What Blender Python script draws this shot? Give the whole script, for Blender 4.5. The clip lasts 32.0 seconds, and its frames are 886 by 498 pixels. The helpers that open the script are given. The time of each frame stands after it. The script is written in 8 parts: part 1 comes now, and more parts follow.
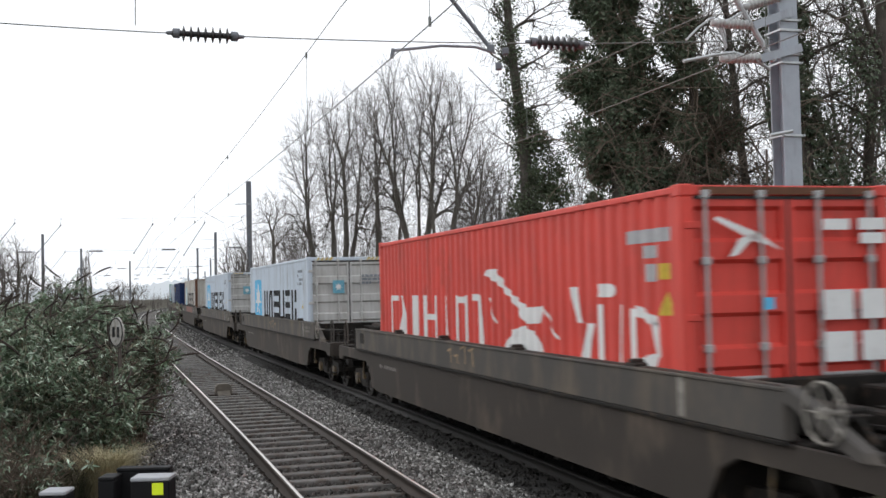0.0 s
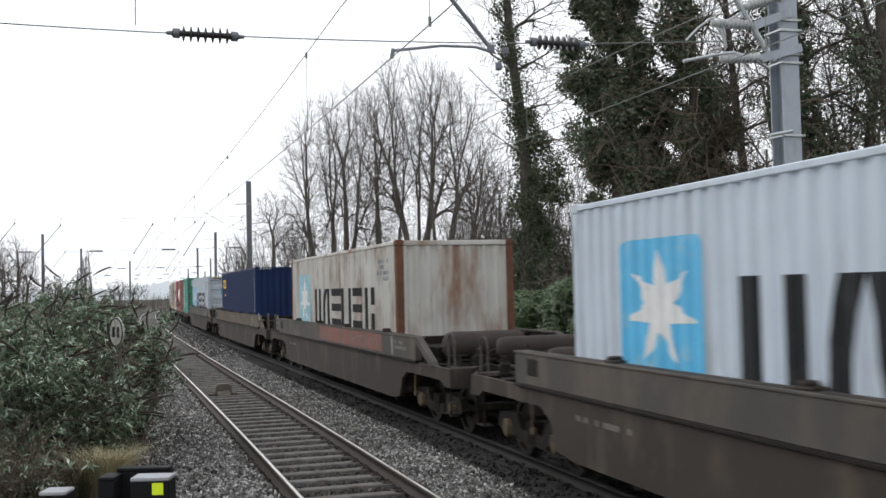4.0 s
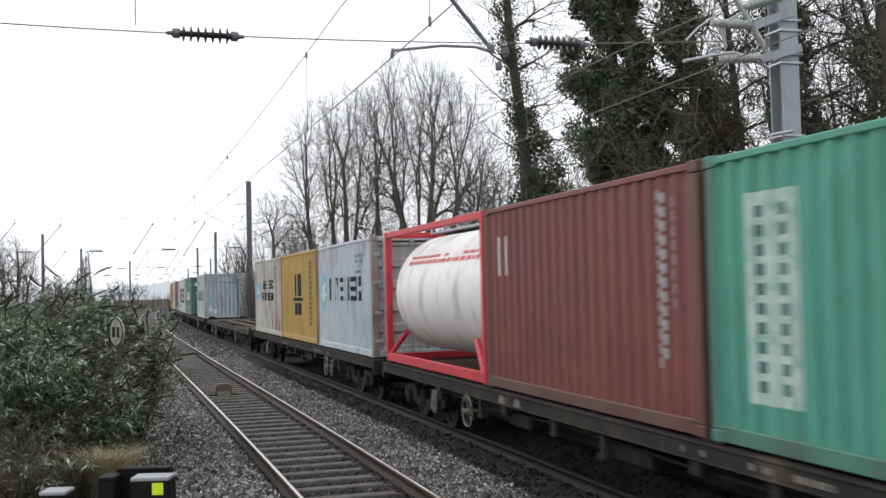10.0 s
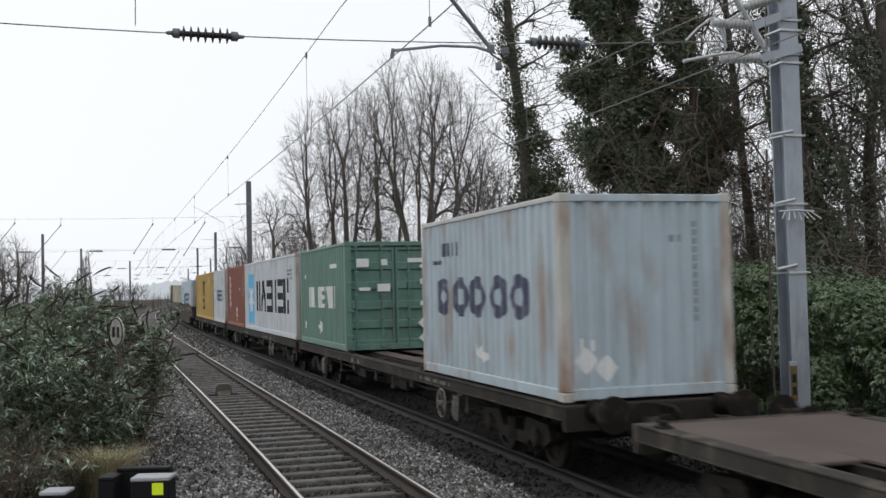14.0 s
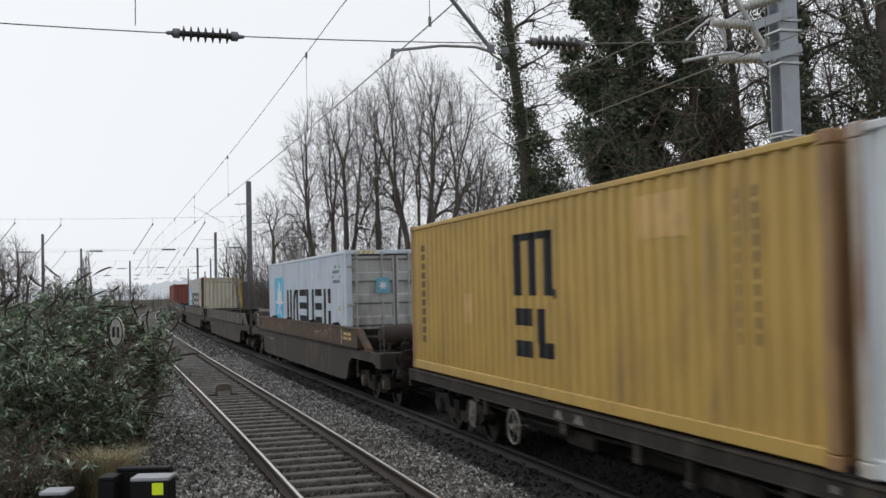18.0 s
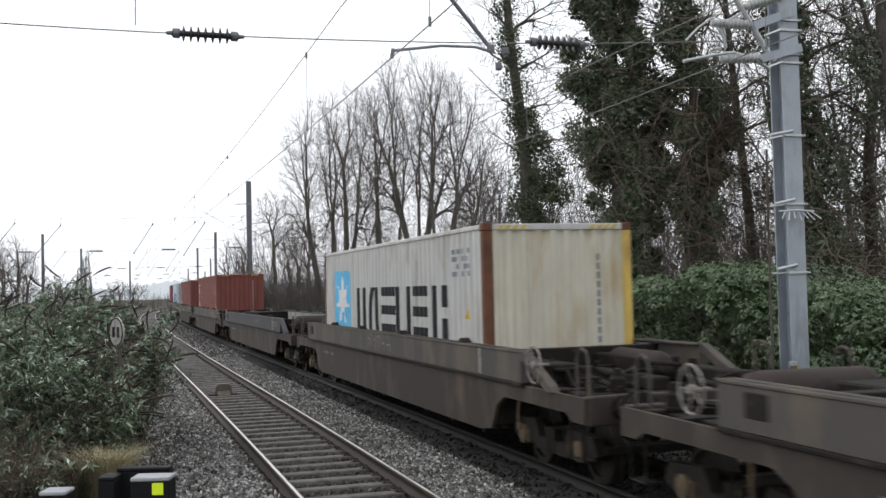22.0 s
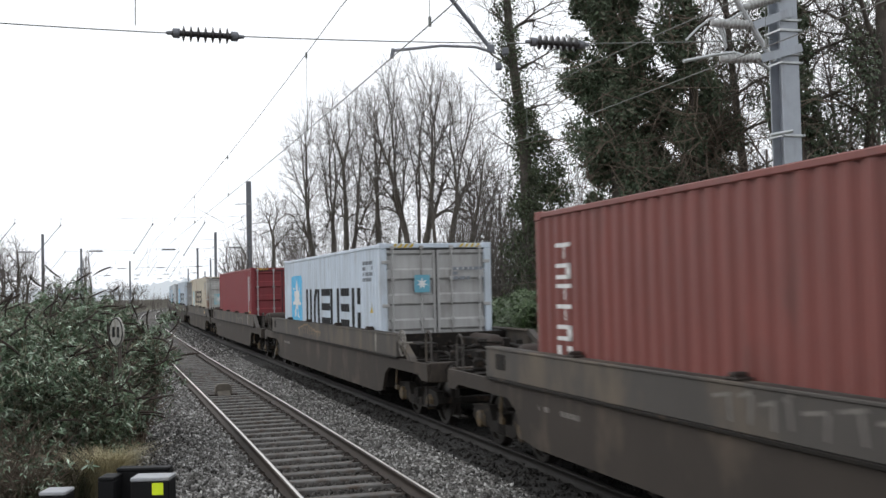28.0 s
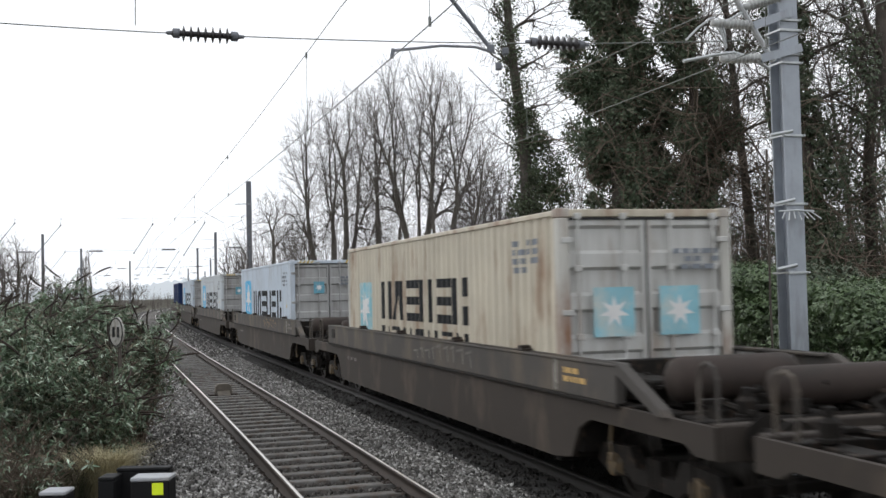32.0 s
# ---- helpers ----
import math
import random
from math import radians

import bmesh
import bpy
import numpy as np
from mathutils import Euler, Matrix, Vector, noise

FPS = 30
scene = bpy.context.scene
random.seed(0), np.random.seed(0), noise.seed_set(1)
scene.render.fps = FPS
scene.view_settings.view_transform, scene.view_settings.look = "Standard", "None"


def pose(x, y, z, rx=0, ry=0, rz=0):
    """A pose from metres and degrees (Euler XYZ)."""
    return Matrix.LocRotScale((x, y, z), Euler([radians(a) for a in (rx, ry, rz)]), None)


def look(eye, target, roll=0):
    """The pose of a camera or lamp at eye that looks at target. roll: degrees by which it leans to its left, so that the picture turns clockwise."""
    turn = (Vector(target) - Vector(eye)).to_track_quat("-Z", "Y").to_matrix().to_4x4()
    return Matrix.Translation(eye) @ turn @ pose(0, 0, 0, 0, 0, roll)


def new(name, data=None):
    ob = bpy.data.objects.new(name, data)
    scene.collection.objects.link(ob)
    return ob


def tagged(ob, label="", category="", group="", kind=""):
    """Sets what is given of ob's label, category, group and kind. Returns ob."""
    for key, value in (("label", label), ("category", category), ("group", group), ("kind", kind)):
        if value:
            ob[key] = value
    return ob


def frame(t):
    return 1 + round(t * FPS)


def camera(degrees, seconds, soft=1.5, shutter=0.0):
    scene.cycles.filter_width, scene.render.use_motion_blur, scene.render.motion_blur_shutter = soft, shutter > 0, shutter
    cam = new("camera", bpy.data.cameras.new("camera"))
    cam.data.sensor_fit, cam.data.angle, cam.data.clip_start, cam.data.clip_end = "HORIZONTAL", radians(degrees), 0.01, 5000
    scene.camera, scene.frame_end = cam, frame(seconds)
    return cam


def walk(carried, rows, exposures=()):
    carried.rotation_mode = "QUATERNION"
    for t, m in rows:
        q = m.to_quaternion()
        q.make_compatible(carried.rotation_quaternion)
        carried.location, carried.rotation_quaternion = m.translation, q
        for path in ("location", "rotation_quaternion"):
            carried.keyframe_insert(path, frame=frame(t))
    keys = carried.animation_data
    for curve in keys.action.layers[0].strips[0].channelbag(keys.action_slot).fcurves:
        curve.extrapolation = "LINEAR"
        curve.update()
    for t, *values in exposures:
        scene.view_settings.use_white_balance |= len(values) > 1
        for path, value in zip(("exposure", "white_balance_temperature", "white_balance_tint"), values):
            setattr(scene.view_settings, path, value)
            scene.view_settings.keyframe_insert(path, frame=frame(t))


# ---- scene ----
LENS = 45.217
EYE = (0.0, 0.0, 2.4455)
cam = camera(LENS, 32.0, shutter=0.3)
walk(cam, [(t, look(EYE, (0.0, 10.0, 2.4455 + 10.0 * math.tan(0.03654)), roll=-1.3155)) for t in (0.0, 32.0)],
     exposures=[(0.0, 0.15), (10.2, 0.15), (11.0, -0.05), (12.0, -0.12), (14.5, -0.14), (16.5, -0.24), (18.3, -0.24), (19.0, -0.2), (20.2, -0.18), (21.0, 0.12), (22.0, 0.17), (32.0, 0.15)])

# ---- light: overcast winter day ----
world = bpy.data.worlds.new("overcast_sky")
scene.world = world
world.use_nodes = True
wn, wl = world.node_tree.nodes, world.node_tree.links
wn.clear()
sky = wn.new("ShaderNodeTexSky")
sky.sky_type = "NISHITA"
sky.sun_disc = False
sky.sun_elevation = radians(33)
sky.sun_rotation = radians(-61)
sky.air_density, sky.dust_density, sky.ozone_density = 1.0, 4.0, 1.0
grey = wn.new("ShaderNodeHueSaturation")
grey.inputs["Saturation"].default_value = 0.12
grey.inputs["Value"].default_value = 0.08
cloud = wn.new("ShaderNodeMix")
cloud.data_type = "RGBA"
cloud.inputs["Factor"].default_value = 0.86
cloud.inputs["B"].default_value = (0.95, 0.98, 1.03, 1)
bg = wn.new("ShaderNodeBackground")
bg.inputs["Strength"].default_value = 1.19
wout = wn.new("ShaderNodeOutputWorld")
wl.new(sky.outputs["Color"], grey.inputs["Color"])
wl.new(grey.outputs["Color"], cloud.inputs["A"])
wl.new(cloud.outputs["Result"], bg.inputs["Color"])
wl.new(bg.outputs["Background"], wout.inputs["Surface"])
sun = new("sun", bpy.data.lights.new("sun", "SUN"))
sun.data.energy, sun.data.angle, sun.data.color = 0.5, radians(40), (1.0, 0.98, 0.95)
sun.matrix_world = look((-20, 11, 15), (0, 0, 0))
scene.view_settings.exposure = 0.0


# ---- the line: a gentle double bend, s along the far track, + lat to its right ----
GAP = 3.602
KNOT_S = [-500, -60, -20, 0, 20, 40, 60, 80, 110, 140, 180, 230, 300, 900]
KNOT_K = [0, 0, -0.00276, -0.0023, -0.0008, 0.00029, 0.00036, 0.00052, 0.00064, 0.00101, 0.00138, 0.001, 0, 0]
LS = np.arange(-460, 700, 0.5)
LT = np.cumsum(np.interp(LS, KNOT_S, KNOT_K)) * 0.5
ZERO = int(np.argmin(abs(LS)))
LT = LT - LT[ZERO] - 0.2728
LX = np.cumsum(np.sin(LT)) * 0.5
LY = np.cumsum(np.cos(LT)) * 0.5
LX, LY = LX - LX[ZERO] + 2.951 + GAP, LY - LY[ZERO]


def line(s, lat=0.0, z=0.0):
    """The point at s along the far track, lat to its right, z over the rail tops."""
    x, y, a = np.interp(s, LS, LX), np.interp(s, LS, LY), np.interp(s, LS, LT)
    return Vector((x + lat * math.cos(a), y - lat * math.sin(a), z))


def bearing(s):
    return float(np.interp(s, LS, LT))


def on_line(s, lat=0.0, z=0.0, turn=0.0):
    p = line(s, lat, z)
    return pose(p.x, p.y, p.z, 0, 0, -math.degrees(bearing(s)) + turn)


def seen_at(px, dist, z=-0.45):
    """A ground place by its bearing in the view and its distance."""
    return Vector(((px - 784) / 1883 * dist, dist, z))


# ---- materials ----
def material(name, base, rough=0.7, metal=0.0, vary=0.25, scale=3.0, grain=40.0, bump=0.15, stain=None, amount=0.0,
             streak=1.0, rain=0.0, second=None, spot=0.5, piece=0.0, shine=0.5, dist=0.01):
    """Base colour with two scales of variation, stains (streak stretches them upwards), relief and wear."""
    m = bpy.data.materials.new(name)
    m.use_nodes = True
    nt, ln = m.node_tree.nodes, m.node_tree.links
    b = nt["Principled BSDF"]
    co = nt.new("ShaderNodeTexCoord")
    info = nt.new("ShaderNodeObjectInfo")
    off = nt.new("ShaderNodeVectorMath")
    off.operation = "MULTIPLY_ADD"
    ln.new(co.outputs["Object"], off.inputs[0])
    off.inputs[1].default_value = (1, 1, 1)
    far = nt.new("ShaderNodeVectorMath")
    far.operation = "SCALE"
    far.inputs[0].default_value = (37.0, 21.0, 0.0)
    ln.new(info.outputs["Random"], far.inputs["Scale"])
    ln.new(far.outputs[0], off.inputs[2])

    def tex(sc, detail, squash=1.0):
        mp = nt.new("ShaderNodeMapping")
        mp.inputs["Scale"].default_value = (1, 1, squash)
        ln.new(off.outputs[0], mp.inputs["Vector"])
        n = nt.new("ShaderNodeTexNoise")
        n.inputs["Scale"].default_value = sc
        n.inputs["Detail"].default_value = detail
        n.inputs["Roughness"].default_value = 0.6
        ln.new(mp.outputs[0], n.inputs["Vector"])
        return n.outputs["Fac"]

    def ramp(fac, lo, hi):
        r = nt.new("ShaderNodeMapRange")
        r.inputs["From Min"].default_value, r.inputs["From Max"].default_value = lo, hi
        ln.new(fac, r.inputs["Value"])
        return r.outputs["Result"]

    def mix(fac, a, c):
        x = nt.new("ShaderNodeMix")
        x.data_type = "RGBA"
        for key, val in (("Factor", fac), ("A", a), ("B", c)):
            if isinstance(val, (int, float)):
                x.inputs[key].default_value = val
            elif isinstance(val, tuple):
                x.inputs[key].default_value = (*val, 1)
            else:
                ln.new(val, x.inputs[key])
        return x.outputs["Result"]

    dark = tuple(c * (1 - vary) for c in base)
    lite = tuple(min(1, c * (1 + 0.6 * vary)) for c in base)
    big, fine = tex(scale, 4.0), tex(grain, 3.0)
    col = mix(ramp(big, 0.3, 0.7), dark, lite)
    if second:
        col = mix(ramp(tex(scale * 2.7, 5.0), spot - 0.08, spot + 0.12), col, second)
    col = mix(ramp(fine, 0.35, 0.75), col, mix(0.35, col, dark))
    if piece:
        hue = nt.new("ShaderNodeHueSaturation")
        val = nt.new("ShaderNodeMapRange")
        val.inputs["To Min"].default_value, val.inputs["To Max"].default_value = 1 - piece, 1 + piece
        ln.new(info.outputs["Random"], val.inputs["Value"])
        ln.new(val.outputs[0], hue.inputs["Value"])
        ln.new(col, hue.inputs["Color"])
        col = hue.outputs["Color"]
    if stain:
        patch = ramp(tex(scale * 1.6, 6.0, 1.0 / streak), 0.62 - 0.3 * amount, 0.80 - 0.2 * amount)
        col = mix(patch, col, stain)
    if rain:
        wash = nt.new("ShaderNodeMath")
        wash.operation = "MULTIPLY"
        wash.inputs[1].default_value = rain
        ln.new(ramp(tex(9.0, 3.0, 0.05), 0.42, 0.72), wash.inputs[0])
        soot = nt.new("ShaderNodeMix")
        soot.data_type = "RGBA"
        soot.blend_type = "MULTIPLY"
        soot.inputs["B"].default_value = (0.6, 0.57, 0.53, 1)
        ln.new(wash.outputs[0], soot.inputs["Factor"])
        ln.new(col, soot.inputs["A"])
        col = soot.outputs["Result"]
    ln.new(col, b.inputs["Base Color"])
    b.inputs["Metallic"].default_value = metal
    b.inputs["Specular IOR Level"].default_value = shine
    rr = nt.new("ShaderNodeMapRange")
    rr.inputs["To Min"].default_value, rr.inputs["To Max"].default_value = max(0.05, rough - 0.12), min(1, rough + 0.12)
    ln.new(big, rr.inputs["Value"])
    ln.new(rr.outputs[0], b.inputs["Roughness"])
    if bump:
        bp = nt.new("ShaderNodeBump")
        bp.inputs["Strength"].default_value = bump
        bp.inputs["Distance"].default_value = dist
        ln.new(fine, bp.inputs["Height"])
        ln.new(bp.outputs[0], b.inputs["Normal"])
    return m


def islands(name, cols, rough=0.8, shine=0.3, through_light=0.0):
    """A material for many small loose pieces: each takes its own colour between those given."""
    m = bpy.data.materials.new(name)
    m.use_nodes = True
    nt, ln = m.node_tree.nodes, m.node_tree.links
    b = nt["Principled BSDF"]
    geo = nt.new("ShaderNodeNewGeometry")
    r = nt.new("ShaderNodeValToRGB")
    e = r.color_ramp.elements
    while len(e) < len(cols):
        e.new(0.5)
    for i, c in enumerate(cols):
        e[i].position = i / (len(cols) - 1)
        e[i].color = (*c, 1)
    ln.new(geo.outputs["Random Per Island"], r.inputs["Fac"])
    co = nt.new("ShaderNodeTexCoord")
    n = nt.new("ShaderNodeTexNoise")
    n.inputs["Scale"].default_value = 1.3
    n.inputs["Detail"].default_value = 5.0
    ln.new(co.outputs["Object"], n.inputs["Vector"])
    h = nt.new("ShaderNodeHueSaturation")
    v = nt.new("ShaderNodeMapRange")
    v.inputs["From Min"].default_value, v.inputs["From Max"].default_value = 0.3, 0.7
    v.inputs["To Min"].default_value, v.inputs["To Max"].default_value = 0.72, 1.25
    ln.new(n.outputs["Fac"], v.inputs["Value"])
    ln.new(v.outputs[0], h.inputs["Value"])
    ln.new(r.outputs["Color"], h.inputs["Color"])
    ln.new(h.outputs["Color"], b.inputs["Base Color"])
    b.inputs["Roughness"].default_value = rough
    b.inputs["Specular IOR Level"].default_value = shine
    return m


RUST = (0.16, 0.065, 0.03)
GRIME = (0.05, 0.042, 0.035)
M_ground = material("earth_and_litter", (0.085, 0.07, 0.045), 0.95, vary=0.5, scale=0.7, grain=25, bump=0.6, second=(0.05, 0.06, 0.025), spot=0.52)
M_ballast = material("ballast_bed", (0.034, 0.031, 0.028), 0.95, vary=0.55, scale=1.1, grain=28, bump=0.9, dist=0.04, second=(0.045, 0.038, 0.032), spot=0.55)
M_stones = islands("ballast_stone", [(0.03, 0.028, 0.026), (0.2, 0.192, 0.18), (0.06, 0.056, 0.051), (0.54, 0.53, 0.51), (0.04, 0.037, 0.034), (0.26, 0.25, 0.236)], 0.9)
M_stones_crib = islands("crib_stone", [(0.025, 0.022, 0.02), (0.06, 0.055, 0.05), (0.035, 0.031, 0.028), (0.12, 0.113, 0.104), (0.03, 0.026, 0.023)], 0.9)
# Stones and bed of the far track: oil grime plus painted train shade.
M_stones_dirty_shaded = islands("oily_shaded_ballast_stone", [(0.01, 0.009, 0.008), (0.025, 0.023, 0.021), (0.016, 0.014, 0.012), (0.05, 0.046, 0.042)], 0.85)
M_oily_shaded_bed = material("oil_stained_shaded_ballast", (0.016, 0.0145, 0.013), 0.9, vary=0.5, scale=1.1, grain=28, bump=0.9, dist=0.04)
M_sleeper = material("weathered_concrete", (0.155, 0.15, 0.142), 0.9, vary=0.35, scale=4, grain=60, bump=0.3, stain=(0.085, 0.065, 0.05), amount=0.55, piece=0.18)
# Oily concrete, its colour lowered further for the shade beneath the train.
M_sleeper_oily_shaded = material("oily_shaded_concrete", (0.028, 0.025, 0.022), 0.9, vary=0.35, scale=4, grain=60, bump=0.3, piece=0.18)
M_rail = material("rusty_rail_steel", (0.042, 0.029, 0.022), 0.75, 0.2, vary=0.4, scale=5, grain=80, bump=0.2)
M_railhead = material("polished_rail_top", (0.72, 0.69, 0.65), 0.38, 1.0, vary=0.12, scale=2, grain=50, bump=0.03)
# Far rail and its top: grime and the train's shade in one colour.
M_oily_shaded_rail = material("oily_shaded_rail_steel", (0.013, 0.011, 0.0095), 0.7, vary=0.4, scale=5, grain=80, bump=0.2, shine=0.25)
M_railhead_dull_shaded = material("dull_shaded_rail_top", (0.045, 0.04, 0.036), 0.6, 0.6, vary=0.25, scale=2, grain=50, bump=0.03)
M_galv = material("galvanised_steel", (0.36, 0.39, 0.43), 0.55, 0.35, vary=0.16, scale=2.5, grain=90, bump=0.05, stain=(0.25, 0.26, 0.27), amount=0.3, streak=4)
M_dark_steel = material("dark_galvanised_steel", (0.17, 0.18, 0.2), 0.6, 0.35, vary=0.2, scale=2.5, grain=90, bump=0.05)
M_wire = material("copper_wire_weathered", (0.2, 0.21, 0.2), 0.55, 0.5, vary=0.2, scale=2, grain=30, bump=0.0)
M_paleband = material("pale_alloy_tube", (0.5, 0.52, 0.53), 0.45, 0.6, vary=0.15, scale=3, grain=60, bump=0.03)
M_insul_dark = material("brown_black_porcelain", (0.035, 0.032, 0.034), 0.3, vary=0.2, scale=8, grain=40, bump=0.02)
M_insul_grey = material("grey_porcelain", (0.42, 0.43, 0.42), 0.35, vary=0.2, scale=8, grain=40, bump=0.02)
M_bark = material("grey_brown_bark", (0.13, 0.112, 0.095), 0.95, vary=0.4, scale=3, grain=35, bump=0.5, second=(0.11, 0.115, 0.085), spot=0.56)
M_bark_dark = material("dark_bark", (0.095, 0.08, 0.068), 0.95, vary=0.4, scale=3, grain=35, bump=0.5)
M_twig = material("brown_twig", (0.125, 0.11, 0.1), 0.95, vary=0.35, scale=1.0, grain=25, bump=0.2)
M_bramble = material("grey_brown_stem", (0.17, 0.13, 0.1), 0.95, vary=0.4, scale=1.0, grain=25, bump=0.2)
M_ivy = islands("ivy_leaf", [(0.045, 0.066, 0.033), (0.075, 0.105, 0.05), (0.06, 0.085, 0.042), (0.11, 0.14, 0.075), (0.1, 0.086, 0.06)], 0.55, 0.4)
M_ever = islands("dark_evergreen_leaf", [(0.055, 0.08, 0.048), (0.09, 0.122, 0.072), (0.07, 0.098, 0.058), (0.14, 0.165, 0.108), (0.12, 0.1, 0.074)], 0.55, 0.4)
M_laurel = islands("laurel_leaf", [(0.05, 0.085, 0.034), (0.092, 0.145, 0.058), (0.07, 0.11, 0.044), (0.18, 0.24, 0.125)], 0.38, 0.5)
M_budd = islands("buddleia_leaf", [(0.04, 0.05, 0.03), (0.07, 0.11, 0.06), (0.19, 0.27, 0.175), (0.1, 0.155, 0.088), (0.5, 0.6, 0.48), (0.16, 0.13, 0.085), (0.14, 0.205, 0.12)], 0.6, 0.45)
M_weeds = islands("low_weed_leaf", [(0.08, 0.1, 0.045), (0.14, 0.12, 0.07), (0.2, 0.17, 0.1)], 0.85)
M_rank = islands("rank_grass_blade", [(0.035, 0.045, 0.022), (0.07, 0.058, 0.036), (0.035, 0.05, 0.022), (0.11, 0.09, 0.058)], 0.9)
M_drygrass = islands("dry_grass_blade", [(0.6, 0.54, 0.35), (0.42, 0.37, 0.23), (0.68, 0.62, 0.43)], 0.9)
M_feather = material("grey_feather", (0.22, 0.23, 0.26), 0.8, vary=0.25, scale=12, grain=120, bump=0.2)
M_seed = material("dead_seed_head", (0.045, 0.033, 0.026), 0.95, vary=0.4, scale=20, grain=120, bump=0.5)
M_wagon = material("dusty_brown_grey_wagon_paint", (0.045, 0.037, 0.031), 0.8, vary=0.22, scale=0.9, grain=60, bump=0.08, stain=(0.1, 0.078, 0.06), amount=0.3, streak=2.0, shine=0.25)
M_flat = material("pale_rusty_flat_wagon_paint", (0.045, 0.04, 0.034), 0.85, vary=0.4, scale=1.4, grain=60, bump=0.1, stain=(0.16, 0.135, 0.105), amount=0.4, streak=1.5, shine=0.2)
# Darker flat wagon paint, on all but the empty wagon.
M_flat_dark = material("dark_flat_wagon_paint", (0.033, 0.029, 0.025), 0.85, vary=0.4, scale=1.4, grain=60, bump=0.1, stain=(0.075, 0.062, 0.048), amount=0.3, streak=1.5, shine=0.2)
M_wagon_band = material("grey_wagon_sill_paint", (0.074, 0.067, 0.061), 0.75, vary=0.18, scale=0.9, grain=60, bump=0.08, stain=(0.13, 0.105, 0.08), amount=0.5, streak=2.0, shine=0.25)
M_wagon_blue = material("blue_grey_wagon_paint", (0.052, 0.052, 0.056), 0.7, vary=0.2, scale=0.9, grain=60, bump=0.08, stain=(0.07, 0.06, 0.05), amount=0.2, streak=2.0, shine=0.3)
M_wagon_tan = material("tan_dust_caked_sill_paint", (0.12, 0.098, 0.078), 0.85, vary=0.22, scale=0.8, grain=60, bump=0.08, stain=(0.17, 0.135, 0.1), amount=0.45, streak=1.5, shine=0.2)
M_wagon_orange = material("rust_smeared_sill_paint", (0.085, 0.062, 0.046), 0.85, vary=0.25, scale=0.8, grain=60, bump=0.08, stain=(0.2, 0.12, 0.06), amount=0.28, streak=0.5, shine=0.2)
M_wagon_red = material("faded_brick_red_panel", (0.21, 0.075, 0.055), 0.75, vary=0.3, scale=1.5, grain=60, bump=0.08, stain=(0.1, 0.09, 0.08), amount=0.35, streak=2.0)
M_deck = material("rusty_pinkish_deck", (0.105, 0.08, 0.07), 0.9, vary=0.25, scale=1.0, grain=50, bump=0.2, stain=(0.09, 0.07, 0.06), amount=0.35, shine=0.25)
M_under = material("oily_running_gear", (0.017, 0.0145, 0.0125), 0.75, 0.2, vary=0.4, scale=4, grain=40, bump=0.25, stain=(0.07, 0.048, 0.033), amount=0.18, shine=0.2)
M_wheel = material("worn_wheel_steel", (0.035, 0.03, 0.026), 0.5, 0.6, vary=0.3, scale=4, grain=40, bump=0.1)
M_ochre = material("ochre_axlebox_paint", (0.095, 0.062, 0.026), 0.7, vary=0.35, scale=6, grain=40, bump=0.1, stain=GRIME, amount=0.55)
M_reservoir = material("rust_brown_reservoir_paint", (0.043, 0.032, 0.027), 0.75, vary=0.3, scale=2.5, grain=60, bump=0.08, stain=(0.03, 0.026, 0.022), amount=0.4, shine=0.3)
M_handwheel = material("greasy_white_handwheel_paint", (0.25, 0.23, 0.2), 0.6, vary=0.3, scale=8, grain=60, bump=0.1, stain=GRIME, amount=0.45)
M_rib = material("pale_ribbed_liner", (0.36, 0.345, 0.32), 0.8, vary=0.3, scale=1.4, grain=50, bump=0.1, stain=(0.16, 0.19, 0.21), amount=0.55, streak=6)
M_black = material("black_plastic", (0.008, 0.008, 0.009), 0.6, vary=0.25, scale=5, grain=80, bump=0.05, shine=0.2)
M_lid = material("pale_grey_lid", (0.36, 0.37, 0.39), 0.6, vary=0.12, scale=5, grain=80, bump=0.05, stain=(0.25, 0.24, 0.22), amount=0.2)
M_yellow = material("fluorescent_yellow_sticker", (0.78, 0.95, 0.02), 0.5, vary=0.05, scale=9, grain=80, bump=0.0)
M_warn = material("yellow_warning_sticker", (0.6, 0.42, 0.04), 0.5, vary=0.25, scale=9, grain=80, bump=0.0)
M_white = material("dull_white_paint", (0.72, 0.72, 0.71), 0.6, vary=0.08, scale=4, grain=60, bump=0.03, stain=(0.55, 0.54, 0.52), amount=0.1)
M_dim = material("greyed_white_paint", (0.4, 0.4, 0.41), 0.6, vary=0.2, scale=4, grain=60, bump=0.03)
M_mark_teal = material("dark_green_marking_paint", (0.05, 0.16, 0.13), 0.6, vary=0.3, scale=4, grain=60, bump=0.03)
M_pale_green = material("greenish_white_paint", (0.5, 0.62, 0.57), 0.6, vary=0.2, scale=4, grain=60, bump=0.03, stain=(0.2, 0.42, 0.34), amount=0.5)
M_mark_mustard = material("dark_mustard_marking_paint", (0.17, 0.11, 0.035), 0.6, vary=0.3, scale=4, grain=60, bump=0.03)
M_patch = material("pale_mustard_patch_paint", (0.56, 0.36, 0.13), 0.6, vary=0.15, scale=4, grain=60, bump=0.03)
M_mark_grey = material("faded_grey_marking_paint", (0.2, 0.22, 0.25), 0.6, vary=0.25, scale=4, grain=60, bump=0.03)
M_mark_black = material("charcoal_lettering_paint", (0.012, 0.013, 0.015), 0.65, vary=0.3, scale=3, grain=60, bump=0.03, stain=(0.04, 0.04, 0.04), amount=0.2, shine=0.3)
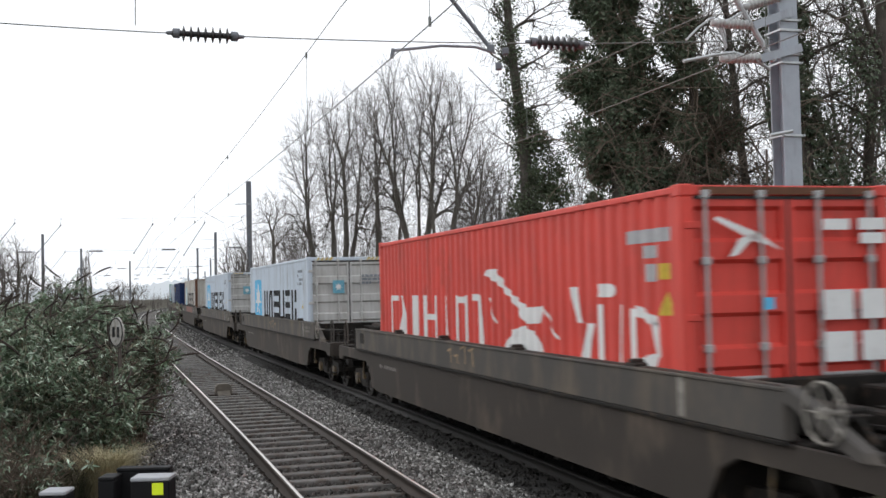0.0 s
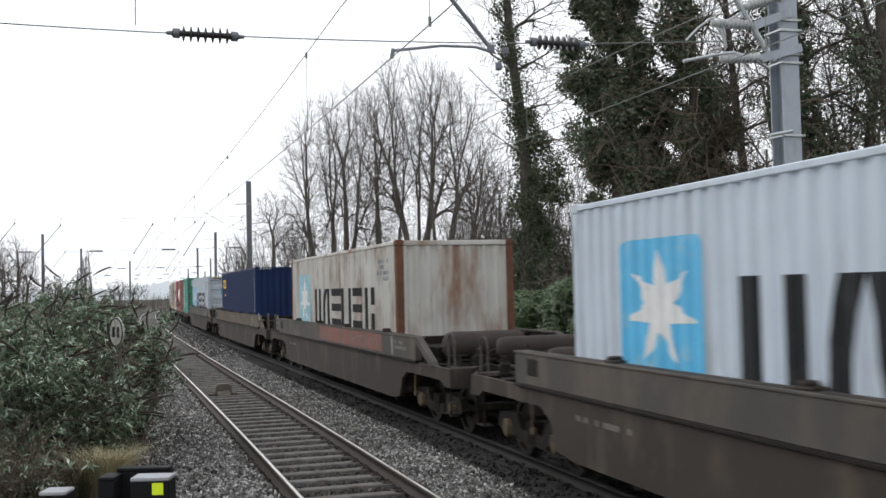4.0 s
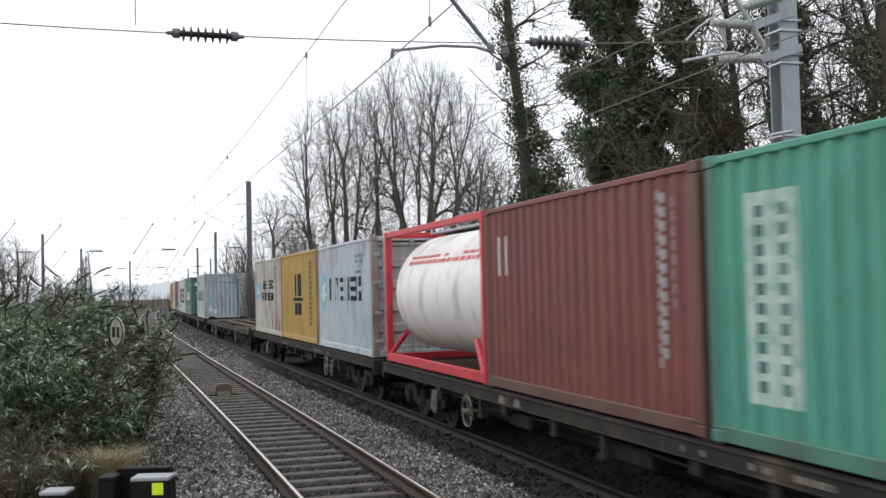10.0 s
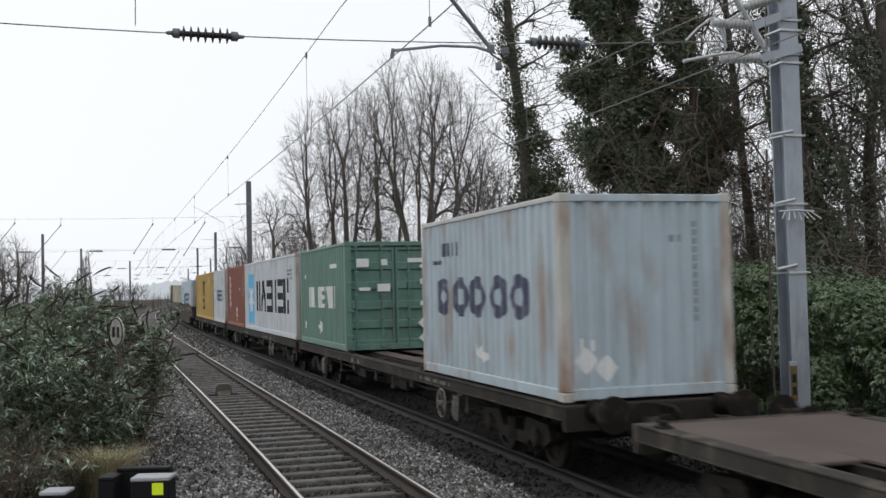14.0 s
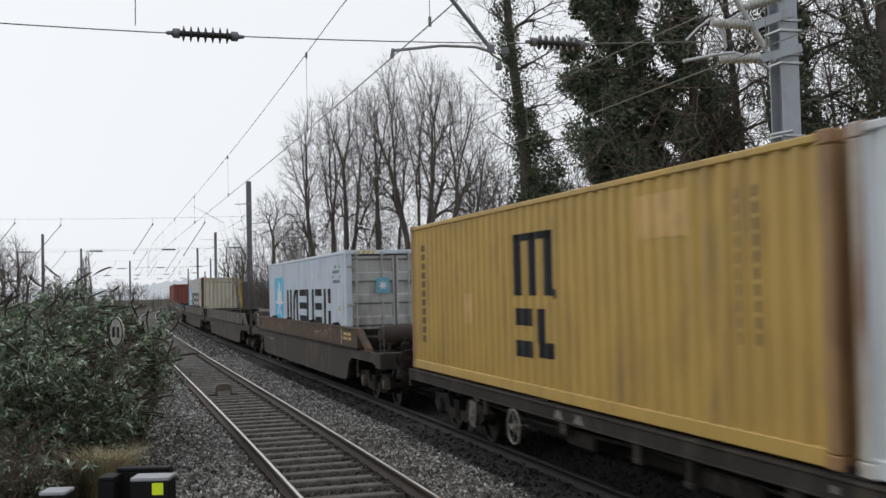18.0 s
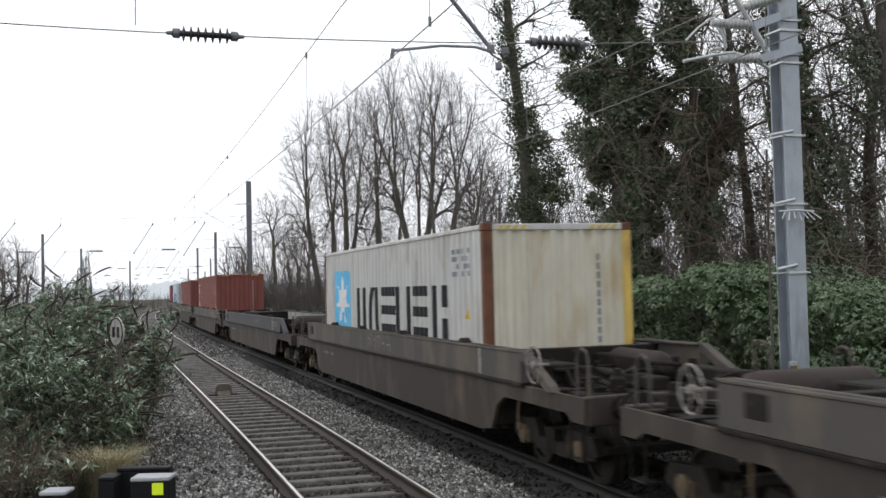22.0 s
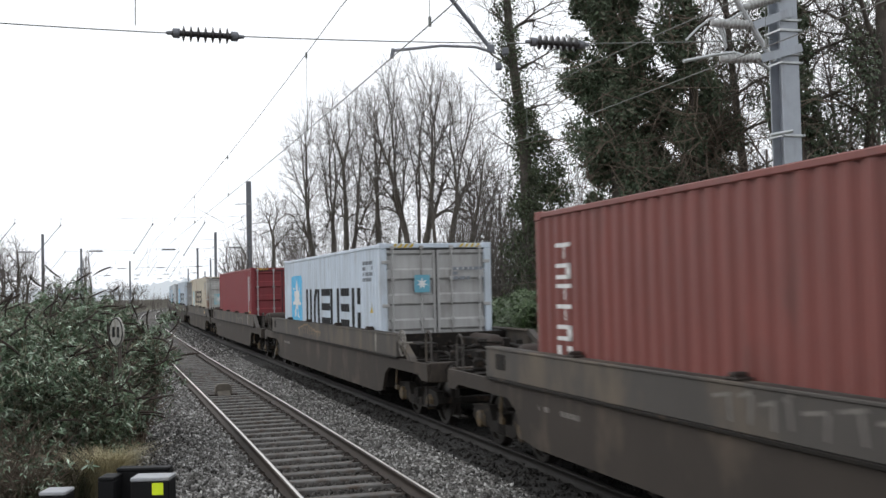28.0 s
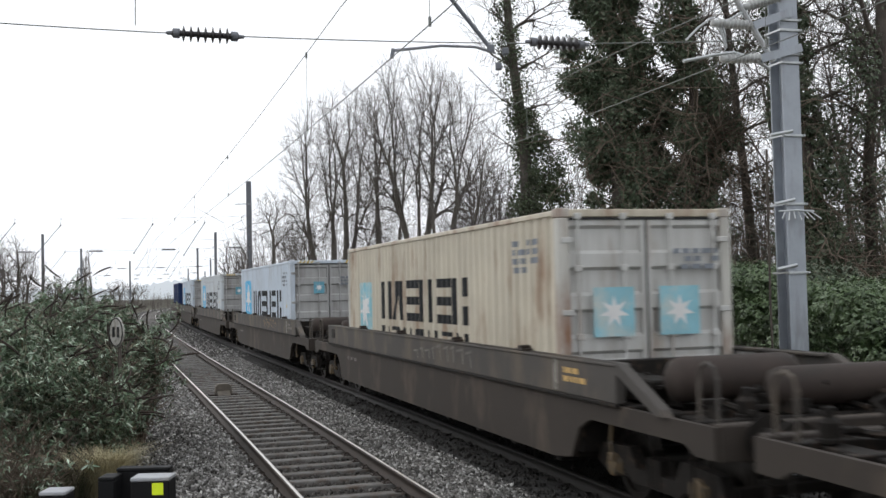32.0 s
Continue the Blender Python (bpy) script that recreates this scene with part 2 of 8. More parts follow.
M_mark_blue = material("faded_navy_lettering_paint", (0.065, 0.075, 0.13), 0.6, vary=0.3, scale=3, grain=60, bump=0.03, stain=(0.2, 0.2, 0.22), amount=0.35)
M_mark_sky = material("sky_blue_panel_paint", (0.1, 0.46, 0.74), 0.5, vary=0.12, scale=2, grain=60, bump=0.03, stain=(0.3, 0.5, 0.6), amount=0.25)
M_mark_pale = material("faded_turquoise_panel_paint", (0.26, 0.52, 0.6), 0.6, vary=0.2, scale=2, grain=60, bump=0.03, stain=(0.5, 0.55, 0.52), amount=0.5)
M_door_blue = material("dull_teal_blue_panel_paint", (0.13, 0.36, 0.47), 0.55, vary=0.15, scale=3, grain=60, bump=0.03, stain=(0.3, 0.42, 0.45), amount=0.3)
M_mark_red = material("red_sticker", (0.6, 0.05, 0.04), 0.5, vary=0.15, scale=4, grain=60, bump=0.0)
M_mark_gold = material("golden_yellow_panel", (0.75, 0.45, 0.02), 0.5, vary=0.1, scale=4, grain=60, bump=0.0)
M_chalk = material("smeared_chalk", (0.17, 0.155, 0.14), 0.9, vary=0.35, scale=5, grain=60, bump=0.0)
M_orange_chalk = material("smeared_orange_spray", (0.3, 0.2, 0.12), 0.9, vary=0.35, scale=5, grain=60, bump=0.0)
M_tank = material("off_white_tank_cladding", (0.82, 0.81, 0.79), 0.45, vary=0.08, scale=1.2, grain=60, bump=0.03, stain=(0.4, 0.36, 0.3), amount=0.3, streak=3)
M_tankframe = material("crimson_frame_paint", (0.6, 0.03, 0.05), 0.5, vary=0.2, scale=2, grain=60, bump=0.05, stain=(0.2, 0.03, 0.03), amount=0.2)
M_rod = material("zinc_locking_bar", (0.42, 0.42, 0.42), 0.5, 0.5, vary=0.2, scale=5, grain=60, bump=0.05, stain=RUST, amount=0.15)
M_seal = material("black_door_seal", (0.02, 0.02, 0.02), 0.7, vary=0.2, scale=5, grain=60, bump=0.05)
M_rustpost = material("rust_eaten_post", (0.14, 0.06, 0.032), 0.9, vary=0.4, scale=4, grain=60, bump=0.3)
M_sign = material("white_enamel_sign", (0.4, 0.39, 0.36), 0.5, vary=0.25, scale=9, grain=60, bump=0.03, stain=(0.14, 0.12, 0.1), amount=0.6)


def paint(name, base, dirt=0.3, rust=RUST, vary=0.16, rain=0.45, shine=0.5):
    return material(name, base, 0.58, vary=vary, scale=1.1, grain=70, bump=0.05, stain=rust, amount=dirt, streak=3.0, rain=rain, shine=shine)


# ---- mesh tools ----
class Geo:
    """Points and faces of one mesh."""

    def __init__(self):
        self.v, self.f = [], []

    def add(self, vs, fs):
        o = len(self.v)
        self.v += [tuple(p) for p in vs]
        self.f += [tuple(i + o for i in f) for f in fs]
        return self

    def box(self, x0, x1, y0, y1, z0, z1, c=0.0):
        lo, hi = (x0, y0, z0), (x1, y1, z1)
        if c <= 0:
            return self.add([(x, y, z) for x in (x0, x1) for y in (y0, y1) for z in (z0, z1)],
                            [(0, 1, 3, 2), (4, 6, 7, 5), (0, 4, 5, 1), (2, 3, 7, 6), (0, 2, 6, 4), (1, 5, 7, 3)])
        vs, idx, fs = [], {}, []
        cor = [(a, b, d) for a in (0, 1) for b in (0, 1) for d in (0, 1)]
        for k in cor:
            for ax in range(3):
                p = []
                for i in range(3):
                    full = hi[i] if k[i] else lo[i]
                    p.append(full if i == ax else full + (-c if k[i] else c))
                idx[k, ax] = len(vs)
                vs.append(tuple(p))
        for ax in range(3):
            o1, o2 = [i for i in range(3) if i != ax]
            for sgn in (0, 1):
                ring = []
                for a, b in ((0, 0), (1, 0), (1, 1), (0, 1)):
                    k = [0, 0, 0]
                    k[ax], k[o1], k[o2] = sgn, a, b
                    ring.append(idx[tuple(k), ax])
                flip = (sgn == 1) != (ax == 1)
                fs.append(tuple(ring if flip else ring[::-1]))
            for a in (0, 1):
                for b in (0, 1):
                    k0, k1 = [0, 0, 0], [0, 0, 0]
                    k0[o1] = k1[o1] = a
                    k0[o2] = k1[o2] = b
                    k1[ax] = 1
                    k0, k1 = tuple(k0), tuple(k1)
                    fs.append((idx[k0, o1], idx[k1, o1], idx[k1, o2], idx[k0, o2]))
        for k in cor:
            fs.append((idx[k, 0], idx[k, 1], idx[k, 2]))
        return self.add(vs, fs)

    def prism(self, poly, axis, a0, a1):
        n = len(poly)
        put = {"x": lambda p, a: (a, p[0], p[1]), "y": lambda p, a: (p[0], a, p[1]), "z": lambda p, a: (p[0], p[1], a)}[axis]
        vs = [put(p, a0) for p in poly] + [put(p, a1) for p in poly]
        fs = [(i, (i + 1) % n, (i + 1) % n + n, i + n) for i in range(n)]
        return self.add(vs, fs + [tuple(range(n))[::-1], tuple(range(n, 2 * n))])

    def tube(self, pts, r, n=8, caps=True):
        pts = [Vector(p) for p in pts]
        rs = r if isinstance(r, (list, tuple)) else [r] * len(pts)
        vs, fs = [], []
        for i, p in enumerate(pts):
            d = (pts[min(i + 1, len(pts) - 1)] - pts[max(i - 1, 0)])
            d = d.normalized() if d.length > 1e-9 else Vector((0, 0, 1))
            a = Vector((0, 0, 1)) if abs(d.z) < 0.9 else Vector((1, 0, 0))
            u = d.cross(a).normalized()
            w = d.cross(u)
            for k in range(n):
                t = 2 * math.pi * k / n
                vs.append(p + (u * math.cos(t) + w * math.sin(t)) * rs[i])
        for i in range(len(pts) - 1):
            for k in range(n):
                fs.append((i * n + k, i * n + (k + 1) % n, (i + 1) * n + (k + 1) % n, (i + 1) * n + k))
        if caps:
            fs += [tuple(range(n))[::-1], tuple(range((len(pts) - 1) * n, len(pts) * n))]
        return self.add(vs, fs)

    def ring(self, centre, axis, R, r, n=24, m=6):
        """A hoop round the axis."""
        c, ax = Vector(centre), Vector(axis).normalized()
        a = Vector((0, 0, 1)) if abs(ax.z) < 0.9 else Vector((1, 0, 0))
        u = ax.cross(a).normalized()
        w = ax.cross(u)
        vs, fs = [], []
        for i in range(n):
            t = 2 * math.pi * i / n
            d = u * math.cos(t) + w * math.sin(t)
            for k in range(m):
                q = 2 * math.pi * k / m
                vs.append(c + d * (R + r * math.cos(q)) + ax * r * math.sin(q))
        for i in range(n):
            for k in range(m):
                fs.append((i * m + k, i * m + (k + 1) % m, ((i + 1) % n) * m + (k + 1) % m, ((i + 1) % n) * m + k))
        return self.add(vs, fs)

    def lathe(self, prof, axis="x", n=24, centre=(0, 0, 0)):
        """prof: pairs of place along the axis and radius."""
        vs, fs = [], []
        for a, r in prof:
            for k in range(n):
                t = 2 * math.pi * k / n
                p = {"x": (a, r * math.cos(t), r * math.sin(t)), "y": (r * math.cos(t), a, r * math.sin(t)), "z": (r * math.cos(t), r * math.sin(t), a)}[axis]
                vs.append(tuple(p[i] + centre[i] for i in range(3)))
        for i in range(len(prof) - 1):
            for k in range(n):
                fs.append((i * n + k, i * n + (k + 1) % n, (i + 1) * n + (k + 1) % n, (i + 1) * n + k))
        fs += [tuple(range(n))[::-1], tuple(range((len(prof) - 1) * n, len(prof) * n))]
        return self.add(vs, fs)

    def mesh(self, name, mat, smooth=False):
        me = bpy.data.meshes.new(name)
        me.from_pydata(self.v, [], self.f)
        bm = bmesh.new()
        bm.from_mesh(me)
        bmesh.ops.recalc_face_normals(bm, faces=bm.faces)
        bm.to_mesh(me)
        bm.free()
        me.materials.append(mat)
        if smooth:
            me.polygons.foreach_set("use_smooth", [True] * len(me.polygons))
        return me


def raw_mesh(name, verts, faces, mat, smooth=False):
    """A mesh from number arrays, for what is made of very many pieces."""
    verts, faces = np.asarray(verts, dtype=np.float32), np.asarray(faces, dtype=np.int32)
    me = bpy.data.meshes.new(name)
    k = faces.shape[1]
    me.vertices.add(len(verts))
    me.vertices.foreach_set("co", verts.ravel())
    me.loops.add(faces.size)
    me.loops.foreach_set("vertex_index", faces.ravel())
    me.polygons.add(len(faces))
    me.polygons.foreach_set("loop_start", np.arange(0, faces.size, k, dtype=np.int32))
    if smooth:
        me.polygons.foreach_set("use_smooth", np.ones(len(faces), dtype=bool))
    me.update(calc_edges=True)
    me.materials.append(mat)
    return me


def part(name, geo, mat, parent=None, label="", at=None, smooth=False):
    me = geo if isinstance(geo, bpy.types.Mesh) else geo.mesh(name, mat, smooth)
    ob = new(name, me)
    if at is not None:
        ob.matrix_basis = at
    if parent is not None:
        ob.parent = parent
    if label:
        ob["label"] = label
    return ob


def thing(name, m, label, category, group="", kind=""):
    ob = new(name)
    ob.empty_display_size = 0.2
    ob.matrix_basis = m
    return tagged(ob, label, category, group, kind)


# ---- ground and railway ----
def build_ground():
    u = np.linspace(-1, 1, 161)
    ax = np.sinh(u * 7.2) / math.sinh(7.2) * 2600
    X, Y = np.meshgrid(ax, ax + 25, indexing="ij")
    Z = np.full(X.shape, -0.5)
    rng = np.random.RandomState(4)
    for k in range(14):
        a, w = rng.rand() * 6.28, 0.15 + rng.rand() * 0.9
        Z += 0.022 * np.sin(w * (X * math.cos(a) + Y * math.sin(a)) + rng.rand() * 6)
    n = len(u)
    i = np.arange(n * n).reshape(n, n)
    F = np.stack([i[:-1, :-1], i[1:, :-1], i[1:, 1:], i[:-1, 1:]], -1).reshape(-1, 4)
    me = raw_mesh("ground", np.stack([X, Y, Z], -1).reshape(-1, 3), F, M_ground, True)
    tagged(new("ground", me), "brown earth with leaf litter beside the railway", "ground", kind="structure")


def loft(profile, s0, s1, step, mat, name, closed=False, wobble=0.0):
    """Sweeps (lat, z) points along the line."""
    ss = np.arange(s0, s1 + step / 2, step)
    rng = np.random.RandomState(7)
    V = []
    for s in ss:
        for lat, z in profile:
            p = line(s, lat, z)
            V.append((p.x, p.y, p.z + (rng.rand() - 0.5) * wobble))
    n, m = len(profile), len(ss)
    F = []
    for a in range(m - 1):
        for b in range(n if closed else n - 1):
            c = (b + 1) % n
            F.append((a * n + b, a * n + c, (a + 1) * n + c, (a + 1) * n + b))
    return raw_mesh(name, V, F, mat)


def build_ballast():
    prof = [(-8.2, -0.56), (-6.7, -0.42), (-5.9, -0.23)] + [(x, -0.262 if abs(x + GAP) < 0.66 else -0.2) for x in np.linspace(-5.4, 1.9, 37)] + [(2.4, -0.3), (3.4, -0.56)]
    ob = new("ballast", loft(prof, -430, 420, 1.0, M_ballast, "ballast", wobble=0.03))
    tagged(ob, "grey crushed stone ballast under both tracks", "ballast", kind="structure")
    # Dark strip under the train: oil stain and shade both in its colour.
    ob = new("oily_ballast_strip", loft([(x, -0.158 if abs(x) < 1.3 else -0.188) for x in np.linspace(-1.5, 1.7, 17)], -430, 420, 1.0, M_oily_shaded_bed, "oily_ballast_strip", wobble=0.016))
    tagged(ob, "ballast under the far track, darkened by oil and painted train shade", "ballast", kind="structure")


def stones(count, s0, s1, a0, a1, power, seed, mat, name, label, big=0.02, crib=False):
    """Loose sharp-edged stones strewn over the bed."""
    rng = np.random.RandomState(seed)
    s = s0 + (s1 - s0) * rng.rand(count) ** power
    lat = a0 + (a1 - a0) * rng.rand(count)
    if crib:
        keep = np.abs((s + 60.0) % 0.65 - 0.325) < 0.22
        s, lat = s[keep], lat[keep]
        count = len(s)
    x, y, t = np.interp(s, LS, LX), np.interp(s, LS, LY), np.interp(s, LS, LT)
    edge = np.clip((-5.7 - lat) / 1.5, 0, 1)
    rise = 0.05 * np.exp(-((lat + 5.25) / 0.3) ** 2)
    low = np.where(np.abs(lat + GAP) < 0.86, -0.238, -0.178 - 0.02 * np.clip(np.abs(lat + GAP) - 1.3, 0, 1))
    c = np.stack([x + lat * np.cos(t), y - lat * np.sin(t), low + rise + 0.03 * (lat > -1.35) - 0.24 * edge + (rng.rand(count) - 0.4) * 0.035], -1)
    tet = np.array([(1, 1, 1), (-1, -1, 1), (-1, 1, -1), (1, -1, -1)], float) * 0.85
    tri = np.array([(0, 1, 3), (0, 2, 1), (0, 3, 2), (1, 2, 3)])
    size = big * (0.7 + 0.9 * rng.rand(count, 1, 1)) * (0.7 + 0.6 * rng.rand(count, 1, 3))
    v = tet[None] * size + (rng.rand(count, 4, 3) - 0.5) * big * 0.9
    a, b = rng.rand(count) * 6.28, rng.rand(count) * 6.28
    ca, sa, cb, sb = np.cos(a)[:, None], np.sin(a)[:, None], np.cos(b)[:, None], np.sin(b)[:, None]
    v = np.stack([v[..., 0] * ca - v[..., 1] * sa, v[..., 0] * sa + v[..., 1] * ca, v[..., 2]], -1)
    v = np.stack([v[..., 0], v[..., 1] * cb - v[..., 2] * sb, v[..., 1] * sb + v[..., 2] * cb], -1)
    v += c[:, None]
    f = tri[None] + (np.arange(count) * 4)[:, None, None]
    me = raw_mesh(name, v.reshape(-1, 3), f.reshape(-1, 3), mat)
    tagged(new(name, me), label, "stones", kind="stuff")


RAIL = [(-0.07, -0.159), (-0.07, -0.148), (-0.012, -0.128), (-0.009, -0.052), (-0.036, -0.04), (-0.037, -0.006), (-0.03, -0.001),
        (0.03, -0.001), (0.037, -0.006), (0.036, -0.04), (0.009, -0.052), (0.012, -0.128), (0.07, -0.148), (0.07, -0.159)]


def build_track(offset, worn, label, wood, steel=None):
    steel = steel or M_rail
    track = thing("railway_track", Matrix(), label, "railway track", kind="structure")
    for side in (-0.7525, 0.7525):
        prof = [(offset + side + a, z) for a, z in RAIL]
        rail = part("rail", loft(prof, -430, 620, 2.0, steel, "rail", closed=True), None, track, "rusty-sided steel rail")
        top = [(offset + side + a, z) for a, z in ((-0.02, -0.0008), (-0.015, 0.0015), (0.015, 0.0015), (0.02, -0.0008))]
        part("running_surface", loft(top, -430, 620, 2.0, worn, "running_surface"), None, rail, "worn bright top of the rail")
    g = Geo()
    g.prism([(-0.13, -0.36), (0.13, -0.36), (0.1, -0.186), (0.085, -0.174), (-0.085, -0.174), (-0.1, -0.186)], "x", -1.25, 1.25)
    sleeper = g.mesh("sleeper", wood)
    c = Geo()
    for side in (-0.7525, 0.7525):
        c.box(side - 0.17, side + 0.17, -0.075, 0.075, -0.174, -0.158, 0.004)
        for e in (-1, 1):
            c.tube([(side + e * 0.15, -0.05, -0.15), (side + e * 0.1, -0.02, -0.125), (side + e * 0.075, 0.03, -0.138), (side + e * 0.14, 0.05, -0.135)], 0.011, 5)
    clip = c.mesh("rail_fastening", steel)
    rng = random.Random(5)
    joined, k = Geo(), 0
    s = -60.0
    while s < 330:
        turn = rng.uniform(-0.6, 0.6)
        if 4.0 <= s < 120:
            ob = part("sleeper", sleeper, None, track, at=on_line(s, offset + rng.uniform(-0.02, 0.02), rng.uniform(-0.006, 0.006), turn))
            if s < 48:
                part("rail_fastening", clip, None, track, at=on_line(s, offset))
        else:
            m = on_line(s, offset)
            joined.add([m @ Vector(v) for v in g.v], g.f)
        s += 0.65
    part("sleepers", joined, wood, track)["kind"] = "stuff"
    return track


# ---- shipping containers ----
def corrugation(length, pitch=0.278, depth=0.042):
    """Pairs of place along the wall and depth of the folded sheet."""
    n = max(1, round(length / pitch))
    p = length / n
    out = []
    for i in range(n):
        o = -length / 2 + i * p
        out += [(o, 0.0), (o + 0.25 * p, 0.0), (o + 0.5 * p, depth), (o + 0.75 * p, depth)]
    return out + [(length / 2, 0.0)]


def depth_at(prof, u):
    return float(np.interp(u, [a for a, _ in prof], [b for _, b in prof]))


def sheet(prof, z0, z1, put):
    g = Geo()
    n = len(prof)
    vs = [put(u, d, z) for z in (z0, z1) for u, d in prof]
    back = [put(u, d + 0.004, z) for z in (z0, z1) for u, d in prof]
    fs = [(i, i + 1, n + i + 1, n + i) for i in range(n - 1)]
    g.add(vs, fs)
    g.add(back, [f[::-1] for f in fs])
    return g


def marking(name, polys, prof, put, mat, parent, label="", lift=0.004):
    """Flat painted shapes that follow the folds of a wall. polys: lists of (u, z)."""
    bm = bmesh.new()
    for poly in polys:
        try:
            bm.faces.new([bm.verts.new((u, 0, z)) for u, z in poly])
        except ValueError:
            pass
    us = [v.co.x for v in bm.verts]
    lo, hi = min(us), max(us)
    for u, _ in prof:
        if lo + 1e-3 < u < hi - 1e-3:
            bmesh.ops.bisect_plane(bm, geom=bm.verts[:] + bm.edges[:] + bm.faces[:], plane_co=(u, 0, 0), plane_no=(1, 0, 0), dist=1e-5)
    for v in bm.verts:
        v.co = put(v.co.x, depth_at(prof, v.co.x) - lift, v.co.z)
    bmesh.ops.recalc_face_normals(bm, faces=bm.faces)
    me = bpy.data.meshes.new(name)
    bm.to_mesh(me)
    bm.free()
    me.materials.append(mat)
    ob = part(name, me, None, parent, label)
    if name in ("stencil_lettering", "scrawl"):
        ob["kind"] = "stuff"
    return ob


def shapes(name, groups, prof, put, mat, parent, label="", lift=0.004):
    """Painted shapes, each a part of its own."""
    for poly in groups:
        for one in (poly if isinstance(poly[0], list) else [poly]):
            marking(name, [one], prof, put, mat, parent, label, lift)


def rect(u0, u1, z0, z1):
    return [(u0, z0), (u1, z0), (u1, z1), (u0, z1)]


def rounded(u0, u1, z0, z1, r):
    """A rectangle with rounded corners."""
    out = []
    for cu, cz, a0 in ((u1 - r, z1 - r, 0), (u0 + r, z1 - r, 90), (u0 + r, z0 + r, 180), (u1 - r, z0 + r, 270)):
        for k in range(4):
            a = radians(a0 + 30 * k)
            out.append((cu + r * math.cos(a), cz + r * math.sin(a)))
    return out


def star(cu, cz, R, r, tall=1.0):
    pts = []
    for i in range(14):
        a = math.pi / 2 + math.pi * i / 7
        q = R if i % 2 == 0 else r
        pts.append((cu + q * math.cos(a), cz + q * tall * math.sin(a)))
    c = (cu, cz)
    return [[c, pts[i], pts[(i + 1) % 14]] for i in range(14)]


def letters(u0, u1, z0, z1, kinds, lean=0.0):
    """A word as plain blocks, one cluster of bars a letter. kinds: u two uprights, a converging uprights, h level bars, b block."""
    every, n = [], len(kinds)
    w = (u1 - u0) / n
    h = z1 - z0
    for i, k in enumerate(kinds):
        out = []
        every.append(out)
        a, b = u0 + i * w + 0.07 * w, u0 + (i + 1) * w - 0.07 * w
        s = (b - a) * 0.3
        if k == "u":
            out += [rect(a, a + s, z0, z1), rect(b - s, b, z0, z1)]
        elif k == "a":
            m = (a + b) / 2
            out += [[(a, z0), (a + s, z0), (m, z1), (m - s, z1)], [(b - s, z0), (b, z0), (m + s, z1), (m, z1)]]
        elif k == "v":
            m = (a + b) / 2
            out += [rect(a, a + s, z0, z1), [(m - s * 0.6, z0 + h * 0.5), (b - s, z1), (b, z1), (m + s * 0.6, z0 + h * 0.5)],
                    [(m - s * 0.6, z0 + h * 0.5), (m + s * 0.6, z0 + h * 0.5), (b, z0), (b - s, z0)]]
        elif k == "x":
            out += [rect(b - s, b, z0, z1), rect(a, a + 1.5 * s, z0, z0 + h * 0.4), rect(a, a + 1.5 * s, z1 - h * 0.4, z1)]
        elif k == "h":
            t = h * 0.2
            out += [rect(a, b, z0, z0 + t), rect(a, b, z0 + h * 0.4, z0 + h * 0.6), rect(a, b, z1 - t, z1)]
        else:
            out += [rect(a, b, z0, z1)]
    return every


def tiny_rows(rng, u0, u1, z0, z1, rows, fill=0.75):
    """Small unreadable writing as short bars."""
    out, h = [], (z1 - z0) / rows
    for i in range(rows):
        u = u0
        zb = z1 - (i + 1) * h
        while u < u1 - 0.02:
            w = min(rng.uniform(0.05, 0.16), u1 - u)
            if rng.random() < fill:
                out.append(rect(u, u + w, zb + h * 0.2, zb + h * 0.85))
            u += w + 0.03
    return out


MESHES = {}


def shared(key, make):
    if key not in MESHES:
        MESHES[key] = make()
    return MESHES[key]


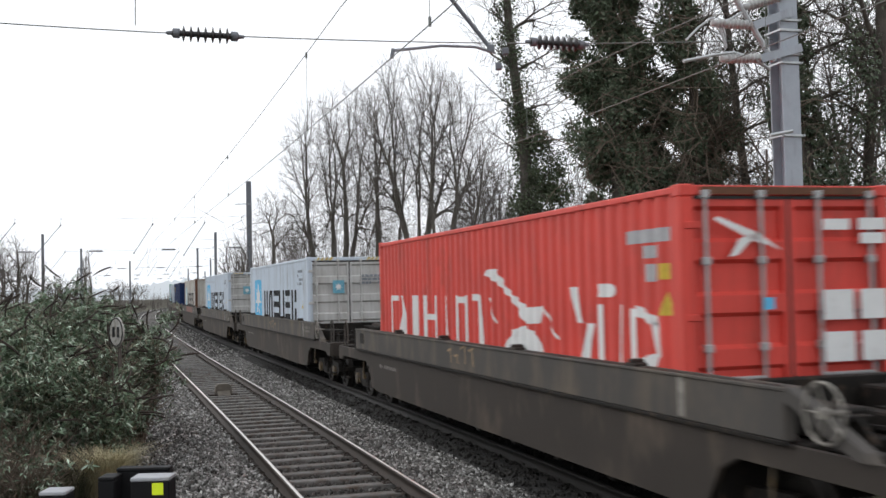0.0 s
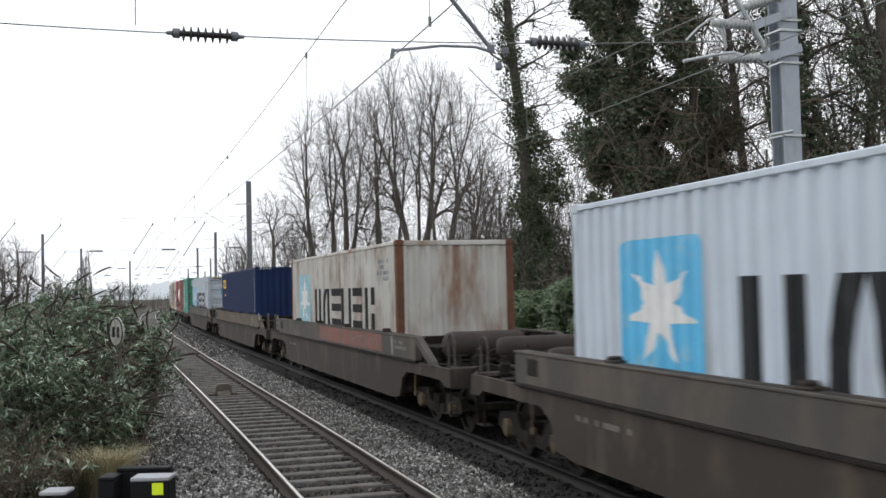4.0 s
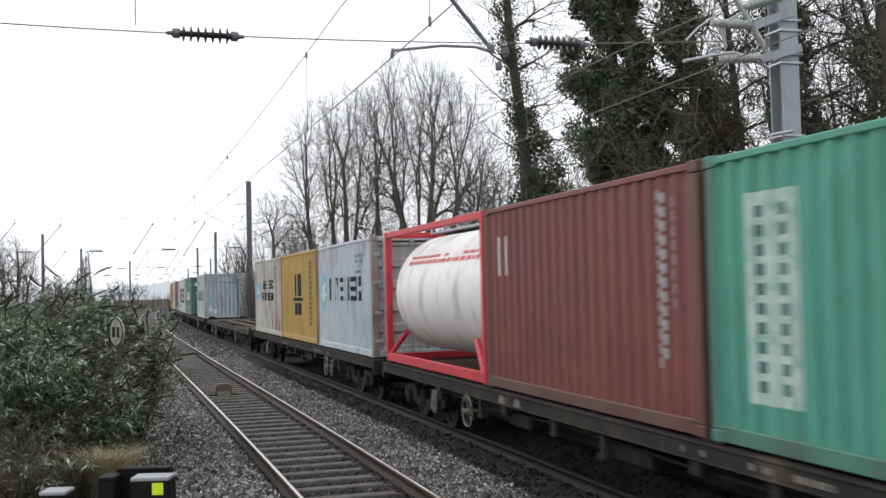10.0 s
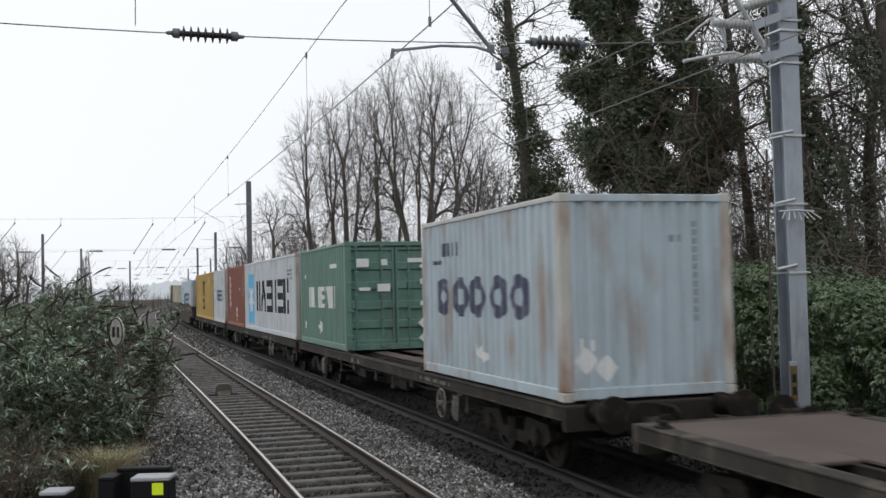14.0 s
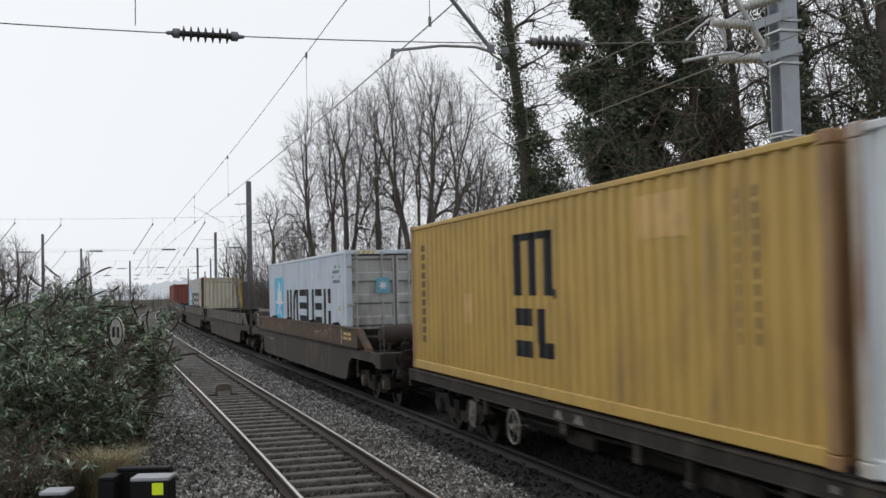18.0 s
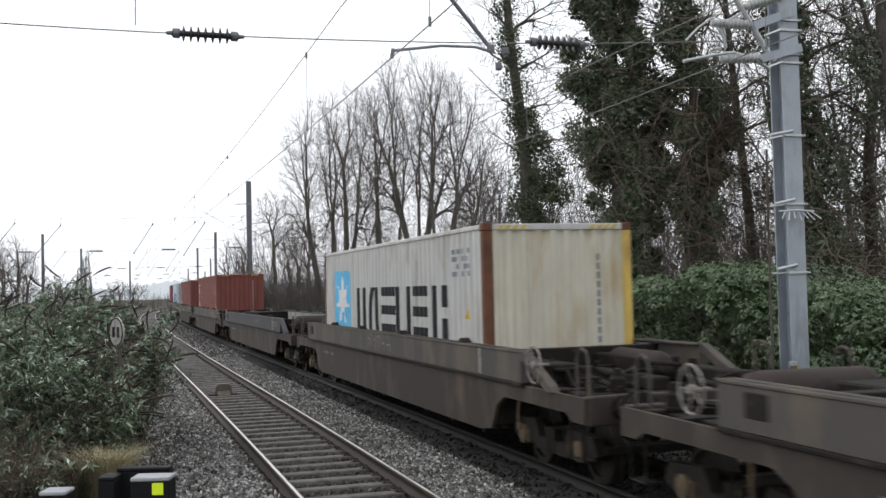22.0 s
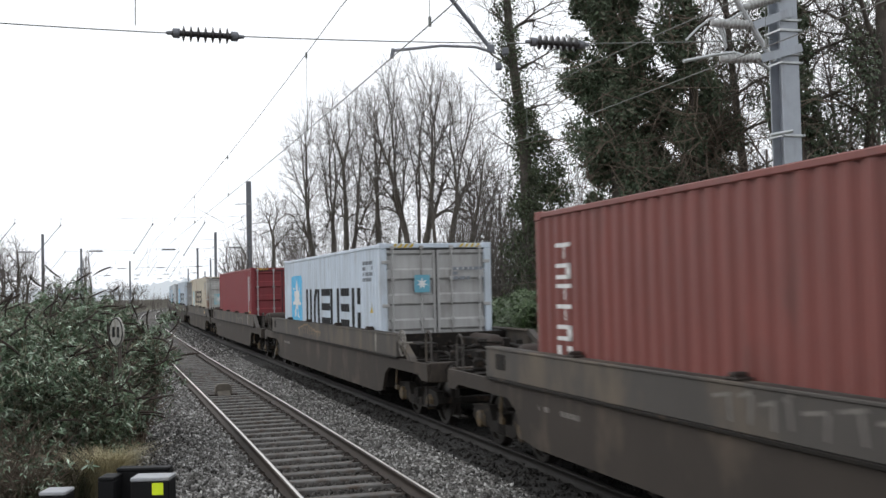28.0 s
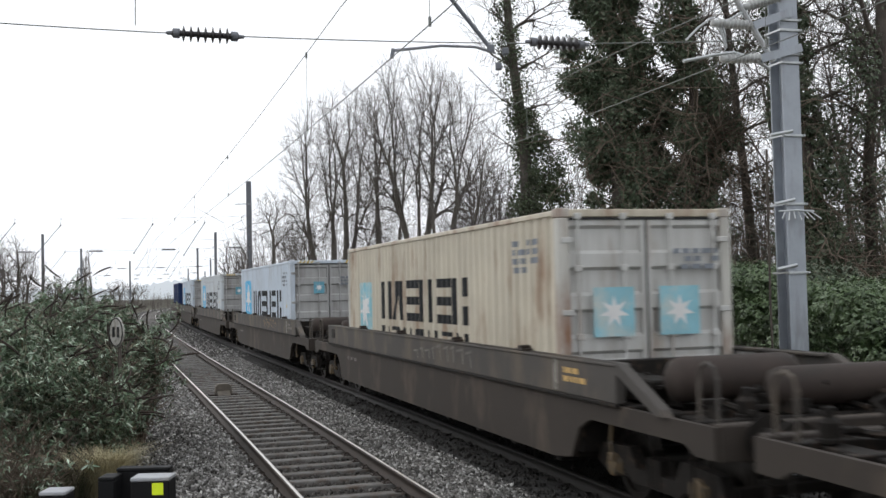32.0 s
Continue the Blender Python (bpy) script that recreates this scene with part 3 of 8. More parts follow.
def container(L, H, mat, label, near="doors", door_mat=None, post_mat=None, roof_mat=None, group="containers on the train", rod_mat=None, rail_mat=None, end_mat=None, off_post=None):
    """A steel box with its base centre at its origin; its near end lies at -y."""
    W = 2.438
    rod_mat = rod_mat or door_mat or mat
    door_mat, post_mat, roof_mat = door_mat or mat, post_mat or mat, roof_mat or mat
    box = thing("shipping_container", Matrix(), label, "shipping container", group)
    hl, hw = L / 2, W / 2
    prof = corrugation(L - 0.32)
    for sx in (-1, 1):
        def put(u, d, z, sx=sx):
            return (sx * (hw - 0.014 - d), u, z)
        me = shared(("side", L, H, mat.name, sx), lambda: sheet(prof, 0.15, H - 0.09, put).mesh("side_panel", mat))
        part("side_panel", me, None, box)
    pe = corrugation(W - 0.32, 0.24, 0.045)
    ends = {-1: near, 1: "plain" if near == "doors" else "doors"}
    for sy, what in ends.items():
        if what == "plain":
            def pute(u, d, z, sy=sy):
                return (u, sy * (hl - 0.02 - d), z)
            part("end_panel", shared(("end", L, H, (end_mat or mat).name, sy), lambda: sheet(pe, 0.15, H - 0.11, pute).mesh("end_panel", end_mat or mat)), None, box)
        else:
            for sx in (-1, 1):
                def make(sx=sx, sy=sy):
                    g = Geo()
                    x0, x1 = sorted((sx * 0.012, sx * (hw - 0.10)))
                    z0, z1 = 0.16, H - 0.13
                    n = 5
                    st = (z1 - z0) / n
                    pz = [(z0, 0.0)]
                    for i in range(n):
                        b = z0 + i * st
                        pz += [(b + 0.16 * st, 0.0), (b + 0.24 * st, 0.05), (b + 0.76 * st, 0.05), (b + 0.84 * st, 0.0)]
                    pz += [(z1, 0.0)]
                    face = [(x, sy * (hl - 0.035 - d), z) for z, d in pz for x in (x0, x1)]
                    g.add(face, [(2 * i, 2 * i + 1, 2 * i + 3, 2 * i + 2) for i in range(len(pz) - 1)])
                    for a, b2 in ((x0, x0 + 0.06), (x1 - 0.06, x1)):
                        ya, yb = sorted((sy * (hl - 0.085), sy * (hl - 0.028)))
                        g.box(a, b2, sorted((sy * (hl - 0.1), sy * (hl - 0.028)))[0], sorted((sy * (hl - 0.1), sy * (hl - 0.028)))[1], z0, z1, 0.006)
                    return g.mesh("door", door_mat)
                door = part("door", shared(("door", L, H, door_mat.name, sx, sy), make), None, box)
                for k, fx in enumerate((0.27, 0.78)):
                    def rod(fx=fx, sx=sx, sy=sy):
                        g = Geo()
                        x, y = sx * fx * hw, sy * (hl + 0.004)
                        g.tube([(x, y, 0.1), (x, y, H - 0.07)], 0.021, 8)
                        for z in (0.12, H - 0.1, 0.75, 1.3, H - 0.75):
                            ya, yb = sorted((sy * (hl - 0.03), sy * (hl + 0.03)))
                            g.box(x - 0.045, x + 0.045, ya, yb, z - 0.04, z + 0.04, 0.008)
                        if True:
                            ya, yb = sorted((sy * (hl + 0.012), sy * (hl + 0.03)))
                            xa, xb = sorted((x, x - sx * (0.34 if fx > 0.5 else -0.3)))
                            g.box(xa, xb, ya, yb, 0.98, 1.02, 0.006)
                        return g.mesh("locking_bar", rod_mat)
                    part("locking_bar", shared(("rod", L, H, rod_mat.name, sx, sy, k), rod), None, door, "upright locking bar with handle")

                def hinge(sx=sx, sy=sy):
                    ya, yb = sorted((sy * (hl - 0.04), sy * (hl + 0.012)))
                    xa, xb = sorted((sx * (hw - 0.2), sx * (hw - 0.04)))
                    return Geo().box(xa, xb, ya, yb, -0.035, 0.035, 0.008).mesh("hinge", door_mat)
                for z in (0.35, 0.95, 1.6, H - 0.4):
                    part("hinge", shared(("hinge", L, door_mat.name, sx, sy), hinge), None, door, at=pose(0, 0, z))

            def seal(sy=sy):
                g = Geo()
                ya, yb = sorted((sy * (hl - 0.04), sy * (hl - 0.022)))
                g.box(-0.014, 0.014, ya, yb, 0.15, H - 0.12)
                g.box(-hw + 0.1, hw - 0.1, ya, yb, H - 0.145, H - 0.115)
                return g.mesh("door_seal", M_seal)
            part("door_seal", shared(("seal", L, H, sy), seal), None, box)
        for what2, z0, z1, d in (("top_end_rail", H - 0.11, H - 0.012, 0.09), ("bottom_end_rail", 0.02, 0.16, 0.12)):
            def beam(sy=sy, z0=z0, z1=z1, d=d, what2=what2):
                ya, yb = sorted((sy * (hl - d), sy * (hl - 0.006)))
                return Geo().box(-hw + 0.15, hw - 0.15, ya, yb, z0, z1, 0.01).mesh(what2, mat)
            part(what2, shared((what2, L, H, mat.name, sy), beam), None, box)
        for sx in (-1, 1):
            this = off_post if off_post and sx > 0 else post_mat

            def post(sx=sx, sy=sy):
                xa, xb = sorted((sx * (hw - 0.16), sx * (hw - 0.003)))
                ya, yb = sorted((sy * (hl - 0.16), sy * (hl - 0.003)))
                return Geo().box(xa, xb, ya, yb, 0.11, H - 0.11, 0.022).mesh("corner_post", this)
            part("corner_post", shared(("post", L, H, this.name, sx, sy), post), None, box)
            for z0 in (0.0, H - 0.118):
                def cast(sx=sx, sy=sy, z0=z0):
                    g = Geo()
                    xa, xb = sorted((sx * (hw - 0.162), sx * hw))
                    ya, yb = sorted((sy * (hl - 0.178), sy * hl))
                    g.box(xa, xb, ya, yb, z0, z0 + 0.118, 0.012)
                    return g.mesh("corner_casting", post_mat)
                part("corner_casting", shared(("cast", L, H, post_mat.name, sx, sy, z0), cast), None, box)
    for sx in (-1, 1):
        def rails(sx=sx):
            xa, xb = sorted((sx * (hw - 0.07), sx * (hw - 0.004)))
            return Geo().box(xa, xb, -hl + 0.17, hl - 0.17, H - 0.09, H - 0.018, 0.012).mesh("top_side_rail", roof_mat)
        part("top_side_rail", shared(("trail", L, H, roof_mat.name, sx), rails), None, box)

        def sill(sx=sx):
            xa, xb = sorted((sx * (hw - 0.06), sx * (hw - 0.004)))
            return Geo().box(xa, xb, -hl + 0.17, hl - 0.17, 0.01, 0.16, 0.012).mesh("bottom_side_rail", rail_mat or mat)
        part("bottom_side_rail", shared(("brail", L, H, (rail_mat or mat).name, sx), sill), None, box)

    def roof():
        pr = corrugation(L - 0.3, 0.35, 0.018)
        g = Geo()
        n = len(pr)
        g.add([(x, u, H - 0.02 - d) for x in (-hw + 0.05, hw - 0.05) for u, d in pr], [(i, i + 1, n + i + 1, n + i) for i in range(n - 1)])
        g.box(-hw + 0.08, hw - 0.08, -hl + 0.1, hl - 0.1, 0.12, 0.15)
        return g.mesh("roof", mat)
    part("roof", shared(("roof", L, H, mat.name), roof), None, box)
    sides = {sx: (lambda u, d, z, sx=sx: (sx * (hw - 0.014 - d), -sx * u, z)) for sx in (-1, 1)}
    pend = corrugation(W - 0.32, 0.24, 0.045)
    return box, prof, sides, (lambda u, d, z: (u, -(hl + 0.004) + d + (0.024 if near == "plain" else -0.03), z)), (pend if near == "plain" else [(-9, 0), (9, 0)])


def star_container(L, H, mat, label, rng, near="doors", panel=None, word=None, zw=(1.07, 1.99), uw=None, square=None, second=None, door_mat=None, post_mat=None,
                   roof_mat=None, ink=None, door_stars=1, warn=True, end_mat=None, off_post=None):
    """A grey or cream box with a blue star square and a dark word along the side."""
    box, prof, sides, pend, pprof = container(L, H, mat, label, near, door_mat, post_mat, roof_mat, end_mat=end_mat, off_post=off_post)
    panel, ink = panel or M_mark_sky, ink or M_mark_black
    put = sides[-1]
    # along the visible side u runs with +y, so the square sits at the far end
    if L > 8:
        square = square or (3.15, 4.85, 0.98, 2.4)
        uw = uw or (-4.35, 2.65)
    else:
        square = square or (1.85, 2.65, 0.95, 1.85)
        uw = uw or (-1.9, 1.55)
    marking("blue_square", [rounded(*square, 0.06 * (square[1] - square[0]))], prof, put, panel, box, "light blue painted square")
    cu, cz = (square[0] + square[1]) / 2, (square[2] + square[3]) / 2
    R = (square[1] - square[0]) * 0.44
    marking("star", star(cu, cz, R, R * 0.4, (square[3] - square[2]) / (square[1] - square[0]) * 0.95), prof, put, M_white, box, "white seven-pointed star", 0.008)
    shapes("painted_bar", letters(uw[0], uw[1], zw[0], zw[1], "xhuhau"), prof, put, ink, box, "dark painted word drawn as plain bars")
    if second:
        shapes("painted_bar", letters(uw[0], uw[1], second[0], second[1], "uhuauhu"), prof, put, ink, box, "second dark painted word drawn as plain bars")
    marking("stencil_lettering", tiny_rows(rng, -L / 2 + 0.7, -L / 2 + 1.6, H - 0.8, H - 0.32, 4, 0.6), prof, put, M_mark_grey, box, "rows of small grey marks")
    if warn:
        marking("warning_sticker", [[(-L / 2 + 0.98, 1.45), (-L / 2 + 0.7, 1.45), (-L / 2 + 0.84, 1.8)]], prof, put, M_warn, box, "yellow triangular warning sticker")
    if near == "doors":
        zc = H - 0.85 if door_stars == 1 else 1.6
        rs = 0.165 if door_stars == 1 else 0.28
        for i in range(door_stars):
            cx = (-0.33 if door_stars == 1 else (-0.5, 0.42)[i])
            marking("blue_square", [rect(cx - rs, cx + rs, zc - rs * 1.1, zc + rs * 1.1)], pprof, pend, M_door_blue if door_stars == 1 else panel, box, "small light blue square on the door")
            marking("star", star(cx, zc, rs * 0.75, rs * 0.3), pprof, pend, M_white, box, "", 0.008)
        marking("stencil_lettering", tiny_rows(rng, 0.35, 1.0, H - 0.8, H - 0.5, 3, 0.8), pprof, pend, M_mark_grey, box, "rows of small grey marks on the door")
        if door_stars == 1:
            shapes("hazard_stripe", [[(-0.95 + 0.12 * i, H - 0.1), (-0.89 + 0.12 * i, H - 0.1), (-0.83 + 0.12 * i, H - 0.02), (-0.89 + 0.12 * i, H - 0.02)] for i in range(4)] +
                [[(0.5 + 0.12 * i, H - 0.1), (0.56 + 0.12 * i, H - 0.1), (0.62 + 0.12 * i, H - 0.02), (0.56 + 0.12 * i, H - 0.02)] for i in range(4)], [(-9, 0), (9, 0)],
                lambda u, d, z: (u, -(L / 2) - 0.002 + d, z), M_warn, box, "yellow stripes on the header")
    return box


def tank_container(rng):
    """A white tank in a red twenty-foot frame."""
    L, H, W = 6.058, 2.591, 2.438
    hl, hw = L / 2, W / 2
    box = thing("tank_container", Matrix(), "off-white tank in a crimson steel frame on a flat wagon", "tank container", "containers on the train")
    for sy in (-1, 1):
        for sx in (-1, 1):
            xa, xb = sorted((sx * (hw - 0.13), sx * hw))
            ya, yb = sorted((sy * (hl - 0.13), sy * hl))
            part("corner_post", Geo().box(xa, xb, ya, yb, 0.0, H, 0.015), M_tankframe, box)
        ya, yb = sorted((sy * (hl - 0.11), sy * (hl - 0.01)))
        part("top_end_rail", Geo().box(-hw + 0.13, hw - 0.13, ya, yb, H - 0.12, H - 0.01, 0.01), M_tankframe, box)
        part("bottom_end_rail", Geo().box(-hw + 0.13, hw - 0.13, ya, yb, 0.02, 0.16, 0.01), M_tankframe, box)
    for sx in (-1, 1):
        xa, xb = sorted((sx * (hw - 0.1), sx * (hw - 0.01)))
        part("top_side_rail", Geo().box(xa, xb, -hl + 0.13, hl - 0.13, H - 0.12, H - 0.01, 0.01), M_tankframe, box)
        part("bottom_side_rail", Geo().box(xa, xb, -hl + 0.13, hl - 0.13, 0.02, 0.18, 0.01), M_tankframe, box)
        for y in (-2.1, 2.1):
            g = Geo()
            g.tube([(sx * (hw - 0.06), y + math.copysign(0.75, y), 0.15), (sx * (hw - 0.2), y, 0.62)], 0.05, 6)
            part("saddle", g, M_tankframe, box)
    R = 1.13
    prof = [(-hl + 0.16, 0.02), (-hl + 0.17, 0.45), (-hl + 0.23, 0.8), (-hl + 0.36, 1.02), (-hl + 0.55, R), (hl - 0.55, R), (hl - 0.36, 1.02), (hl - 0.23, 0.8), (hl - 0.17, 0.45), (hl - 0.16, 0.02)]
    barrel = part("tank", Geo().lathe(prof, "y", 48, (0, 0, 1.36)), M_tank, box, "off-white clad tank barrel", smooth=True)
    for y in (-1.6, 1.6):
        part("cladding_band", Geo().lathe([(y - 0.03, R + 0.001), (y - 0.028, R + 0.006), (y + 0.028, R + 0.006), (y + 0.03, R + 0.001)], "y", 48, (0, 0, 1.36)), M_tank, barrel)
    g = Geo()
    u = -2.2
    while u < 1.9:
        w = rng.uniform(0.1, 0.3)
        for k, (a0, a1) in enumerate(((148, 152), (142.5, 145.5))):
            if k == 0 or rng.random() < 0.6:
                vs = []
                for y in (u, u + w):
                    for a in (a0, (a0 + a1) / 2, a1):
                        vs.append((math.cos(radians(a)) * (R + 0.008), y, 1.36 + math.sin(radians(a)) * (R + 0.008)))
                g.add(vs, [(0, 1, 4, 3), (1, 2, 5, 4)])
        u += w + 0.08
    part("red_marks", g, M_mark_red, barrel, "a row of small red marks")
    part("walkway", Geo().box(-0.3, 0.3, -hl + 0.2, hl - 0.2, H - 0.06, H - 0.02, 0.005), M_galv, box)
    return box


# ---- wagons ----
def bogie(wagon, y, tag):
    def build():
        g = Geo()
        for sx in (-1, 1):
            xa, xb = sorted((sx * 0.93, sx * 1.06))
            g.prism([(-1.35, 0.42), (-1.25, 0.62), (-0.55, 0.66), (-0.4, 0.44), (0.4, 0.44), (0.55, 0.66), (1.25, 0.62), (1.35, 0.42), (1.15, 0.34), (0.62, 0.36), (0.5, 0.28), (-0.5, 0.28), (-0.62, 0.36), (-1.15, 0.34)], "x", xa, xb)
            for yy in (-0.9, 0.9):
                for e in (-0.2, 0.2):
                    for k in range(4):
                        g.lathe([(0.3 + k * 0.06, 0.05), (0.33 + k * 0.06, 0.075), (0.36 + k * 0.06, 0.05)], "z", 8, (sx * 1.0, yy + e, 0))
            for k in range(3):
                xa, xb = sorted((sx * 0.9, sx * 1.08))
                g.box(xa, xb, -0.12 + k * 0.1, -0.05 + k * 0.1, 0.3, 0.6, 0.01)
        g.box(-0.95, 0.95, -0.16, 0.16, 0.42, 0.6, 0.02)
        for yy in (-1.32, 1.32):
            g.box(-0.95, 0.95, yy - 0.05, yy + 0.05, 0.42, 0.52, 0.01)
        for yy in (-0.48, 0.48):
            for sx in (-1, 1):
                g.box(sx * 0.75 - 0.06, sx * 0.75 + 0.06, yy - 0.04, yy + 0.04, 0.3, 0.62, 0.01)
        return g.mesh("bogie_frame", M_under)
    b = part("bogie", shared("bogie", build), None, wagon, "oily cast bogie with coil springs", pose(0, y, 0))

    def wheels():
        g = Geo()
        g.tube([(-1.0, 0, 0), (1.0, 0, 0)], 0.07, 10)
        for sx in (-1, 1):
            pr = [(sx * 0.68, 0.30), (sx * 0.68, 0.45), (sx * 0.71, 0.45), (sx * 0.72, 0.42), (sx * 0.81, 0.415), (sx * 0.815, 0.34), (sx * 0.77, 0.33), (sx * 0.77, 0.15), (sx * 0.82, 0.14), (sx * 0.82, 0.06)]
            g.lathe(pr, "x", 28)
            for k in range(4):
                a = k * math.pi / 2
                g.box(sx * 0.772 - 0.004, sx * 0.772 + 0.004, 0.23 * math.cos(a) - 0.04, 0.23 * math.cos(a) + 0.04, 0.23 * math.sin(a) - 0.04, 0.23 * math.sin(a) + 0.04)
        return g.mesh("wheelset", M_wheel)

    def axbox(sx):
        g = Geo()
        g.lathe([(sx * 1.0, 0.13), (sx * 1.11, 0.13), (sx * 1.125, 0.1), (sx * 1.13, 0.02)], "x", 14)
        xa, xb = sorted((sx * 0.97, sx * 1.09))
        g.box(xa, xb, -0.16, 0.16, -0.1, 0.08, 0.02)
        return g.mesh("axlebox", M_ochre if tag else M_under)
    out = []
    for yy in (-0.9, 0.9):
        out.append((part("wheelset", shared("wheelset", wheels), None, b, "worn steel wheels on an axle", pose(0, yy, 0.42)), y + yy))
        for sx in (-1, 1):
            part("axlebox", shared(("axlebox", tag, sx), lambda: axbox(sx)), None, b, "grimy ochre axlebox" if tag else "", pose(0, yy, 0.42))
    return out


def buffers(wagon, y, sy, z=1.02):
    for sx in (-1, 1):
        def buf(sx=sx, sy=sy):
            g = Geo()
            g.lathe([(0, 0.15), (sy * 0.04, 0.15), (sy * 0.05, 0.11), (sy * 0.3, 0.1), (sy * 0.31, 0.075), (sy * 0.5, 0.075), (sy * 0.51, 0.23), (sy * 0.545, 0.22), (sy * 0.555, 0.05)], "y", 18)
            return g.mesh("buffer", M_under)
        part("buffer", shared(("buffer", sy), buf), None, wagon, at=pose(sx * 0.875, y, z))

    def hook(sy=sy):
        g = Geo()
        g.box(-0.06, 0.06, min(0, sy * 0.35), max(0, sy * 0.35), -0.08, 0.06, 0.015)
        g.ring((0, sy * 0.42, -0.1), (1, 0, 0.15), 0.14, 0.022, 16, 6)
        g.tube([(0.25, 0, -0.1), (0.3, sy * 0.25, -0.4), (0.1, sy * 0.5, -0.45)], 0.025, 6)
        return g.mesh("coupling", M_under)
    part("coupling", shared(("hook", sy), hook), None, wagon, at=pose(0, y, z))


def handwheel(wagon, x, y, z, tilt=0):
    def build():
        g = Geo()
        g.ring((0, 0, 0), (1, 0, 0), 0.23, 0.014, 28, 7)
        for k in range(5):
            a = 2 * math.pi * k / 5
            g.tube([(0.02, 0, 0), (0, 0.24 * math.cos(a), 0.24 * math.sin(a))], 0.009, 5)
        g.lathe([(-0.03, 0.03), (-0.03, 0.045), (0.05, 0.045), (0.05, 0.03)], "x", 10)
        g.tube([(0.0, 0, 0), (0.2, 0, 0)], 0.02, 6)
        return g.mesh("brake_handwheel", M_handwheel)
    part("brake_handwheel", shared("handwheel", build), None, wagon, "greasy pale brake handwheel", pose(x, y, z, 0, 0, tilt))


def deck_gear(k, sy):
    """Grimy brake pipes, valves and brackets crowding the end decks."""
    rng = random.Random(300 + k * 2 + (sy > 0))
    x, y, z = rng.uniform(-1.05, 1.05), sy * rng.uniform(6.95, 9.3), 1.14
    g = Geo()
    if k % 3 == 0:
        pts = [Vector((x, y, z + 0.05))]
        for i in range(5):
            pts.append(pts[-1] + Vector((rng.uniform(-0.35, 0.35), sy * rng.uniform(-0.1, 0.4), rng.uniform(-0.05, 0.13))))
        for p in pts:
            p.x, p.y, p.z = max(-1.2, min(1.2, p.x)), sy * max(6.9, min(9.55, sy * p.y)), max(1.17, min(1.5, p.z))
        g.tube(pts, 0.028, 6)
        return g.mesh("brake_pipe", M_under)
    if k % 3 == 1:
        r = rng.uniform(0.08, 0.14)
        g.lathe([(0.0, r * 1.2), (0.03, r * 1.2), (0.04, r), (0.16, r), (0.2, r * 0.6), (0.28, r * 0.5), (0.29, 0.02)], "z", 12, (x, y, z))
        g.box(x - 0.04, x + 0.3, y - 0.03, y + 0.03, z + 0.06, z + 0.11, 0.01)
        return g.mesh("valve", M_under)
    w, h = rng.uniform(0.12, 0.3), rng.uniform(0.12, 0.3)
    g.prism([(y - w, z), (y + w, z), (y + w * 0.5, z + h), (y - w * 0.2, z + h)], "x", x - 0.02, x + 0.02)
    g.box(x - 0.14, x + 0.14, y - w * 0.2, y + w * 0.5, z + h - 0.03, z + h + 0.01, 0.006)
    return g.mesh("bracket", M_under)


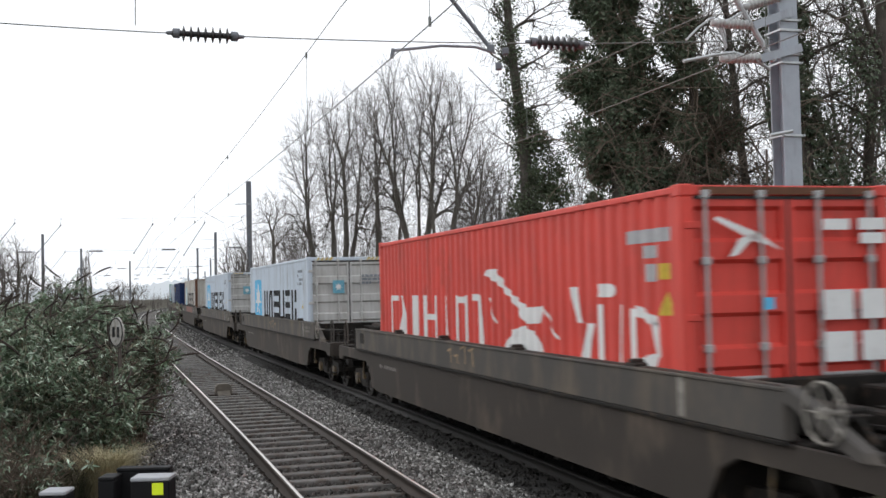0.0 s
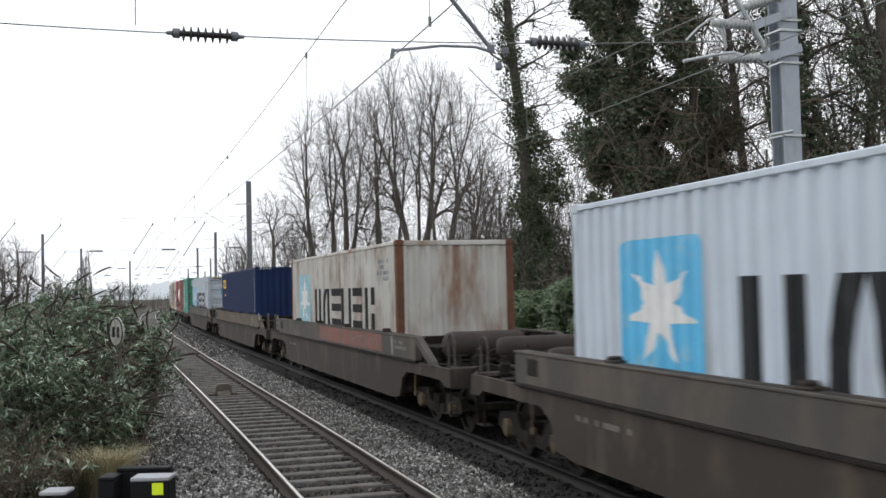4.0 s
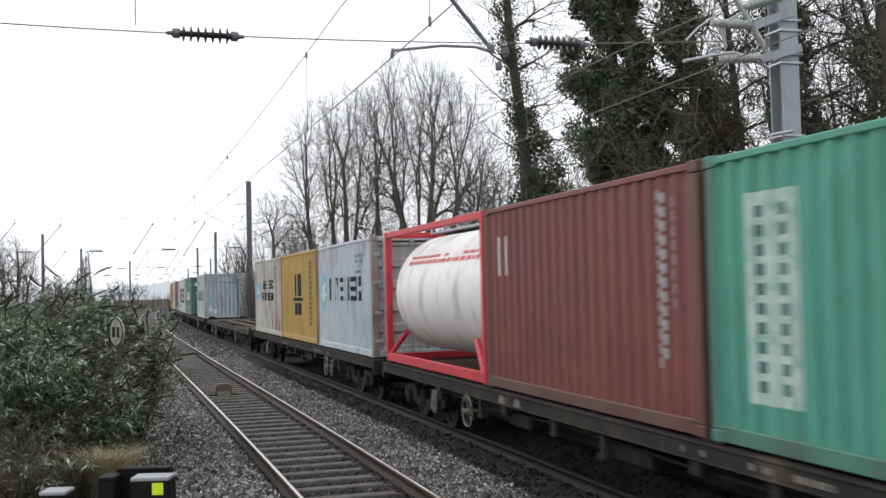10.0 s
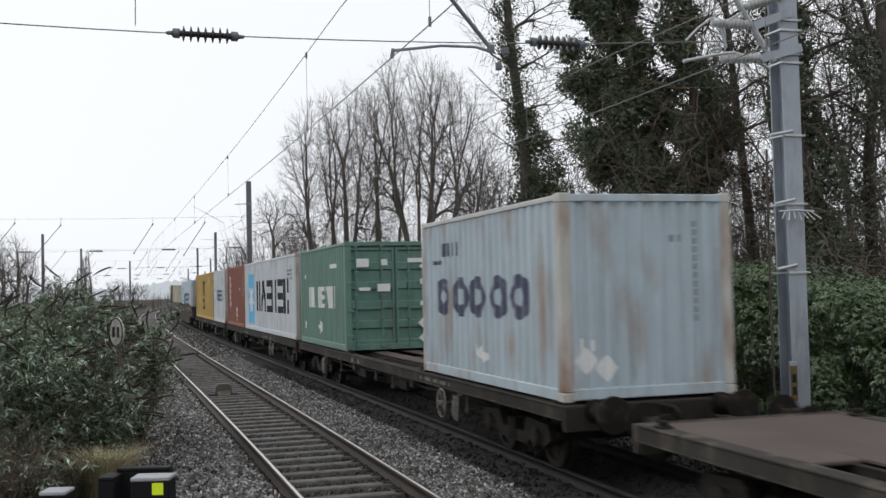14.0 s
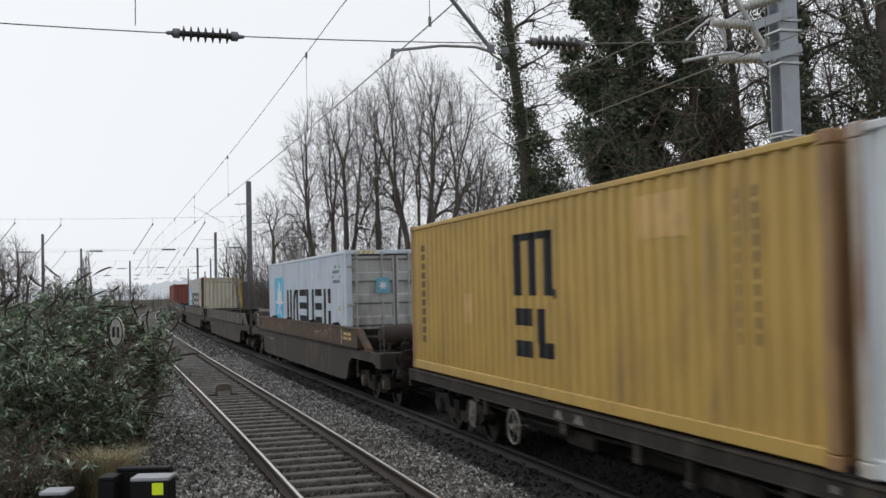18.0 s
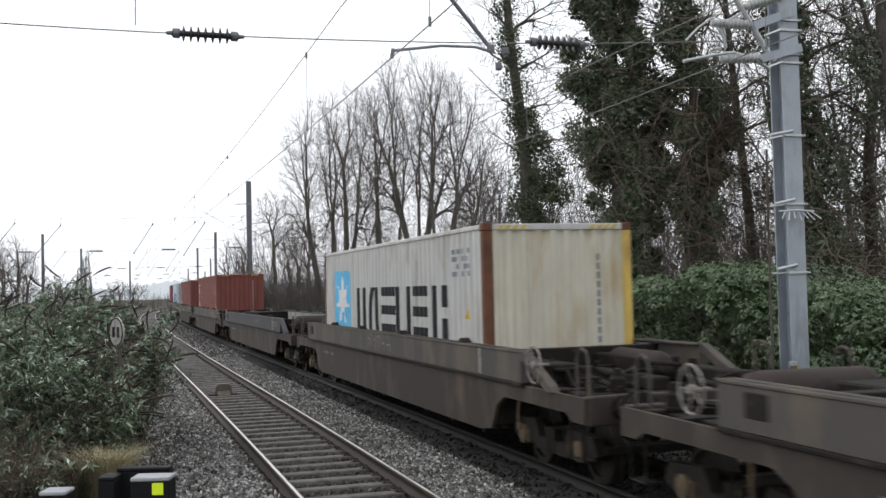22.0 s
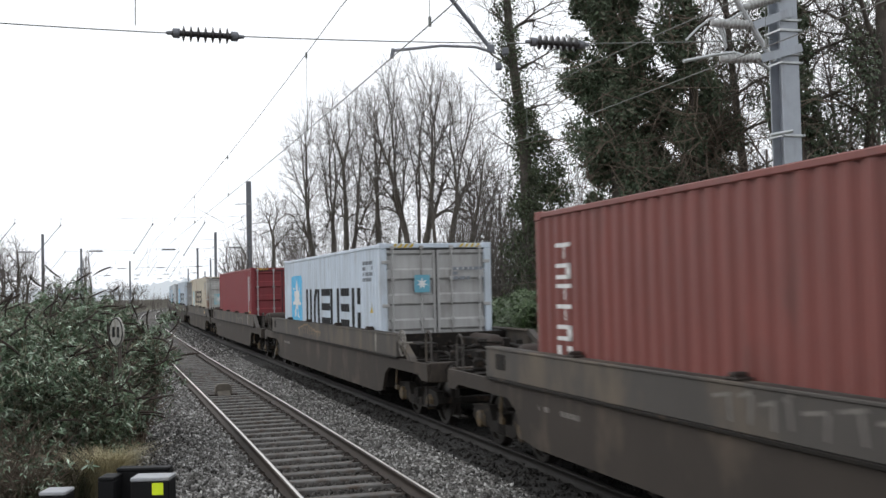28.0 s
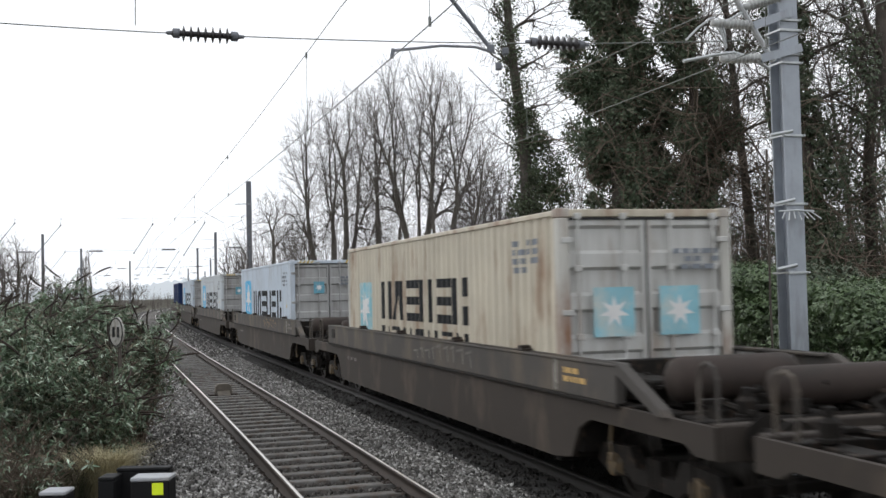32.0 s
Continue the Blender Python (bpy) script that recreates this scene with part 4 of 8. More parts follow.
def pocket_wagon(body, band, front, rear_wheel, rng, empty=False, red=False):
    """A pocket wagon: deep sides between two end decks, its floor low between the bogies. front: 'tank' or 'wheel'."""
    name = "empty" if empty else "loaded"
    wagon = thing("pocket_wagon", Matrix(), f"{name} grimy grey-brown steel pocket wagon on the far track", "freight wagon", "wagons of the train")
    P, B0, B1 = 7.9, 1.17, 1.6
    for sx in (-1, 1):
        def upper(sx=sx):
            g = Geo()
            xa, xb = sorted((sx * 1.27, sx * 1.385))
            g.box(xa, xb, -P, P - 0.2, B0, B1, 0.014)
            xa, xb = sorted((sx * 1.2, sx * 1.4))
            g.box(xa, xb, -P, P - 0.2, B1 - 0.035, B1, 0.008)
            return g.mesh("side_sill", band)
        sill = part("side_sill", shared(("sill", band.name, sx), upper), None, wagon, "grey upper sill")
        lip = Geo()
        xa, xb = sorted((sx * 1.34, sx * 1.40))
        lip.box(xa, xb, -P - 0.02, P - 0.18, B0 - 0.035, B0 + 0.004, 0.006)
        part("lower_flange", shared(("lip", body.name, sx), lambda: lip.mesh("lower_flange", M_under)), None, sill)

        def web(sx=sx):
            g = Geo()
            xa, xb = sorted((sx * 1.28, sx * 1.345))
            pl = [(-9.75, 1.14), (-9.75, 0.84), (-9.4, 0.84), (-9.2, 0.93), (-7.15, 0.93), (-6.85, 0.8), (-6.62, 0.44), (-6.1, 0.38), (5.9, 0.38), (6.42, 0.44), (6.65, 0.8), (6.95, 0.93), (9.2, 0.93), (9.4, 0.84), (9.75, 0.84), (9.75, 1.14)]
            g.prism(pl, "x", xa, xb)
            return g.mesh("side_web", body)
        part("side_web", shared(("web", body.name, sx), web), None, wagon, "dusty brown lower side with wheel arches")

        def liner(sx=sx):
            g = Geo()
            pr = corrugation(13.0, 0.36, 0.06)
            n = len(pr)
            g.add([(sx * (1.265 - d), u, z) for z in (0.5, 1.55) for u, d in pr], [(i, i + 1, n + i + 1, n + i) for i in range(n - 1)])
            return g.mesh("pocket_liner", M_rib)
        part("pocket_liner", shared(("liner", sx), liner), None, wagon, "pale ribbed inner wall of the pocket")

        def brace(sx=sx):
            g = Geo()
            xa, xb = sorted((sx * 1.27, sx * 1.39))
            g.prism([(-P + 0.02, 1.6), (-P - 0.06, 1.6), (-8.84, 1.21), (-8.9, 1.14), (-8.74, 1.14), (-P + 0.02, 1.5)], "x", xa, xb)
            return g.mesh("end_brace", band)
        part("end_brace", shared(("brace", band.name, sx), brace), None, wagon, "sloping end brace")
        for y in (-5.2, -1.9, 1.4, 4.6):
            def latch(sx=sx):
                g = Geo()
                xa, xb = sorted((sx * 1.2, sx * 1.36))
                g.box(xa, xb, -0.12, 0.12, 1.598, 1.63, 0.01)
                g.box(xa, xb, -0.045, 0.045, 1.62, 1.67, 0.015)
                return g.mesh("spigot_latch", M_reservoir)
            part("spigot_latch", shared(("latch", sx), latch), None, wagon, at=pose(0, y + rng.uniform(-0.3, 0.3), 0))

    def floor():
        g = Geo()
        g.box(-1.27, 1.27, -6.6, 6.45, 0.42, 0.497, 0.01)
        for y in np.linspace(-6, 6, 9):
            g.box(-1.25, 1.25, y - 0.08, y + 0.08, 0.3, 0.42, 0.01)
        return g.mesh("pocket_floor", M_under)
    part("pocket_floor", shared("pfloor", floor), None, wagon, "dark low floor of the pocket")
    for sy in (-1, 1):
        def bulk(sy=sy):
            ys = sorted((sy * 6.55, sy * 6.75))
            return Geo().box(-1.26, 1.26, ys[0], ys[1], 0.5, 1.54, 0.01).mesh("pocket_bulkhead", M_under)
        part("pocket_bulkhead", shared(("bulk", sy), bulk), None, wagon)
        for x in (-0.95, -0.3, 0.3, 0.95):
            part("deck_beam", shared("dbeam", lambda: Geo().box(-0.12, 0.12, -1.48, 1.48, 0.92, 1.12, 0.012).mesh("deck_beam", M_under)), None, wagon, at=pose(x, sy * 8.25, 0))
        for k in range(4):
            part("deck_crosspiece", shared("dcross", lambda: Geo().box(-1.27, 1.27, -0.07, 0.07, 1.0, 1.145, 0.01).mesh("deck_crosspiece", M_under)), None, wagon, at=pose(0, sy * (7.2 + k * 0.7), 0))
        part("headstock", shared(("phead", sy), lambda: Geo().box(-1.3, 1.3, min(sy * 9.6, sy * 9.78), max(sy * 9.6, sy * 9.78), 0.82, 1.16, 0.015).mesh("headstock", M_wagon)), None, wagon)
        for x, w, y0, y1, z1 in ((-0.75, 0.2, 6.8, 7.9, 1.4), (0.5, 0.3, 6.8, 8.2, 1.46), (-0.1, 0.12, 7.0, 9.3, 1.3), (0.95, 0.14, 7.4, 9.5, 1.34)):
            part("equipment_box", shared(("deckbox", x, sy), lambda: Geo().box(x - w, x + w, min(sy * y0, sy * y1), max(sy * y0, sy * y1), 1.14, z1, 0.02).mesh("equipment_box", M_under)), None, wagon)
        for x, a, b in ((-0.6, 7.0, 9.4), (0.62, 7.2, 9.5)):
            part("brake_pipe", shared(("pipe", x, sy), lambda: Geo().tube([(x, sy * a, 1.2), (x + 0.1, sy * (a + b) / 2, 1.23), (x - 0.1, sy * b, 1.19)], 0.035, 6).mesh("brake_pipe", M_under)), None, wagon)
        for k in range(9):
            part(("brake_pipe", "valve", "bracket")[k % 3], shared(("gear", k, sy), lambda: deck_gear(k, sy)), None, wagon)
        buffers(wagon, sy * 9.76, sy)
        for sx in (-1, 1):
            def loop(sx=sx, sy=sy):
                g = Geo()
                x = sx * 1.22
                g.tube([(x, 0.0, 1.1), (x, 0, 1.55), (x, sy * 0.05, 1.66), (x, sy * 0.16, 1.7), (x, sy * 0.27, 1.66), (x, sy * 0.32, 1.55), (x, sy * 0.32, 1.1)], 0.02, 7)
                return g.mesh("grab_rail", M_wagon_band)
            part("grab_rail", shared(("grab", sx, sy), loop), None, wagon, at=pose(0, sy * 9.3, 0))

            def step(sx=sx, sy=sy):
                g = Geo()
                x = sx * 1.3
                g.tube([(x, -0.17, 0.9), (x, -0.17, 0.4), (x, 0.17, 0.4), (x, 0.17, 0.9)], 0.02, 6)
                g.box(min(x, x - sx * 0.15), max(x, x - sx * 0.15), -0.17, 0.17, 0.39, 0.41, 0.004)
                return g.mesh("shunter_step", M_under)
            part("shunter_step", shared(("step", sx), step), None, wagon, at=pose(0, sy * 9.45, 0))
    for x, y, r in (((-0.25, -8.35, 0.24), (0.45, -9.1, 0.2)) if front == "tank" else ((0.5, -7.6, 0.17),)):
        def tank(r=r):
            return Geo().lathe([(-0.75, 0.03), (-0.74, r * 0.6), (-0.68, r * 0.92), (-0.6, r), (0.6, r), (0.68, r * 0.92), (0.74, r * 0.6), (0.75, 0.03)], "x", 20).mesh("air_reservoir", M_reservoir, True)
        part("air_reservoir", shared(("res", r), tank), None, wagon, "rusty brown air reservoir", pose(x, y, 1.14 + r + 0.06, 0, 0, 0 if front == "tank" else 88))
    part("air_reservoir", shared(("res", 0.2), lambda: Geo().lathe([(-0.75, 0.03), (-0.7, 0.18), (-0.6, 0.2), (0.6, 0.2), (0.7, 0.18), (0.75, 0.03)], "x", 20).mesh("air_reservoir", M_reservoir, True)), None, wagon, "", pose(0.2, 8.6, 1.36))
    if front == "wheel":
        handwheel(wagon, -1.41, -8.42, 1.45)
    if rear_wheel:
        handwheel(wagon, -1.33, 8.25, 1.45)
    g = Geo()
    g.box(-1.352, -1.385, -P + 0.1, -P + 0.3, 1.25, 1.31)
    flat = [(-9, 0), (9, 0)]
    put = lambda u, d, z: (-1.385 + d, u, z)
    put2 = lambda u, d, z: (-1.345 + d, u, z)
    part("tie_down_box", shared("tiebox", lambda: Geo().box(-1.395, -1.37, 6.9, 7.25, 1.3, 1.52, 0.01).mesh("tie_down_box", M_under)), None, wagon)
    if rng.random() < 0.6:
        marking("stencil_lettering", tiny_rows(rng, -7.3, -6.5, 1.3, 1.5, 2, 0.8), flat, put, M_patch if rng.random() < 0.4 else M_chalk, wagon, "small stencilled data marks")
    marking("stencil_lettering", tiny_rows(rng, 4.4, 5.8, 0.86, 0.96, 1, 0.6), flat, put2, M_chalk, wagon, "faded stencilled marks")
    marking("pale_strip", [rect(-6.36, -6.24, 1.2, 1.58)], flat, put, M_handwheel, wagon, "pale upright strip on the sill")
    scr = []
    u = rng.uniform(-6, 0)
    for k in range(rng.randint(4, 9)):
        w, h = rng.uniform(0.1, 0.35), rng.uniform(0.1, 0.26)
        z = rng.uniform(1.24, 1.3)
        sl = rng.uniform(-0.1, 0.1)
        scr.append([(u, z), (u + 0.045, z), (u + 0.045 + sl, z + h), (u + sl, z + h)])
        scr.append([(u, z + h), (u + w, z + h * 0.8), (u + w, z + h * 0.8 + 0.035), (u, z + h + 0.035)])
        u += w + 0.12
    marking("scrawl", scr, flat, put, M_orange_chalk if rng.random() < 0.3 else M_chalk, wagon, "smeared scrawl on the sill")
    if red:
        marking("red_panel", [rect(-5.5, 0.9, 1.22, 1.56)], flat, put, M_wagon_red, wagon, "faded brick-red painted length of sill", 0.003)
    for sx in (-1, 1):
        for y in (-7.6, 7.3):
            part("brake_lever", shared(("lever", sx), lambda: Geo().tube([(sx * 1.3, 0, 0.92), (sx * 1.32, 0, 0.7), (sx * 1.3, 0, 0.55)], 0.018, 6).box(sx * 1.3 - 0.03, sx * 1.3 + 0.03, -0.045, 0.045, 0.53, 0.62, 0.01).mesh("brake_lever", M_ochre)), None, wagon, "dull yellow brake lever", pose(0, y, 0))
    ax = bogie(wagon, -8.1, True) + bogie(wagon, 8.0, True)
    return wagon, ax


def flat_wagon(rng, steel=None):
    """A skeletal container flat: two sills, deck plates with long slots, on bogies."""
    wagon = thing("flat_wagon", Matrix(), "rusty skeletal container flat wagon on the far track", "freight wagon", "wagons of the train")
    steel = steel or M_flat_dark
    E = 9.3
    for sx in (-1, 1):
        def sill(sx=sx):
            g = Geo()
            xa, xb = sorted((sx * 1.21, sx * 1.27))
            g.box(xa, xb, -E, E, 0.80, 0.955, 0.01)
            xa, xb = sorted((sx * 1.08, sx * 1.285))
            g.box(xa, xb, -E, E, 0.95, 0.975, 0.006)
            g.box(xa, xb, -E, E, 0.79, 0.81, 0.006)
            for y in np.arange(-8.5, 8.6, 1.7):
                xa, xb = sorted((sx * 1.1, sx * 1.265))
                g.box(xa, xb, y - 0.02, y + 0.02, 0.80, 0.955)
            return g.mesh("side_sill", steel)
        part("side_sill", shared(("fsill", steel.name, sx), sill), None, wagon, "dusty brown side sill")

        def belly(sx=sx):
            g = Geo()
            xa, xb = sorted((sx * 0.62, sx * 0.7))
            g.prism([(-8.9, 0.94), (-8.9, 0.72), (-6.0, 0.7), (-4.6, 0.42), (4.6, 0.42), (6.0, 0.7), (8.9, 0.72), (8.9, 0.94)], "x", xa, xb)
            return g.mesh("fish_belly_beam", M_under)
        part("fish_belly_beam", shared(("fbelly", sx), belly), None, wagon, "dark deep main beam")

        def strip(sx=sx):
            g = Geo()
            xa, xb = sorted((sx * 0.2, sx * 0.56))
            g.box(xa, xb, -7.0, 7.0, 0.94, 0.972, 0.006)
            return g.mesh("deck_strip", M_deck)
        part("deck_strip", shared(("fstrip", sx), strip), None, wagon, "rust-pink deck strip")
        for y in (-8.95, -3.15, -2.95, 2.95, 3.15, 8.95):
            def spig(sx=sx):
                xa, xb = sorted((sx * 1.08, sx * 1.22))
                return Geo().box(xa, xb, -0.09, 0.09, 0.974, 1.0, 0.008).box(sx * 1.15 - 0.04, sx * 1.15 + 0.04, -0.05, 0.05, 0.99, 1.05, 0.012).mesh("spigot", M_under)
            part("spigot", shared(("spig", sx), spig), None, wagon, at=pose(0, y, 0))
    part("deck_plate", shared("fmid", lambda: Geo().box(0.5, 1.09, -0.9, 0.9, 0.935, 0.966, 0.006).mesh("deck_plate", M_deck)), None, wagon, "rust-pink deck plate")
    for y0, y1 in ((-9.3, -6.2), (6.6, 9.3)):
        part("deck_plate", shared(("fplate", round(y1 - y0, 2)), lambda: Geo().box(-1.09, 1.09, -(y1 - y0) / 2, (y1 - y0) / 2, 0.935, 0.968, 0.006).mesh("deck_plate", M_deck)), None, wagon, "rust-pink deck plate", pose(0, (y0 + y1) / 2, 0))
    for y in (-5.8, -4.7, -1.5, 1.5, 4.7, 5.8):
        part("cross_member", shared("fcross", lambda: Geo().box(-1.2, 1.2, -0.06, 0.06, 0.75, 0.93, 0.01).mesh("cross_member", M_flat)), None, wagon, at=pose(0, y, 0))
    for sy in (-1, 1):
        part("headstock", shared(("fhead", steel.name, sy), lambda: Geo().box(-1.27, 1.27, min(sy * E, sy * (E + 0.12)), max(sy * E, sy * (E + 0.12)), 0.66, 0.975, 0.012).mesh("headstock", steel)), None, wagon)
        buffers(wagon, sy * (E + 0.1), sy, 0.9)

        def hoops(sy=sy):
            g = Geo()
            for k in (0.0, 0.12):
                g.tube([(-1.26, k, 0.78), (-1.32, k, 0.72), (-1.33, k + 0.01, 0.45), (-1.31, k + 0.07, 0.36), (-1.33, k + 0.13, 0.45), (-1.3, k + 0.14, 0.74)], 0.016, 6)
            return g.mesh("hose_loop", M_handwheel)
        part("hose_loop", shared("hoops", hoops), None, wagon, "pale hanging cable loops", pose(0, sy * 5.4, 0))
    for y, l in ((-1.2, 1.1), (2.0, 0.8)):
        part("equipment_box", shared(("fbox", l), lambda: Geo().box(-1.15, -0.75, -l / 2, l / 2, 0.5, 0.7, 0.03).mesh("equipment_box", M_under)), None, wagon, at=pose(0, y, 0))
    for k in range(8):
        y = -5.6 + 1.55 * k + rng.uniform(-0.3, 0.3)
        part("hanging_bracket", shared(("hang", steel.name, k % 3), lambda: Geo().box(-1.24, -1.2, -0.05 - 0.03 * (k % 3), 0.05 + 0.03 * (k % 3), 0.5 + 0.07 * (k % 3), 0.8, 0.006).box(-1.25, -1.12, -0.09, 0.09, 0.5 + 0.07 * (k % 3), 0.56 + 0.07 * (k % 3), 0.01).mesh("hanging_bracket", steel)), None, wagon, at=pose(0, y, 0))
    part("brake_pipe", shared("fpipe", lambda: Geo().tube([(-1.1, -6.2, 0.7), (-1.12, -3.0, 0.66), (-1.08, 0.4, 0.7), (-1.12, 3.2, 0.65), (-1.1, 6.2, 0.71)], 0.022, 6).mesh("brake_pipe", M_under)), None, wagon)
    handwheel(wagon, -1.28, rng.choice((-4.4, 3.9)), 0.55)
    flat = [(-10, 0), (10, 0)]
    marking("stencil_lettering", tiny_rows(rng, -5.0, -2.6, 0.83, 0.92, 1, 0.5) + [[(1.6, 0.82), (1.9, 0.82), (1.8, 0.93), (1.7, 0.93)], [(2.2, 0.82), (2.5, 0.82), (2.4, 0.93), (2.3, 0.93)]], flat,
            lambda u, d, z: (-1.272 + d, u, z), M_chalk, wagon, "pale smeared marks on the sill")
    ax = bogie(wagon, -7.1, False) + bogie(wagon, 7.1, False)
    return wagon, ax


# ---- overhead line ----
def insulator(mat, n=7, r=0.1, length=0.62):
    """Sheds strung along x, centred."""
    prof = [(-length / 2 - 0.1, 0.02), (-length / 2 - 0.09, 0.05), (-length / 2 - 0.01, 0.05), (-length / 2, 0.045)]
    st = length / n
    for i in range(n):
        a = -length / 2 + i * st
        prof += [(a + 0.3 * st, 0.036), (a + 0.44 * st, r), (a + 0.54 * st, r * 0.97), (a + 0.72 * st, 0.036)]
    prof += [(length / 2, 0.045), (length / 2 + 0.01, 0.05), (length / 2 + 0.09, 0.05), (length / 2 + 0.1, 0.02)]
    return Geo().lathe(prof, "x", 16).mesh("insulator", mat, True)


def aim(a, b):
    """The pose of something built along x, midway from a to b."""
    a, b = Vector(a), Vector(b)
    return Matrix.Translation((a + b) / 2) @ (b - a).to_track_quat("X", "Z").to_matrix().to_4x4()


def h_mast(s, lat, top, size, mat, label, bands=()):
    """A rolled steel H column; its flanges face along the line."""
    mast = thing("overhead_line_mast", on_line(s, lat, -0.5), label, "railway mast", "overhead line masts")
    h, f = size / 2, 0.016 if size < 0.3 else 0.022
    g = Geo()
    H = top + 0.5
    part("flange", Geo().box(-h, h, -h, -h + f, 0, H, 0.003), mat, mast)
    part("flange", Geo().box(-h, h, h - f, h, 0, H, 0.003), mat, mast)
    part("web", Geo().box(-f / 2, f / 2, -h + f, h - f, 0, H), mat, mast)
    part("footing", Geo().box(-0.42, 0.42, -0.42, 0.42, -0.2, 0.12, 0.04), M_sleeper, mast, "concrete footing")
    part("cap", Geo().box(-h - 0.01, h + 0.01, -h - 0.01, h + 0.01, H, H + 0.02, 0.004), mat, mast)
    for z in bands:
        g = Geo()
        for e in (-1, 1):
            ya, yb = sorted((e * h, e * (h + 0.03)))
            g.box(-h - 0.03, h + 0.03, ya, yb, z + 0.5 - 0.018, z + 0.5 + 0.018, 0.004)
            g.box(e * (h + 0.015) - 0.012, e * (h + 0.015) + 0.012, -h - 0.06, h + 0.06, z + 0.5 - 0.012, z + 0.5 + 0.012)
        part("band", g, M_paleband, mast, "pale clamp band")
    return mast


def wire(name, pts, r, label, mat=None, group="overhead wires", parts=()):
    g = Geo().tube(pts, r, 5)
    ob = part(name, g, mat or M_wire)
    tagged(ob, label, "wire", group)
    for nm, gg, mm in parts:
        part(nm, gg, mm, ob)
    return ob


def sag(a, b, drop, n=16):
    a, b = Vector(a), Vector(b)
    return [a.lerp(b, i / n) - Vector((0, 0, drop * 4 * (i / n) * (1 - i / n))) for i in range(n + 1)]


def catenary(offset, spans, name_label, zc, zm, ztop):
    """Contact and carrying wire over one track between supports, with droppers."""
    for s0, s1 in spans:
        st0, st1 = 0.0, 0.0
        n = 14
        con = [line(s0 + (s1 - s0) * i / n, offset + st0 + (st1 - st0) * i / n, zc) for i in range(n + 1)]
        mid = []
        for i in range(n + 1):
            u = i / n
            mid.append(line(s0 + (s1 - s0) * u, offset + st0 + (st1 - st0) * u, zm + (ztop - zm) * (2 * u - 1) ** 2))
        wire("contact_wire", con, 0.0065, f"thin contact wire over the {name_label} track")
        drops = []
        for u in (0.042, 0.222, 0.39, 0.569, 0.753, 0.92):
            i = u * n
            a = con[int(i)].lerp(con[min(n, int(i) + 1)], i - int(i))
            b = mid[int(i)].lerp(mid[min(n, int(i) + 1)], i - int(i))
            g = Geo().tube([a, b], 0.0035, 4)
            g.tube([b - Vector((0, 0, 0.07)), b + Vector((0, 0, 0.02))], 0.018, 5)
            g.tube([a - Vector((0, 0, 0.02)), a + Vector((0, 0, 0.07))], 0.016, 5)
            drops.append(("dropper", g, M_wire))
        wire("catenary_wire", mid, 0.0065, f"sagging carrying wire with droppers over the {name_label} track", parts=drops)


def registration(s, a, b, top, label):
    """A slanting tube with a clamp and a light steady arm, hung from the upper span."""
    arm = thing("registration_arm", Matrix(), label, "registration arm", "registration arms")
    pa, pb = line(s, a[0], a[1]), line(s, b[0], b[1])
    part("slanting_tube", Geo().tube([pa, pb], 0.03 if s < 50 else 0.024, 8), M_dark_steel, arm)
    part("hanger", Geo().tube([pb, line(s, b[0] + 0.02, top)], 0.014, 5), M_dark_steel, arm)
    for k, p in ((0.05, pa), (0.05, pb)):
        part("clamp", Geo().box(p.x - k, p.x + k, p.y - k, p.y + k, p.z - k, p.z + k, 0.012), M_dark_steel, arm)
    return arm


def span(s, l0, l1, z0, z1, ins, label, dark=True, droop=0.12):
    """A wire across the tracks with insulators let into it."""
    pts = [line(s, l0 + (l1 - l0) * i / 24, z0 + (z1 - z0) * i / 24 - droop * 4 * (i / 24) * (1 - i / 24)) for i in range(25)]
    ob = wire("cross_span_wire", pts, 0.008, label)
    me = shared(("insulator", dark), lambda: insulator(M_insul_dark if dark else M_insul_grey))
    for lat in ins:
        u = (lat - l0) / (l1 - l0)
        z = z0 + (z1 - z0) * u - droop * 4 * u * (1 - u)
        m = aim(line(s, lat - 0.4, z + 0.004), line(s, lat + 0.4, z - 0.004))
        part("insulator", me, None, ob, "ribbed dark insulator", m)
        for e in (-1, 1):
            cap = shared(("cap", e), lambda: Geo().lathe([(e * 0.31, 0.03), (e * 0.315, 0.062), (e * 0.39, 0.062), (e * 0.4, 0.03), (e * 0.47, 0.022), (e * 0.48, 0.008)], "x", 12).mesh("end_fitting", M_dark_steel, True))
            part("end_fitting", cap, None, ob, "grey metal end fitting", m)
    return ob


